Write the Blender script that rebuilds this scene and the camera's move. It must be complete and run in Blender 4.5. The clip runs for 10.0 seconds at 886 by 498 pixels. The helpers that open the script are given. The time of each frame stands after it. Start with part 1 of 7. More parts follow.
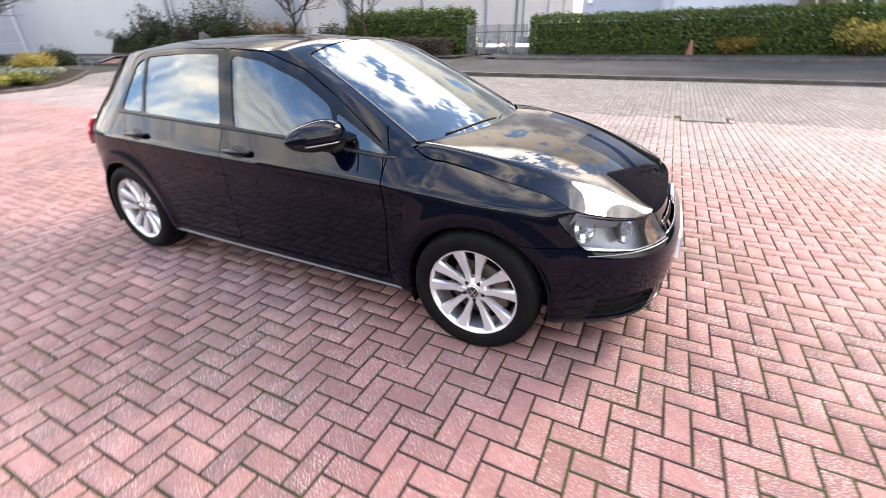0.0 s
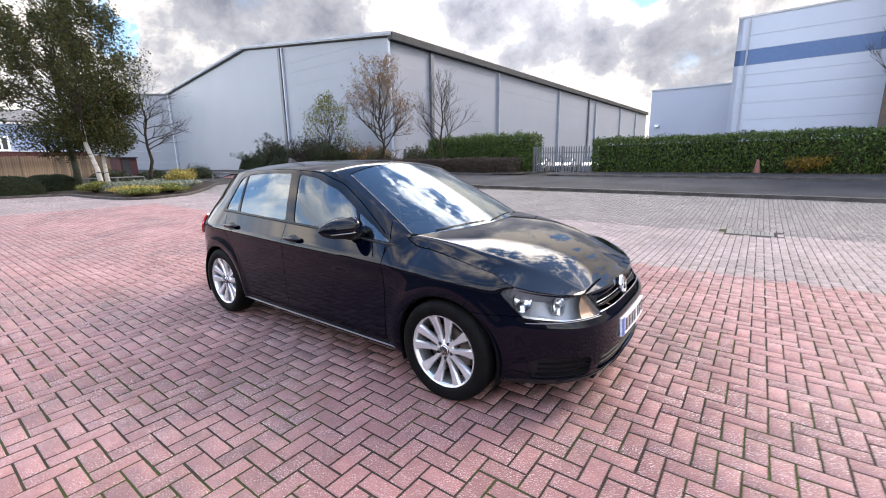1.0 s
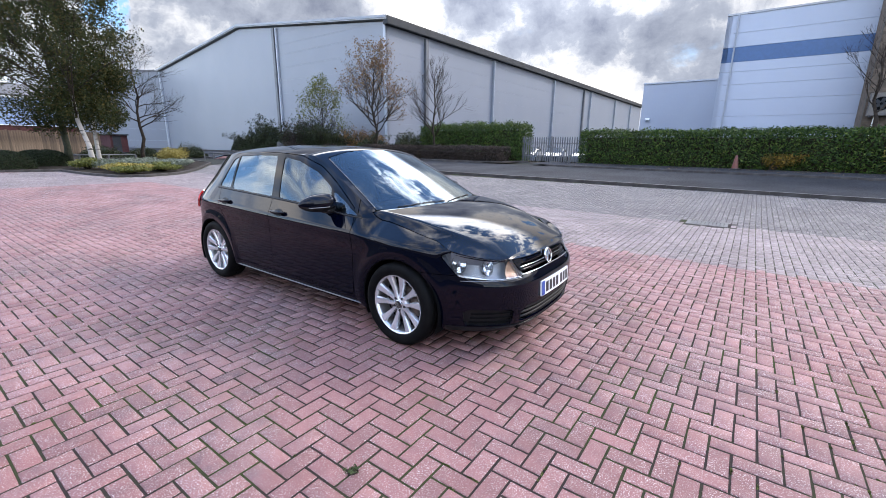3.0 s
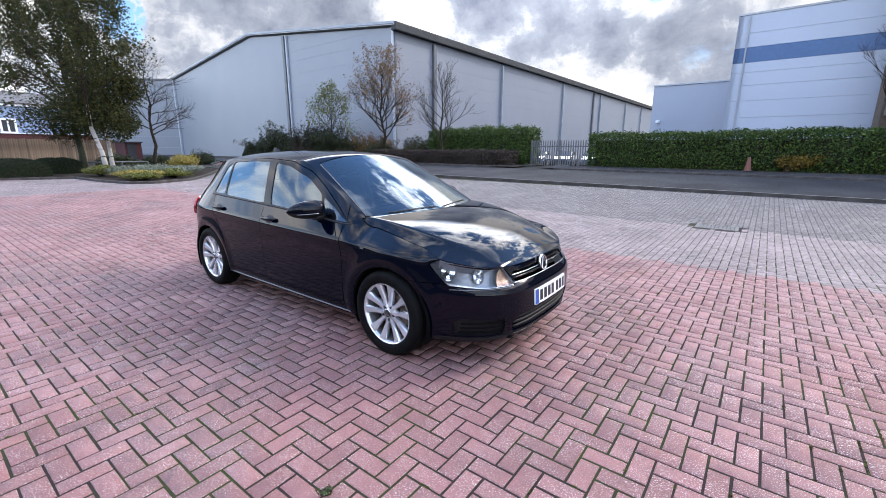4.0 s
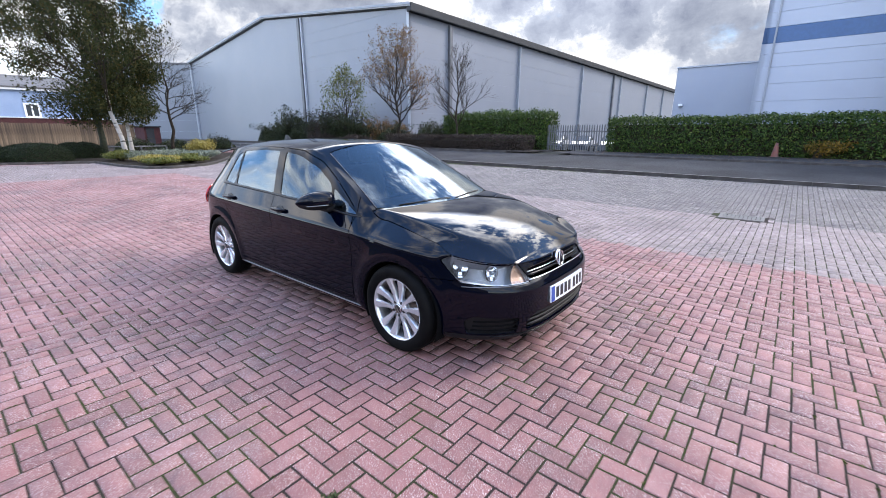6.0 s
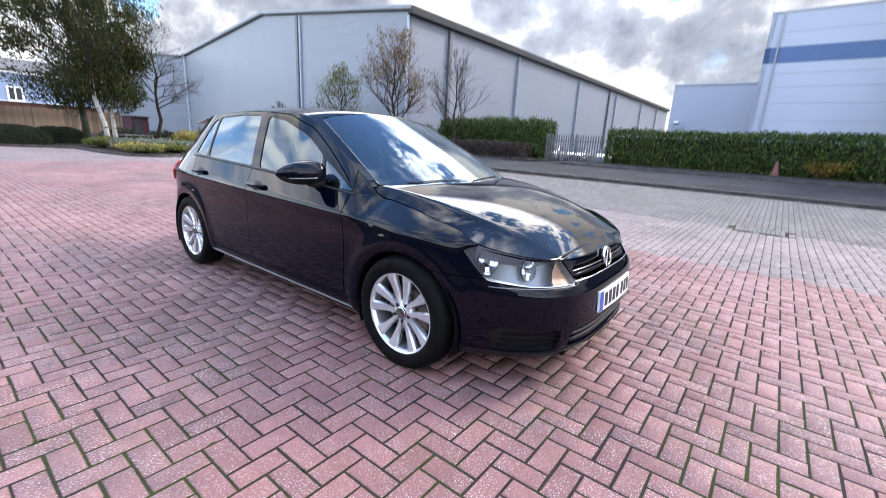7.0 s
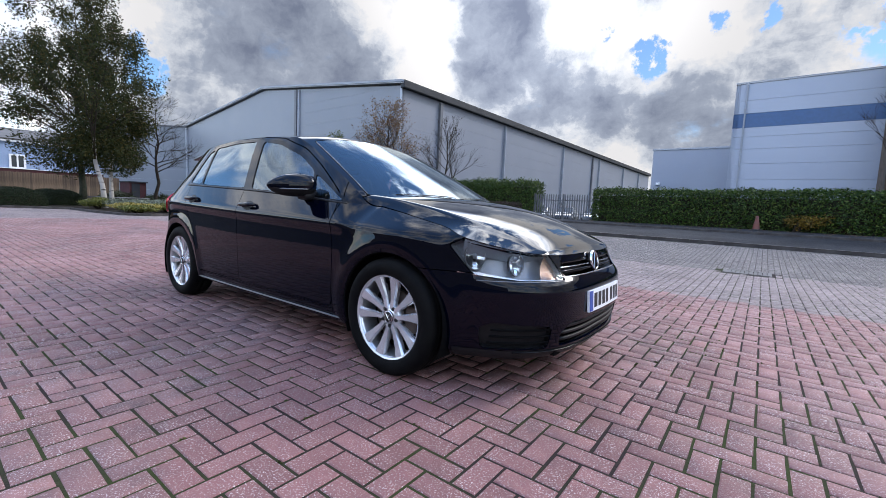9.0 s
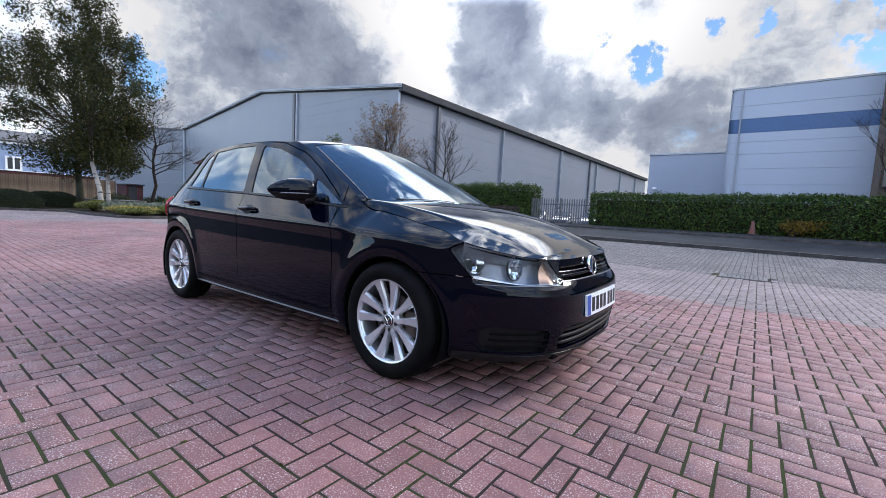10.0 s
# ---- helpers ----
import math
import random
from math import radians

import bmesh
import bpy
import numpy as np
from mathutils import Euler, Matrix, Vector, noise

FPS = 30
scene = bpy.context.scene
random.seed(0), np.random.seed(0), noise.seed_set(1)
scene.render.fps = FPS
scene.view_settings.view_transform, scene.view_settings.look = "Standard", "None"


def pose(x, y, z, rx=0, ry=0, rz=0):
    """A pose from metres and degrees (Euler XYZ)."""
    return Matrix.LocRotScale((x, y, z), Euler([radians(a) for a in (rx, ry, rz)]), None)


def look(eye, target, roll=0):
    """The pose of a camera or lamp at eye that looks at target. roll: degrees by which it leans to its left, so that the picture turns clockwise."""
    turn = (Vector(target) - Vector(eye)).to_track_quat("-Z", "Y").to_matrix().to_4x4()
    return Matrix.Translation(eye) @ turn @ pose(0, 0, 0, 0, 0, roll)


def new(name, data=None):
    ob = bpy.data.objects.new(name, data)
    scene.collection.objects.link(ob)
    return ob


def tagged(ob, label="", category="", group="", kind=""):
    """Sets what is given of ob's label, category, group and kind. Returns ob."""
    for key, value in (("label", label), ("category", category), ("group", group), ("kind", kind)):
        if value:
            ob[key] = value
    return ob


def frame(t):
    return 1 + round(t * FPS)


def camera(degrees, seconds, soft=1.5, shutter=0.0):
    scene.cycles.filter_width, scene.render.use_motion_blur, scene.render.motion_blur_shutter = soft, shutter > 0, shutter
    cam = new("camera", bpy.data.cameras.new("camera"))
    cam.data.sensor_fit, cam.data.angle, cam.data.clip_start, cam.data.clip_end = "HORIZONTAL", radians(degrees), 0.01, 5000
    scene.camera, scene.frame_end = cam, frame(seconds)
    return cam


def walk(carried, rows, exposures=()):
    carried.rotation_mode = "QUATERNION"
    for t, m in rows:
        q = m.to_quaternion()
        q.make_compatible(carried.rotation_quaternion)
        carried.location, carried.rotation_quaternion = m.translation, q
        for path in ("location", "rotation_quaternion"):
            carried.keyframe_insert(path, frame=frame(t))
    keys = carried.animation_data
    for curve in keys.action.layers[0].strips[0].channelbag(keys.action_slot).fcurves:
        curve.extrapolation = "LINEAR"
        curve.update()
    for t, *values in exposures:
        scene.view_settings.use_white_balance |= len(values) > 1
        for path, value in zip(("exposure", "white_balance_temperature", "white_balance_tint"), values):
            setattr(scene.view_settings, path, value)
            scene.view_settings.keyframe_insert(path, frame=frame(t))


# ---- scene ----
cam = camera(93.2, 10.0, soft=0.6, shutter=0.5)
PATH = [
    (0, (-0.008, 0.024, 1.392), (-0.817, 1.616, 0.492), -1.0),
    (0.5, (0.366, -0.159, 1.407), (-0.558, 1.44, 0.639), 4.6),
    (0.7, (0.555, -0.194, 1.415), (-0.511, 1.401, 0.85), 0.8),
    (1, (0.738, -0.255, 1.43), (-0.433, 1.31, 1.007), -1.0),
    (1.5, (1.006, -0.36, 1.467), (-0.174, 1.21, 1.089), -0.1),
    (2, (1.156, -0.517, 1.465), (0.029, 1.08, 1.038), -0.7),
    (2.5, (1.238, -0.603, 1.449), (0.128, 0.989, 0.965), 0.5),
    (4, (1.353, -0.396, 1.448), (0.176, 1.153, 0.985), 0.2),
    (4.5, (1.356, -0.382, 1.44), (0.175, 1.162, 0.969), 0.4),
    (5, (1.346, -0.383, 1.444), (0.15, 1.149, 0.973), 0.9),
    (5.5, (1.339, -0.429, 1.454), (0.133, 1.091, 0.97), 1.3),
    (5.7, (1.379, -0.411, 1.503), (0.149, 1.082, 0.998), -0.1),
    (6.8, (0.822, 0.054, 1.294), (-0.358, 1.564, 0.722), 2.6),
    (7, (0.799, 0.058, 1.216), (-0.387, 1.591, 0.72), 3.1),
    (7.5, (0.818, 0.029, 0.97), (-0.453, 1.554, 0.729), 2.1),
    (8, (0.844, 0.019, 0.922), (-0.415, 1.561, 0.728), 1.9),
    (8.5, (0.863, 0.033, 0.904), (-0.356, 1.605, 0.696), 2.4),
    (9, (0.871, 0.032, 0.9), (-0.331, 1.619, 0.701), 2.6),
    (9.5, (0.875, 0.013, 0.907), (-0.321, 1.605, 0.718), 2.7),
    (10, (0.874, 0.01, 0.905), (-0.319, 1.604, 0.724), 2.8),
]
walk(cam, [(t, look(eye, target, roll)) for t, eye, target, roll in PATH],
     exposures=[(0.0, 1.02, 8600, 16), (0.5, 0.82, 8600, 16), (1.0, 0.62, 7600, 15), (1.5, 0.50, 7000, 14), (2.5, 0.38, 6750, 13), (5.5, 0.35, 6650, 13), (7.0, 0.55, 6850, 13), (7.5, 0.38, 6750, 13), (8.0, 0.10, 6550, 12), (10.0, -0.15, 6450, 12)])


# ---- world, sun, exposure ----
scene.view_settings.exposure = 0.0
CLOUD_LOW, CLOUD_HIGH, CLOUD_BACK = 6.4, 43.0, 27.0
SUN_ELEV, SUN_AZ = 38.0, 30.0     # degrees above the horizon, degrees east of the +y axis
world = bpy.data.worlds.new("world")
scene.world = world
world.use_nodes = True


def aim(el, az):
    """Unit vector at an elevation and a bearing (degrees; bearing from +y towards +x)."""
    e, a = radians(el), radians(az)
    return (math.cos(e) * math.sin(a), math.cos(e) * math.cos(a), math.sin(e))


# cloud masses: elevation, bearing, radius, weight (dark positive, thin and bright negative)
MASSES = [(20.5, -64, 9, 0.40), (19.5, -57, 8, 0.40), (18, -50, 8, 0.50), (16.5, -45, 6, 0.55), (14, -56, 10, 0.35), (12.5, -66, 8, 0.40), (24, -54, 7, 0.35),
          (25, -32, 7, 0.50), (20.5, -32, 7, 0.50), (17, -34, 6, 0.45), (17, -26, 8, 0.55), (14.5, -20, 8, 0.60), (12.5, -14, 8, 0.60), (12, -8, 8, 0.50), (12, -2, 7, 0.40),
          (21, -42.5, 7, -0.8), (25, -44, 8, -0.7), (17, -39.5, 5, -0.6), (16.5, -70.5, 5, -0.5), (22, -20, 8, -0.5), (20, -10, 9, -0.35), (22, -2, 12, -0.25),
          (17.5, -14, 6, -0.4), (9, -21, 6, -0.5), (7.5, -12, 6, -0.5), (9, -40, 9, -0.3)]
GAPS = [(18.3, -12.1, 2.5, 0.58), (20.5, 9, 7.5, 0.55), (20.8, -1.2, 1.5, 0.56), (21, -5.8, 1.5, 0.52), (14, -71.5, 3.4, 0.52), (21.5, -17.5, 1.4, 0.5), (32, 1, 13, 0.32), (49, -38, 9, 0.27), (42, -29, 7, 0.27), (36, -17, 6, 0.28), (52, -16, 9, 0.22)]


def sky_nodes(nt):
    n, l = nt.nodes, nt.links
    n.clear()

    def maths(op, a, b=None, clamp=False):
        m = n.new("ShaderNodeMath"); m.operation = op; m.use_clamp = clamp
        for k, v in enumerate((a, b)):
            if v is None:
                continue
            if isinstance(v, (int, float)):
                m.inputs[k].default_value = v
            else:
                l.new(v, m.inputs[k])
        return m.outputs[0]

    def ranged(v, a, b, lo, hi, smooth=True):
        m = n.new("ShaderNodeMapRange")
        m.interpolation_type = "SMOOTHSTEP" if smooth else "LINEAR"
        for k, x in zip(("From Min", "From Max", "To Min", "To Max"), (a, b, lo, hi)):
            m.inputs[k].default_value = x
        l.new(v, m.inputs[0])
        return m.outputs[0]

    def lump(vec, el, az, r, weight):
        d = n.new("ShaderNodeVectorMath"); d.operation = "DOT_PRODUCT"
        d.inputs[1].default_value = aim(el, az)
        l.new(vec, d.inputs[0])
        return ranged(d.outputs["Value"], math.cos(radians(r)), 1.0, 0.0, weight)

    def noise(vec, scale, detail, rough, colour=False):
        t = n.new("ShaderNodeTexNoise")
        t.inputs["Scale"].default_value, t.inputs["Detail"].default_value, t.inputs["Roughness"].default_value = scale, detail, rough
        l.new(vec, t.inputs["Vector"])
        return t.outputs["Color" if colour else "Fac"]

    sky = n.new("ShaderNodeTexSky")
    sky.sky_type, sky.sun_disc = "NISHITA", False
    sky.sun_elevation, sky.sun_rotation = radians(SUN_ELEV), radians(SUN_AZ)
    sky.air_density, sky.dust_density, sky.ozone_density = 1.0, 0.2, 4.0
    co = n.new("ShaderNodeTexCoord").outputs["Generated"]
    sep = n.new("ShaderNodeSeparateXYZ")
    l.new(co, sep.inputs[0])
    # the cloud deck: directions laid out on a flat sheet overhead
    flat = n.new("ShaderNodeVectorMath"); flat.operation = "DIVIDE"
    l.new(co, flat.inputs[0])
    l.new(maths("MAXIMUM", maths("ADD", sep.outputs["Z"], 0.42), 0.05), flat.inputs[1])
    mp = n.new("ShaderNodeMapping")
    mp.inputs["Location"].default_value = (3.1, 0.35, 0.0)
    mp.inputs["Scale"].default_value = (1.15, 1.15, 0.0)
    l.new(flat.outputs[0], mp.inputs[0])
    big, body = noise(mp.outputs[0], 3.0, 9.0, 0.58), noise(mp.outputs[0], 4.2, 9.0, 0.6)
    # ragged edges of the single masses
    off = n.new("ShaderNodeVectorMath"); off.operation = "SUBTRACT"; off.inputs[1].default_value = (0.5, 0.5, 0.5)
    l.new(noise(co, 8.0, 7.0, 0.6, True), off.inputs[0])
    amp = n.new("ShaderNodeVectorMath"); amp.operation = "SCALE"; amp.inputs["Scale"].default_value = 0.11
    l.new(off.outputs[0], amp.inputs[0])
    bent = n.new("ShaderNodeVectorMath"); bent.operation = "ADD"
    l.new(co, bent.inputs[0]); l.new(amp.outputs[0], bent.inputs[1])
    unit = n.new("ShaderNodeVectorMath"); unit.operation = "NORMALIZE"
    l.new(bent.outputs[0], unit.inputs[0])
    bent = unit.outputs[0]
    # cover: closed low over the buildings, breaking up behind and overhead
    front = ranged(sep.outputs["Y"], -0.1, 0.35, 0.0, 0.23, False)
    cover = maths("ADD", big, maths("MULTIPLY", front, ranged(sep.outputs["Z"], 0.64, 0.47, 0.0, 1.0)))
    cover = maths("SUBTRACT", cover, ranged(sep.outputs["Z"], 0.50, 0.66, 0.0, 0.07))
    shred = ranged(noise(co, 24.0, 6.0, 0.62), 0.38, 0.58, 0.2, 1.0)
    for el, az, r, w in GAPS:
        cover = maths("SUBTRACT", cover, maths("MULTIPLY", lump(bent, el, az, r, w), shred))
    cover = ranged(cover, 0.36, 0.62, 0.0, 1.0)
    fine = noise(bent, 11.0, 9.0, 0.62)
    grey = maths("ADD", maths("MULTIPLY", maths("SUBTRACT", body, 0.5), 1.0), maths("MULTIPLY", maths("SUBTRACT", fine, 0.5), 1.2))
    mass = 0.0
    for el, az, r, w in MASSES:
        mass = maths("ADD", lump(bent, el, az, r, w), mass)
    grey = maths("ADD", grey, ranged(mass, -0.9, 0.9, 0.04, 0.74, False))
    tone = n.new("ShaderNodeValToRGB")
    e = tone.color_ramp.elements
    e[0].position, e[0].color = 0.22, (1.0, 1.0, 1.0, 1)
    e[1].position, e[1].color = 0.95, (0.22, 0.26, 0.36, 1)
    for p, c in ((0.38, (0.78, 0.83, 0.90, 1)), (0.56, (0.43, 0.49, 0.60, 1))):
        k = e.new(p); k.color = c
    l.new(grey, tone.inputs[0])
    # the deck is dim low down and thins out overhead; the clouds opposite the sun are white
    rise = maths("MULTIPLY", ranged(sep.outputs["Z"], 0.42, 0.48, 0.0, 1.0), ranged(sep.outputs["Y"], -0.1, 0.35, 0.15, 1.0))
    glow = maths("ADD", maths("MULTIPLY", rise, CLOUD_HIGH - CLOUD_LOW), CLOUD_LOW)
    back = ranged(sep.outputs["Y"], 0.3, -0.25, CLOUD_LOW, CLOUD_BACK)
    bright = maths("MULTIPLY", maths("MAXIMUM", glow, back), maths("ADD", lump(co, 29, -27, 24, 0.5), 1.0))
    lit = n.new("ShaderNodeVectorMath"); lit.operation = "SCALE"
    l.new(tone.outputs["Color"], lit.inputs[0])
    l.new(bright, lit.inputs["Scale"])
    blue = n.new("ShaderNodeVectorMath"); blue.operation = "MULTIPLY"
    blue.inputs[1].default_value = (0.85, 0.95, 1.0)
    l.new(sky.outputs["Color"], blue.inputs[0])
    clear = n.new("ShaderNodeVectorMath"); clear.operation = "SCALE"     # clear gaps, deepest away from the sun
    l.new(maths("MULTIPLY", ranged(sep.outputs["Y"], -0.1, 0.5, 2.6, 1.0), ranged(sep.outputs["Z"], 0.38, 0.52, 1.25, 2.5)), clear.inputs["Scale"])
    l.new(blue.outputs[0], clear.inputs[0])
    mix = n.new("ShaderNodeMix"); mix.data_type = "RGBA"
    l.new(cover, mix.inputs["Factor"])
    l.new(clear.outputs[0], mix.inputs["A"])
    l.new(lit.outputs[0], mix.inputs["B"])
    bg = n.new("ShaderNodeBackground")
    bg.inputs["Strength"].default_value = 0.14
    l.new(mix.outputs["Result"], bg.inputs["Color"])
    out = n.new("ShaderNodeOutputWorld")
    l.new(bg.outputs[0], out.inputs[0])


sky_nodes(world.node_tree)
sun = new("sun", bpy.data.lights.new("sun", "SUN"))
sun.data.energy, sun.data.angle, sun.data.color = 3.3, radians(22), (1.0, 0.96, 0.91)
sun.matrix_world = look((0, 0, 0), (-math.sin(radians(SUN_AZ)) * math.cos(radians(SUN_ELEV)), -math.cos(radians(SUN_AZ)) * math.cos(radians(SUN_ELEV)), -math.sin(radians(SUN_ELEV))))


# ---- materials ----
def mat(name, base=(0.5, 0.5, 0.5), rough=0.6, metal=0.0, second=None, scale=4.0, detail=6.0, bump=0.0, bump_scale=40.0, spread=(0.35, 0.65),
        per=None, amount=0.25, coat=0.0, specular=0.5, speck=None, coords="Object", stretch=(1, 1, 1), fine_range=(0.78, 1.22)):
    """A surface with colour varied by noise (base to second), per-piece brightness (per: 'object' or 'island'), specks and fine relief."""
    m = bpy.data.materials.new(name)
    m.use_nodes = True
    nt = m.node_tree
    n, l = nt.nodes, nt.links
    b = n["Principled BSDF"]
    b.inputs["Roughness"].default_value, b.inputs["Metallic"].default_value = rough, metal
    b.inputs["Coat Weight"].default_value, b.inputs["Specular IOR Level"].default_value = coat, specular
    b.inputs["Coat Roughness"].default_value = 0.02
    b.inputs["Base Color"].default_value = (*base, 1)
    if second is None and per is None and not bump and speck is None:
        return m
    co = n.new("ShaderNodeTexCoord")
    mp = n.new("ShaderNodeMapping")
    mp.inputs["Scale"].default_value = stretch
    l.new(co.outputs[coords], mp.inputs[0])
    colour = None
    if second is not None:
        t = n.new("ShaderNodeTexNoise")
        t.inputs["Scale"].default_value, t.inputs["Detail"].default_value = scale, detail
        l.new(mp.outputs[0], t.inputs["Vector"])
        r = n.new("ShaderNodeValToRGB")
        r.color_ramp.elements[0].position, r.color_ramp.elements[1].position = spread
        r.color_ramp.elements[0].color, r.color_ramp.elements[1].color = (*base, 1), (*second, 1)
        l.new(t.outputs["Fac"], r.inputs[0])
        fine = n.new("ShaderNodeTexNoise")
        fine.inputs["Scale"].default_value, fine.inputs["Detail"].default_value = scale * 14, 3
        l.new(mp.outputs[0], fine.inputs["Vector"])
        f = n.new("ShaderNodeMapRange")
        f.inputs["To Min"].default_value, f.inputs["To Max"].default_value = fine_range
        l.new(fine.outputs["Fac"], f.inputs[0])
        v = n.new("ShaderNodeVectorMath"); v.operation = "SCALE"
        l.new(r.outputs[0], v.inputs[0]); l.new(f.outputs[0], v.inputs["Scale"])
        colour = v.outputs[0]
    if per:
        src = n.new("ShaderNodeObjectInfo").outputs["Random"] if per == "object" else n.new("ShaderNodeNewGeometry").outputs["Random Per Island"]
        f = n.new("ShaderNodeMapRange")
        f.inputs["To Min"].default_value, f.inputs["To Max"].default_value = 1 - amount, 1 + amount
        l.new(src, f.inputs[0])
        v = n.new("ShaderNodeVectorMath"); v.operation = "SCALE"
        if colour is None:
            v.inputs[0].default_value = base
        else:
            l.new(colour, v.inputs[0])
        l.new(f.outputs[0], v.inputs["Scale"])
        colour = v.outputs[0]
    if speck:
        tint, size, share = speck
        vo = n.new("ShaderNodeTexVoronoi")
        vo.inputs["Scale"].default_value = size
        l.new(mp.outputs[0], vo.inputs["Vector"])
        st = n.new("ShaderNodeMath"); st.operation = "LESS_THAN"; st.inputs[1].default_value = share
        l.new(vo.outputs["Distance"], st.inputs[0])
        mx = n.new("ShaderNodeMix"); mx.data_type = "RGBA"
        l.new(st.outputs[0], mx.inputs["Factor"])
        if colour is None:
            mx.inputs["A"].default_value = (*base, 1)
        else:
            l.new(colour, mx.inputs["A"])
        mx.inputs["B"].default_value = (*tint, 1)
        colour = mx.outputs["Result"]
    if colour is not None:
        l.new(colour, b.inputs["Base Color"])
    if bump:
        t = n.new("ShaderNodeTexNoise")
        t.inputs["Scale"].default_value, t.inputs["Detail"].default_value = bump_scale, 5
        l.new(mp.outputs[0], t.inputs["Vector"])
        bm_ = n.new("ShaderNodeBump")
        bm_.inputs["Strength"].default_value, bm_.inputs["Distance"].default_value = bump, 0.01
        l.new(t.outputs["Fac"], bm_.inputs["Height"])
        l.new(bm_.outputs[0], b.inputs["Normal"])
    return m


def paver_mat(name, a, b_, c, per):
    """Concrete block paving: per-block tone, broad stains, pale aggregate specks, dark worn patches."""
    m = mat(name, a, 0.72, second=b_, scale=1.1, detail=4, bump=0.5, bump_scale=160, per=per, amount=0.17, specular=0.3)
    nt = m.node_tree
    n, l = nt.nodes, nt.links
    bs = n["Principled BSDF"]
    src = bs.inputs["Base Color"].links[0].from_socket
    geo = n.new("ShaderNodeNewGeometry")
    stain = n.new("ShaderNodeTexNoise"); stain.inputs["Scale"].default_value, stain.inputs["Detail"].default_value = 0.45, 7
    stain.inputs["Roughness"].default_value = 0.65
    l.new(geo.outputs["Position"], stain.inputs["Vector"])
    sr = n.new("ShaderNodeMapRange")
    sr.inputs["From Min"].default_value, sr.inputs["From Max"].default_value = 0.48, 0.68
    sr.inputs["To Min"].default_value, sr.inputs["To Max"].default_value = 0.0, 0.6
    l.new(stain.outputs["Fac"], sr.inputs[0])
    mx = n.new("ShaderNodeMix"); mx.data_type = "RGBA"
    l.new(sr.outputs[0], mx.inputs["Factor"]); l.new(src, mx.inputs["A"])
    mx.inputs["B"].default_value = (*c, 1)
    # smudges a hand or two across, dark and worn
    smear = n.new("ShaderNodeTexNoise")
    smear.inputs["Scale"].default_value, smear.inputs["Detail"].default_value, smear.inputs["Roughness"].default_value = 7.0, 6.0, 0.72
    l.new(geo.outputs["Position"], smear.inputs["Vector"])
    sm = n.new("ShaderNodeMapRange")
    sm.inputs["From Min"].default_value, sm.inputs["From Max"].default_value = 0.50, 0.72
    sm.inputs["To Min"].default_value, sm.inputs["To Max"].default_value = 0.0, 0.75
    l.new(smear.outputs["Fac"], sm.inputs[0])
    where = n.new("ShaderNodeMath"); where.operation = "MULTIPLY"
    wide = n.new("ShaderNodeMapRange")
    wide.inputs["From Min"].default_value, wide.inputs["From Max"].default_value = 0.42, 0.60
    l.new(stain.outputs["Fac"], wide.inputs[0])
    l.new(sm.outputs[0], where.inputs[0]); l.new(wide.outputs[0], where.inputs[1])
    mz = n.new("ShaderNodeMix"); mz.data_type = "RGBA"
    l.new(where.outputs[0], mz.inputs["Factor"]); l.new(mx.outputs["Result"], mz.inputs["A"])
    mz.inputs["B"].default_value = (c[0] * 0.8, c[1] * 0.85, c[2] * 0.95, 1)
    mx = mz
    grit = n.new("ShaderNodeTexNoise")
    grit.inputs["Scale"].default_value, grit.inputs["Detail"].default_value, grit.inputs["Roughness"].default_value = 145, 3.0, 0.7
    l.new(geo.outputs["Position"], grit.inputs["Vector"])
    speck = n.new("ShaderNodeMapRange")
    speck.inputs["From Min"].default_value, speck.inputs["From Max"].default_value = 0.555, 0.63
    speck.inputs["To Min"].default_value, speck.inputs["To Max"].default_value = 0.0, 0.85
    l.new(grit.outputs["Fac"], speck.inputs[0])
    patchy = n.new("ShaderNodeTexNoise")
    patchy.inputs["Scale"].default_value, patchy.inputs["Detail"].default_value = 5.0, 4.0
    l.new(geo.outputs["Position"], patchy.inputs["Vector"])
    pr = n.new("ShaderNodeMapRange")
    pr.inputs["From Min"].default_value, pr.inputs["From Max"].default_value = 0.40, 0.60
    pr.inputs["To Min"].default_value, pr.inputs["To Max"].default_value = 0.35, 1.0
    l.new(patchy.outputs["Fac"], pr.inputs[0])
    half = n.new("ShaderNodeMath"); half.operation = "MULTIPLY"
    l.new(speck.outputs[0], half.inputs[0]); l.new(pr.outputs[0], half.inputs[1])
    m2 = n.new("ShaderNodeMix"); m2.data_type = "RGBA"
    l.new(half.outputs[0], m2.inputs["Factor"]); l.new(mx.outputs["Result"], m2.inputs["A"])
    m2.inputs["B"].default_value = (0.54, 0.47, 0.45, 1)
    l.new(m2.outputs["Result"], bs.inputs["Base Color"])
    return m


RED, RED2, RED3 = (0.168, 0.072, 0.068), (0.222, 0.114, 0.109), (0.070, 0.050, 0.050)
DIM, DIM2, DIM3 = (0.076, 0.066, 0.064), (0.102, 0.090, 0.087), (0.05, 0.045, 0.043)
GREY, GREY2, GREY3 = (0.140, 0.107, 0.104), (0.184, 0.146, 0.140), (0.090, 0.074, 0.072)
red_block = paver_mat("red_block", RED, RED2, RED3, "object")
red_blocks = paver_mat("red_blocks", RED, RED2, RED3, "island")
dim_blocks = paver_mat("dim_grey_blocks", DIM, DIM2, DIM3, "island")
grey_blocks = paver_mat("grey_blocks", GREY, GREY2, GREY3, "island")
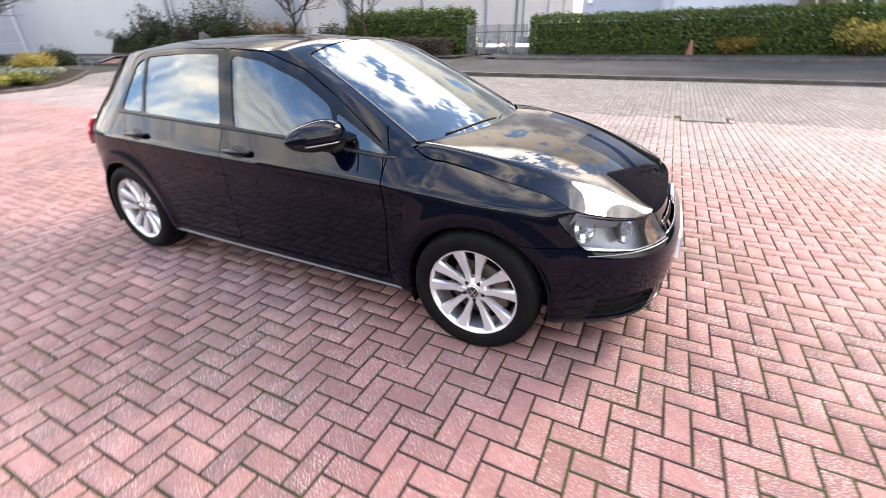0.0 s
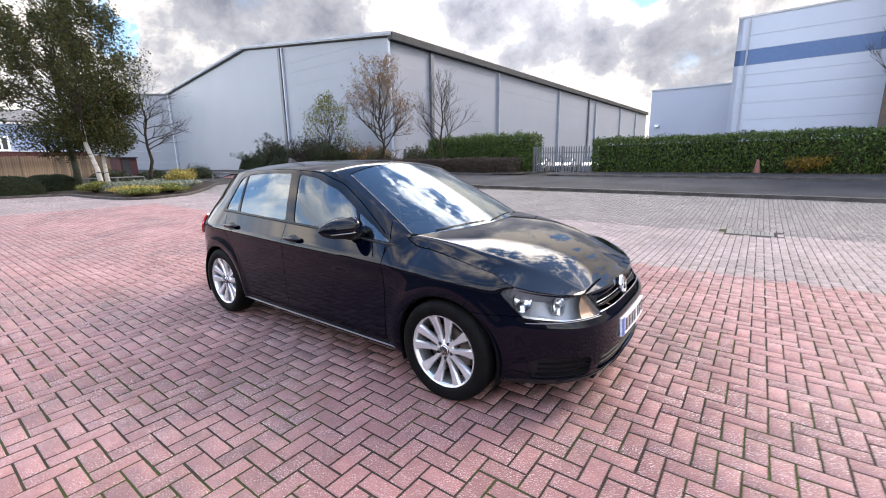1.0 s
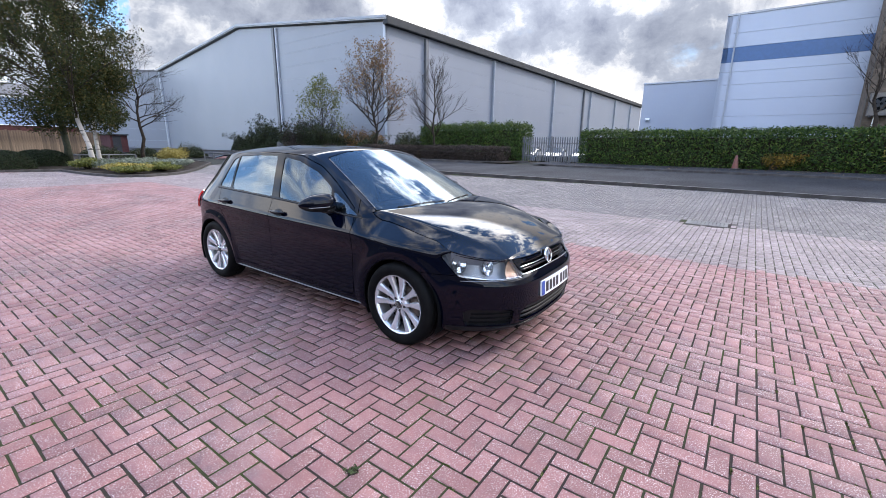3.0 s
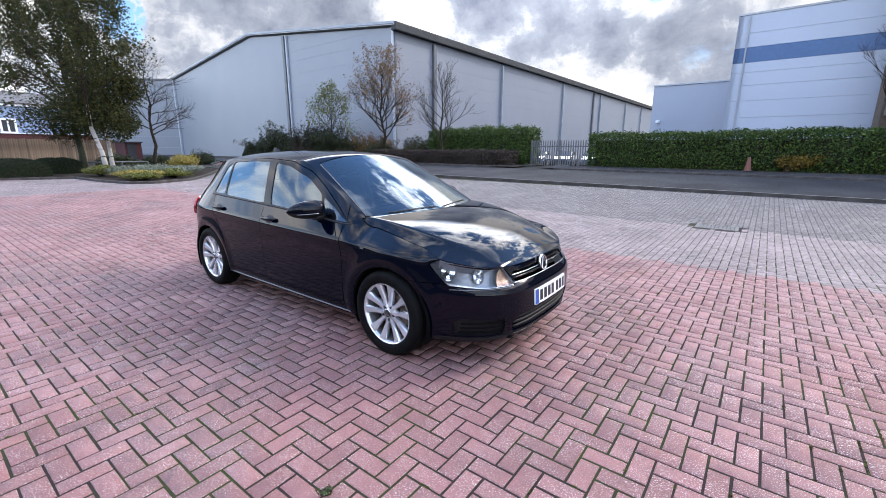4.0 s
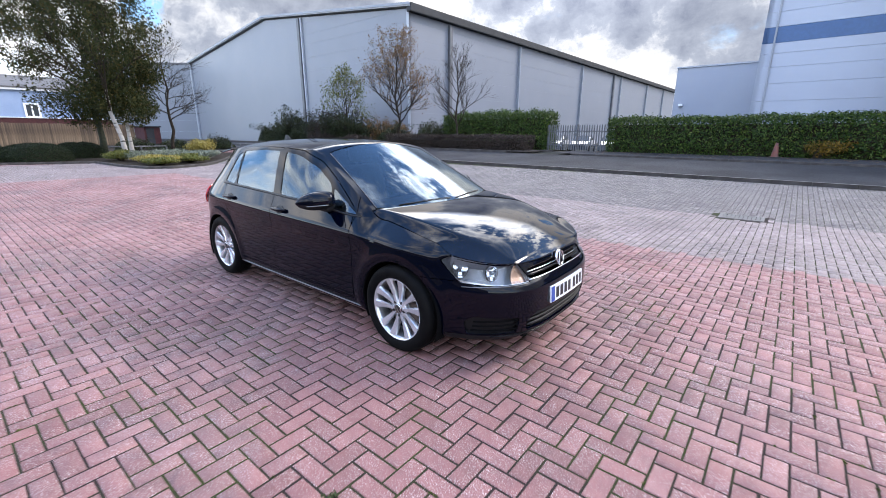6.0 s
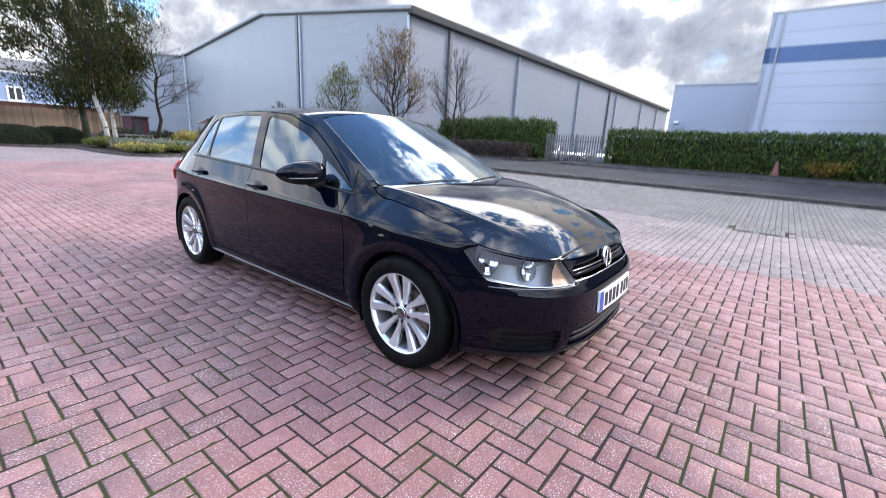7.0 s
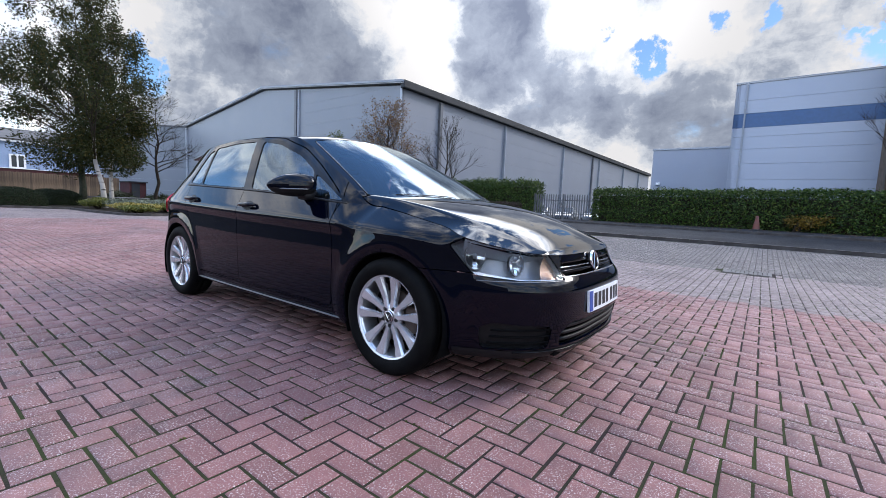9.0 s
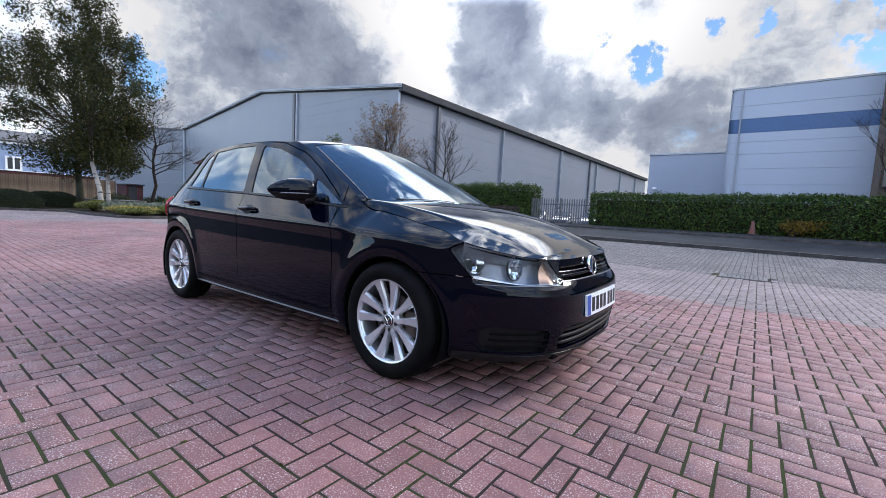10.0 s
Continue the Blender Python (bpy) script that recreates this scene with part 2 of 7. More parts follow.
joint_sand = mat("joint_sand", (0.026, 0.020, 0.018), 0.95, specular=0.1, second=(0.030, 0.037, 0.013), scale=1.6, spread=(0.44, 0.60), bump=0.6, bump_scale=90)
far_red = mat("far_red_paving", RED, 0.5, second=RED2, scale=0.8, bump=0.3, bump_scale=60)
asphalt = mat("asphalt", (0.016, 0.016, 0.0175), 0.85, specular=0.15, second=(0.032, 0.032, 0.035), scale=0.5, bump=0.7, bump_scale=70)
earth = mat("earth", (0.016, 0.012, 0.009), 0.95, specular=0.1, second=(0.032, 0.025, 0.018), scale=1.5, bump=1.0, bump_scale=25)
land = mat("rough_ground", (0.036, 0.034, 0.033), 0.95, specular=0.1, second=(0.026, 0.028, 0.02), scale=0.2, bump=0.5, bump_scale=8)
kerb_mat = mat("kerb_concrete", (0.036, 0.032, 0.030), 0.85, specular=0.2, second=(0.068, 0.061, 0.058), scale=3, bump=0.5, bump_scale=60, per="island", amount=0.12)
pale_kerb = mat("pale_kerb_edge", (0.22, 0.21, 0.195), 0.8, second=(0.14, 0.13, 0.12), scale=2.5, bump=0.3, bump_scale=50)
cladding = mat("pale_grey_cladding", (0.158, 0.174, 0.206), 0.42, second=(0.173, 0.188, 0.220), scale=0.25, spread=(0.3, 0.7), fine_range=(0.985, 1.015))
cladding_w = mat("white_cladding", (0.29, 0.323, 0.395), 0.38, second=(0.31, 0.343, 0.415), scale=0.3, fine_range=(0.985, 1.015))
cladding_b = mat("lapped_grey_cladding", (0.255, 0.281, 0.342), 0.45, second=(0.275, 0.302, 0.362), scale=0.3, fine_range=(0.98, 1.02))
navy = mat("blue_band", (0.02, 0.07, 0.18), 0.4, second=(0.024, 0.08, 0.20), scale=0.5)
dark_trim = mat("dark_grey_trim", (0.022, 0.024, 0.027), 0.65, specular=0.2, second=(0.032, 0.034, 0.038), scale=1)
pipe_mat = mat("grey_pipe", (0.20, 0.22, 0.255), 0.4, second=(0.24, 0.26, 0.295), scale=1.5)
dark_pipe = mat("dark_grey_pipe", (0.075, 0.08, 0.092), 0.5, second=(0.10, 0.105, 0.118), scale=1.5)
pale_pipe = mat("pale_pipe", (0.29, 0.315, 0.36), 0.45, second=(0.33, 0.355, 0.40), scale=1.5)
roof_mat = mat("grey_roof_sheet", (0.28, 0.29, 0.31), 0.5, second=(0.34, 0.35, 0.37), scale=0.4)
brown_brick = mat("brown_brick", (0.060, 0.044, 0.032), 0.9, second=(0.105, 0.080, 0.060), scale=5, bump=0.5, bump_scale=40, per="island", amount=0.3)
mortar = mat("mortar", (0.085, 0.076, 0.066), 0.95, second=(0.065, 0.060, 0.052), scale=5)
steel = mat("galvanised_steel", (0.075, 0.08, 0.09), 0.5, 0.4, second=(0.11, 0.115, 0.125), scale=6)
bark = mat("bark", (0.020, 0.0155, 0.0125), 0.95, specular=0.1, second=(0.042, 0.033, 0.026), scale=9, bump=0.9, bump_scale=30)
white_bark = mat("birch_bark", (0.40, 0.375, 0.35), 0.8, second=(0.06, 0.055, 0.05), scale=3.5, spread=(0.55, 0.64), stretch=(0.6, 0.6, 2.6), bump=0.4, bump_scale=30)
wood_fence = mat("fence_wood", (0.065, 0.042, 0.026), 0.85, second=(0.155, 0.108, 0.068), scale=2.0, stretch=(4, 4, 0.6), per="object", amount=0.35)
white_paint = mat("white_paint", (0.78, 0.78, 0.78), 0.45, second=(0.7, 0.7, 0.7), scale=2)
pale_blue = mat("pale_blue_wall", (0.20, 0.27, 0.40), 0.5, second=(0.23, 0.30, 0.43), scale=0.6)
dark_glass = mat("dark_window", (0.02, 0.025, 0.03), 0.08, specular=0.6)
red_dark = mat("dark_red_brick", (0.04, 0.009, 0.010), 0.9, second=(0.06, 0.015, 0.015), scale=5, bump=0.3)
dark_roof = mat("brown_grey_roof", (0.055, 0.05, 0.048), 0.7, second=(0.085, 0.078, 0.075), scale=0.8)
plain_wall = mat("plain_brick_wall", (0.10, 0.095, 0.085), 0.85, second=(0.14, 0.132, 0.12), scale=2, bump=0.2)


def leaf_mat(name, a, b_, c=None, rough=0.45):
    m = mat(name, a, rough, per="island", amount=0.45, specular=0.22)
    nt = m.node_tree
    n, l = nt.nodes, nt.links
    bs = n["Principled BSDF"]
    geo = n.new("ShaderNodeNewGeometry")
    r = n.new("ShaderNodeValToRGB")
    e = r.color_ramp.elements
    e[0].color, e[1].color = (*a, 1), (*b_, 1)
    e[0].position, e[1].position = 0.0, 0.75
    if c:
        k = e.new(0.97); k.color = (*c, 1)
    l.new(geo.outputs["Random Per Island"], r.inputs[0])
    l.new(r.outputs[0], bs.inputs["Base Color"])
    bs.inputs["Transmission Weight"].default_value = 0.0
    bs.inputs["Subsurface Weight"].default_value = 0.0
    tr = n.new("ShaderNodeBsdfTranslucent")
    l.new(r.outputs[0], tr.inputs["Color"])
    mx = n.new("ShaderNodeMixShader"); mx.inputs[0].default_value = 0.18
    out = n["Material Output"]
    l.new(bs.outputs[0], mx.inputs[1]); l.new(tr.outputs[0], mx.inputs[2])
    l.new(mx.outputs[0], out.inputs["Surface"])
    return m


laurel_leaf = leaf_mat("hedge_leaf", (0.008, 0.020, 0.0025), (0.034, 0.070, 0.008), (0.10, 0.135, 0.024), 0.5)
yellow_leaf = leaf_mat("yellow_leaf", (0.154, 0.119, 0.021), (0.238, 0.189, 0.042), (0.294, 0.252, 0.084))
birch_leaf = leaf_mat("birch_leaf", (0.012, 0.018, 0.004), (0.030, 0.036, 0.007), (0.066, 0.050, 0.012), 0.75)
bush_leaf = leaf_mat("dark_bush_leaf", (0.0084, 0.014, 0.0056), (0.0245, 0.0322, 0.0098), (0.049, 0.056, 0.0168))
box_leaf = leaf_mat("box_leaf", (0.007, 0.0126, 0.0049), (0.0168, 0.0252, 0.0084), (0.0245, 0.035, 0.014), 0.7)
ochre_leaf = leaf_mat("ochre_leaf", (0.05, 0.045, 0.008), (0.17, 0.10, 0.015), (0.26, 0.17, 0.03))
rust_leaf = leaf_mat("rust_leaf", (0.096, 0.048, 0.018), (0.144, 0.078, 0.03), (0.192, 0.12, 0.036))
olive_leaf = leaf_mat("olive_leaf", (0.054, 0.066, 0.012), (0.102, 0.108, 0.021), (0.168, 0.15, 0.036))
twig_leaf = leaf_mat("twiggy_leaf", (0.022, 0.017, 0.015), (0.045, 0.033, 0.027), (0.07, 0.05, 0.038), 0.8)
silver_leaf = leaf_mat("silver_leaf", (0.084, 0.102, 0.078), (0.144, 0.162, 0.12), (0.18, 0.192, 0.15))


# ---- helpers of this scene ----
def mesh_of(name, verts, faces, material, smooth=False):
    me = bpy.data.meshes.new(name)
    me.from_pydata([tuple(v) for v in verts], [], [tuple(f) for f in faces])
    me.materials.append(material)
    if smooth:
        me.polygons.foreach_set("use_smooth", [True] * len(me.polygons))
    me.update()
    return me


def piece(name, verts, faces, material, parent=None, label="", smooth=False):
    ob = new(name, mesh_of(name, verts, faces, material, smooth))
    if parent is not None:
        ob.parent = parent
    if label:
        ob["label"] = label
    return ob


def part(name, bm, material, parent=None, label="", smooth=False):
    me = bpy.data.meshes.new(name)
    bm.to_mesh(me)
    bm.free()
    me.materials.append(material)
    if smooth:
        me.polygons.foreach_set("use_smooth", [True] * len(me.polygons))
    ob = new(name, me)
    if parent is not None:
        ob.parent = parent
    if label:
        ob["label"] = label
    return ob


def box_bm(bm, x0, x1, y0, y1, z0, z1, bevel=0.0, m=None):
    r = bmesh.ops.create_cube(bm, size=1.0)
    vs = r["verts"]
    bmesh.ops.scale(bm, vec=(x1 - x0, y1 - y0, z1 - z0), verts=vs)
    bmesh.ops.translate(bm, vec=((x0 + x1) / 2, (y0 + y1) / 2, (z0 + z1) / 2), verts=vs)
    if bevel:
        es = list({e for v in vs for e in v.link_edges})
        r2 = bmesh.ops.bevel(bm, geom=es, offset=bevel, segments=2, affect="EDGES", profile=0.6)
        vs = list({v for v in vs if v.is_valid} | set(r2["verts"]))
    if m is not None:
        bmesh.ops.transform(bm, matrix=m, verts=vs)
    return vs


def box(name, x0, x1, y0, y1, z0, z1, material, parent=None, bevel=0.0, label="", m=None):
    bm = bmesh.new()
    box_bm(bm, x0, x1, y0, y1, z0, z1, bevel, m)
    return part(name, bm, material, parent, label)


def empty(name, m=None):
    ob = new(name)
    ob.empty_display_size = 0.2
    if m is not None:
        ob.matrix_world = m
    return ob


def tube_geo(pts, radii, sides=6):
    """Verts and faces of a tapered tube along pts."""
    V, F = [], []
    for i, p in enumerate(pts):
        p = Vector(p)
        d = (Vector(pts[min(i + 1, len(pts) - 1)]) - Vector(pts[max(i - 1, 0)])).normalized()
        a = d.orthogonal().normalized() if abs(d.z) > 0.98 else Vector((0, 0, 1)).cross(d).normalized()
        b = d.cross(a)
        for k in range(sides):
            t = 2 * math.pi * k / sides
            V.append(p + (math.cos(t) * a + math.sin(t) * b) * float(radii[i]))
    for i in range(len(pts) - 1):
        for k in range(sides):
            q = (k + 1) % sides
            F.append((i * sides + k, i * sides + q, (i + 1) * sides + q, (i + 1) * sides + k))
    F.append(tuple(range(sides - 1, -1, -1)))
    F.append(tuple(range((len(pts) - 1) * sides, len(pts) * sides)))
    return V, F


def join_geo(geos):
    V, F = [], []
    for v, f in geos:
        o = len(V)
        V += list(v)
        F += [tuple(i + o for i in q) for q in f]
    return V, F


def ground_z(y):
    """Height of the ground: level round the car, falling slightly to the gully, then rising to the road."""
    return float(np.interp(y, [-60, 2, 9.3, 24.5, 27, 31, 400], [0, 0, -0.05, 0.47, 0.47, -0.05, -0.05]))


# the road's own axes: u along it, v across it, away from the yard
ROAD_A = radians(-2.5)
ROAD = Matrix.Translation((0, 15.0, 0)) @ Matrix.Rotation(ROAD_A, 4, "Z")


def uv(u, v, z=None, dz=0.0):
    p = ROAD @ Vector((u, v, 0))
    return Vector((p.x, p.y, (ground_z(p.y) if z is None else z) + dz))


# ---- ground, road, kerbs ----
def strip(name, u0, u1, vs, dz, material, kind="structure", label="", category="", nu=24, thick=0.0):
    V, F = [], []
    us = np.linspace(u0, u1, nu)
    for u in us:
        for v in vs:
            V.append(uv(u, v, dz=dz))
    k = len(vs)
    for i in range(nu - 1):
        for j in range(k - 1):
            a = i * k + j
            F.append((a, a + k, a + k + 1, a + 1))
    ob = piece(name, V, F, material)
    return tagged(ob, label, category, "", kind)


gxs = [-600, -120, -60, -40, -26.5, -14, -5, 0, 8, 14, 30, 60, 120, 600]
gys = [-600, -120, -60, -30, -12, -4, 2, 9.3, 14.5, 24.5, 27, 31, 40, 80, 150, 700]
GV = [(x, y, ground_z(y) - 0.06) for x in gxs for y in gys]
GF = [(i * len(gys) + j, (i + 1) * len(gys) + j, (i + 1) * len(gys) + j + 1, i * len(gys) + j + 1) for i in range(len(gxs) - 1) for j in range(len(gys) - 1)]
tagged(piece("ground", GV, GF, land), "rough grey-green open ground of the estate", "ground", kind="structure")

PX0, PX1, PY0, PY1 = -26.0, 13.0, -1.2, 15.0      # paved with single blocks


def sheet(name, x0, x1, y0, y1, dz, material, label):
    ys = [y for y in (y0, 2, 9.3, y1) if y0 <= y <= y1]
    V = [(x, y, ground_z(y) + dz) for x in (x0, x1) for y in sorted(set(ys))]
    k = len(V) // 2
    F = [(j, k + j, k + j + 1, j + 1) for j in range(k - 1)]
    return tagged(piece(name, V, F, material), label, "paving", kind="structure")


sheet("paving_bed", PX0, PX1, PY0, 15.6, -0.0032, joint_sand, "dark sandy mossy joints of the block paving")
sheet("pavement_far", PX1, 70, PY0, 15.0, -0.004, far_red, "red block paving of the yard beyond")
# unseen dark sheet, added so the lower doors reflect dark instead of red paving
sheet("unseen_dark_ground", -60, 70, -26.5, PY0, -0.004, asphalt, "added dark ground behind the view that darkens the car's reflections")
sheet("pavement_side", -60, PX0, PY0, 4.0, -0.004, far_red, "red block paving of the yard by the hedge")
strip("road", -160, 90, [0.14, 2, 3.6, 5.4, 7.0], -0.035, asphalt, label="worn grey asphalt service road", category="road", nu=60)
strip("pavement", -9.5, 90, [7.15, 8.2, 9.3], 0.05, asphalt, label="narrow dark asphalt footway in front of the hedge", category="footway", nu=30)
strip("planting_bed", -70, -11.0, [7.15, 9.0, 12.0, 15.0], 0.03, earth, label="dark earth of the roadside planting bed", category="soil", nu=30)
strip("hedge_bed", -8.0, 60, [9.3, 10.0, 14.0], 0.03, earth, label="dark soil under the clipped hedge", category="soil", nu=20)


def kerb_run(name, pts, w, h, parent_label, z_of, material=kerb_mat, piece_len=0.9):
    """A run of kerb stones along a line; each stone a part of its own."""
    root = empty(name)
    tagged(root, parent_label, "kerb", kind="structure")
    for a, b in zip(pts[:-1], pts[1:]):
        a, b = Vector((*a, 0)), Vector((*b, 0))
        L = (b - a).length
        k = max(1, round(L / piece_len))
        ang = math.atan2(b.y - a.y, b.x - a.x)
        bm = bmesh.new()
        box_bm(bm, 0.004, L / k - 0.004, 0, w, -0.12, h, 0.012)
        me = bpy.data.meshes.new("kerb_stone")
        bm.to_mesh(me); bm.free()
        me.materials.append(material)
        for i in range(k):
            p = a.lerp(b, i / k)
            o = new("kerb_stone", me)
            o.parent = root
            o.matrix_world = pose(p.x, p.y, z_of(p.y), 0, 0, math.degrees(ang))
    return root


def line_uv(u0, u1, v, n=2):
    return [tuple(uv(u, v))[:2] for u in np.linspace(u0, u1, n)]


kerb_run("kerb_near", line_uv(-70, 40, 0.0), 0.14, 0.105, "dark worn concrete kerb between the yard and the road", ground_z, kerb_mat, 0.91)
kerb_run("kerb_far", line_uv(-8.5, 40, 7.02), 0.13, 0.06, "dark concrete kerb in front of the hedge", ground_z, kerb_mat, 0.91)
kerb_run("kerb_bed", [tuple(uv(-60, 7.02))[:2], tuple(uv(-13.5, 7.02))[:2], tuple(uv(-11.6, 7.5))[:2], tuple(uv(-10.7, 9.2))[:2]], 0.13, 0.09, "grey concrete kerb round the planting bed", ground_z, kerb_mat, 0.91)
# pale worn strip along the road's near edge
strip("road_edge_line", -70, 40, [-0.02, 0.03], 0.109, pale_kerb, label="pale worn top edge of the kerb", category="kerb edge", nu=40)

# island bed with its kerb
ISLAND = [(-28.0, -16.0), (-26.6, 2.2), (-25.6, 5.2), (-22.0, 5.35), (-19.9, 5.75), (-19.5, 6.6), (-20.4, 8.3), (-23.7, 10.8), (-27.5, 13.2), (-40.0, 15.0)]
kerb_run("kerb_island", ISLAND, 0.12, 0.10, "grey concrete kerb round the planted island", ground_z, kerb_mat, 0.6)
IV = [(x, y, ground_z(y) + 0.06) for x, y in ISLAND] + [(-60, 15.0, 0.2), (-60, -16, 0.06)]
tagged(piece("island_bed", IV, [tuple(range(len(IV) - 1, -1, -1))], earth), "dark soil of the planted island", "soil", kind="structure")


# ---- buildings ----
def wall_grid(P, ex, w, h_at, joints, t, material, parent, name="cladding_panel", n=1):
    """Horizontal cladding panels between joint heights; h_at(s) is the top. Panels stand 3 mm apart."""
    for z0, z1 in zip(joints[:-1], joints[1:]):
        V, F = [], []
        ss = np.linspace(0, w, n + 1)
        for s in ss:
            top = min(z1 - 0.006, h_at(s))
            lo = min(z0 + 0.006, top - 0.001)
            for d in (0.0, t):
                for z in (lo, top):
                    q = P + ex * s + Vector((0, 0, 1)).cross(ex) * d
                    V.append(Vector((q.x, q.y, z)))
        for i in range(n):
            a, b = i * 4, (i + 1) * 4
            F += [(a, b, b + 1, a + 1), (a + 2, a + 3, b + 3, b + 2), (a + 1, b + 1, b + 3, a + 3), (a, a + 2, b + 2, b)]
        F += [(0, 1, 3, 2), (n * 4, n * 4 + 2, n * 4 + 3, n * 4 + 1)]
        piece(name, V, F, material, parent)


def pipe_box(name, p, w, d, z0, z1, material, parent, ex, ey):
    bm = bmesh.new()
    m = Matrix(((ex.x, ey.x, 0, p.x), (ex.y, ey.y, 0, p.y), (0, 0, 1, 0), (0, 0, 0, 1)))
    box_bm(bm, -w / 2, w / 2, -d, 0, z0, z1, 0.02)
    bmesh.ops.transform(bm, matrix=m, verts=bm.verts)
    return part(name, bm, material, parent)


def warehouse():
    root = empty("warehouse")
    tagged(root, "large pale grey metal-clad warehouse with a low gabled roof", "warehouse", kind="structure")
    A = radians(1.1)
    C = Vector((-27.5, 30.0, 0))                   # near corner
    side = Vector((math.sin(A), math.cos(A), 0))     # long side, away
    end = Vector((-math.cos(A), math.sin(A), 0))           # gable end
    W, L, EAVE, RIDGE, Z0 = 50.3, 98.0, 12.2, 15.0, -0.2
    top = lambda s: EAVE + (RIDGE - EAVE) * (1 - abs(s - W / 2) / (W / 2))
    joints = [Z0, 1.6, 3.4, 5.2, 7.0, 8.4, 9.8, 11.2, EAVE + 0.02, 13.4, RIDGE + 0.1]
    # gable end: panels; outward is -side
    bay = 17.4
    wall_grid(C + end * W, -end, W - bay, lambda s: top(W - s), [Z0, RIDGE + 0.1], 0.25, cladding, root, n=17)
    wall_grid(C + end * bay, -end, bay, lambda s: top(bay - s), joints, 0.25, cladding, root, n=6)
    wall_grid(C, side, L, lambda s: EAVE, joints[:8] + [EAVE], 0.25, cladding, root)
    # dark joints backing
    for P, ex, w in ((C + end * W, -end, W), (C, side, L)):
        nrm = Vector((0, 0, 1)).cross(ex)
        q = [P + nrm * 0.03, P + ex * w + nrm * 0.03]
        piece("wall_backing", [(q[0].x, q[0].y, Z0 - 0.5), (q[1].x, q[1].y, Z0 - 0.5), (q[1].x, q[1].y, EAVE - 0.05), (q[0].x, q[0].y, EAVE - 0.05)], [(0, 1, 2, 3)], pipe_mat, root)
    # roof slopes with overhang, fascia and gutter
    for s0, s1, z0, z1 in ((-0.45, W / 2, EAVE + 0.10, RIDGE + 0.15), (W / 2, W + 0.45, RIDGE + 0.15, EAVE + 0.10)):
        V = []
        for dz in (0, 0.28):
            for a, z in ((s0, z0), (s1, z1)):
                for b in (-0.35, L):
                    q = C + end * a + side * b
                    V.append((q.x, q.y, z + dz))
        piece("roof_slope", V, [(0, 1, 3, 2), (4, 6, 7, 5), (0, 2, 6, 4), (1, 5, 7, 3), (0, 4, 5, 1), (2, 3, 7, 6)], roof_mat, root)
        q0, q1 = C + end * s0 - side * 0.42, C + end * s1 - side * 0.42
        r0, r1 = q0 + side * 0.06, q1 + side * 0.06
        V = [(q0.x, q0.y, z0 + 0.10), (q1.x, q1.y, z1 + 0.10), (q1.x, q1.y, z1 + 0.31), (q0.x, q0.y, z0 + 0.31), (r0.x, r0.y, z0 + 0.10), (r1.x, r1.y, z1 + 0.10), (r1.x, r1.y, z1 + 0.31), (r0.x, r0.y, z0 + 0.31)]
        piece("barge_board", V, [(0, 1, 2, 3), (7, 6, 5, 4), (3, 2, 6, 7), (0, 4, 5, 1), (0, 3, 7, 4), (1, 5, 6, 2)], pipe_mat, root)
    m = Matrix(((side.x, -end.x, 0, C.x), (side.y, -end.y, 0, C.y), (0, 0, 1, 0), (0, 0, 0, 1)))
    bm = bmesh.new()
    box_bm(bm, -0.3, L, -0.02, 0.55, EAVE - 0.30, EAVE + 0.42, 0.08)
    bmesh.ops.transform(bm, matrix=m, verts=bm.verts)
    part("gutter", bm, dark_trim, root)
    # downpipes along the side: wide grey ones and thin pale ones
    for s, wide in ((5.7, True), (19.2, False), (38.4, False), (52.6, True), (56.4, False), (73.2, False), (86.7, False)):
        pipe_box("downpipe", C + side * s - end * 0.005, 0.42 if wide else 0.17, 0.3, Z0, EAVE - 0.4, dark_pipe if wide else pipe_mat, root, side, end)
    pipe_box("downpipe", C + end * 17.55 - side * 0.005, 0.42, 0.3, Z0, top(17.4) - 0.1, dark_pipe, root, end, side)
    pipe_box("downpipe", C + end * 17.12 - side * 0.005, 0.22, 0.2, Z0, top(17.4) - 0.1, pale_pipe, root, end, side)
    pipe_box("corner_trim", C + end * 0.1 - side * 0.02, 0.3, 0.06, Z0, EAVE, pale_pipe, root, end, side)
    pipe_box("corner_trim", C + end * (W - 0.1) - side * 0.02, 0.4, 0.25, Z0, EAVE, pale_pipe, root, end, side)
    # lean-to beyond the far corner
    out = (end * 0.75 - side * 0.66).normalized()
    back = Vector((-out.y, out.x, 0)) * -1
    K = C + end * (W - 0.1) + side * 0.3
    wall_grid(K + out * 16, -out, 16, lambda s: EAVE + 0.1, joints[:8] + [EAVE + 0.1], 0.25, cladding, root)
    pipe_box("parapet_trim", K + out * 8, 16.0, 0.16, EAVE + 0.0, EAVE + 0.3, dark_pipe, root, out, back)
    return root


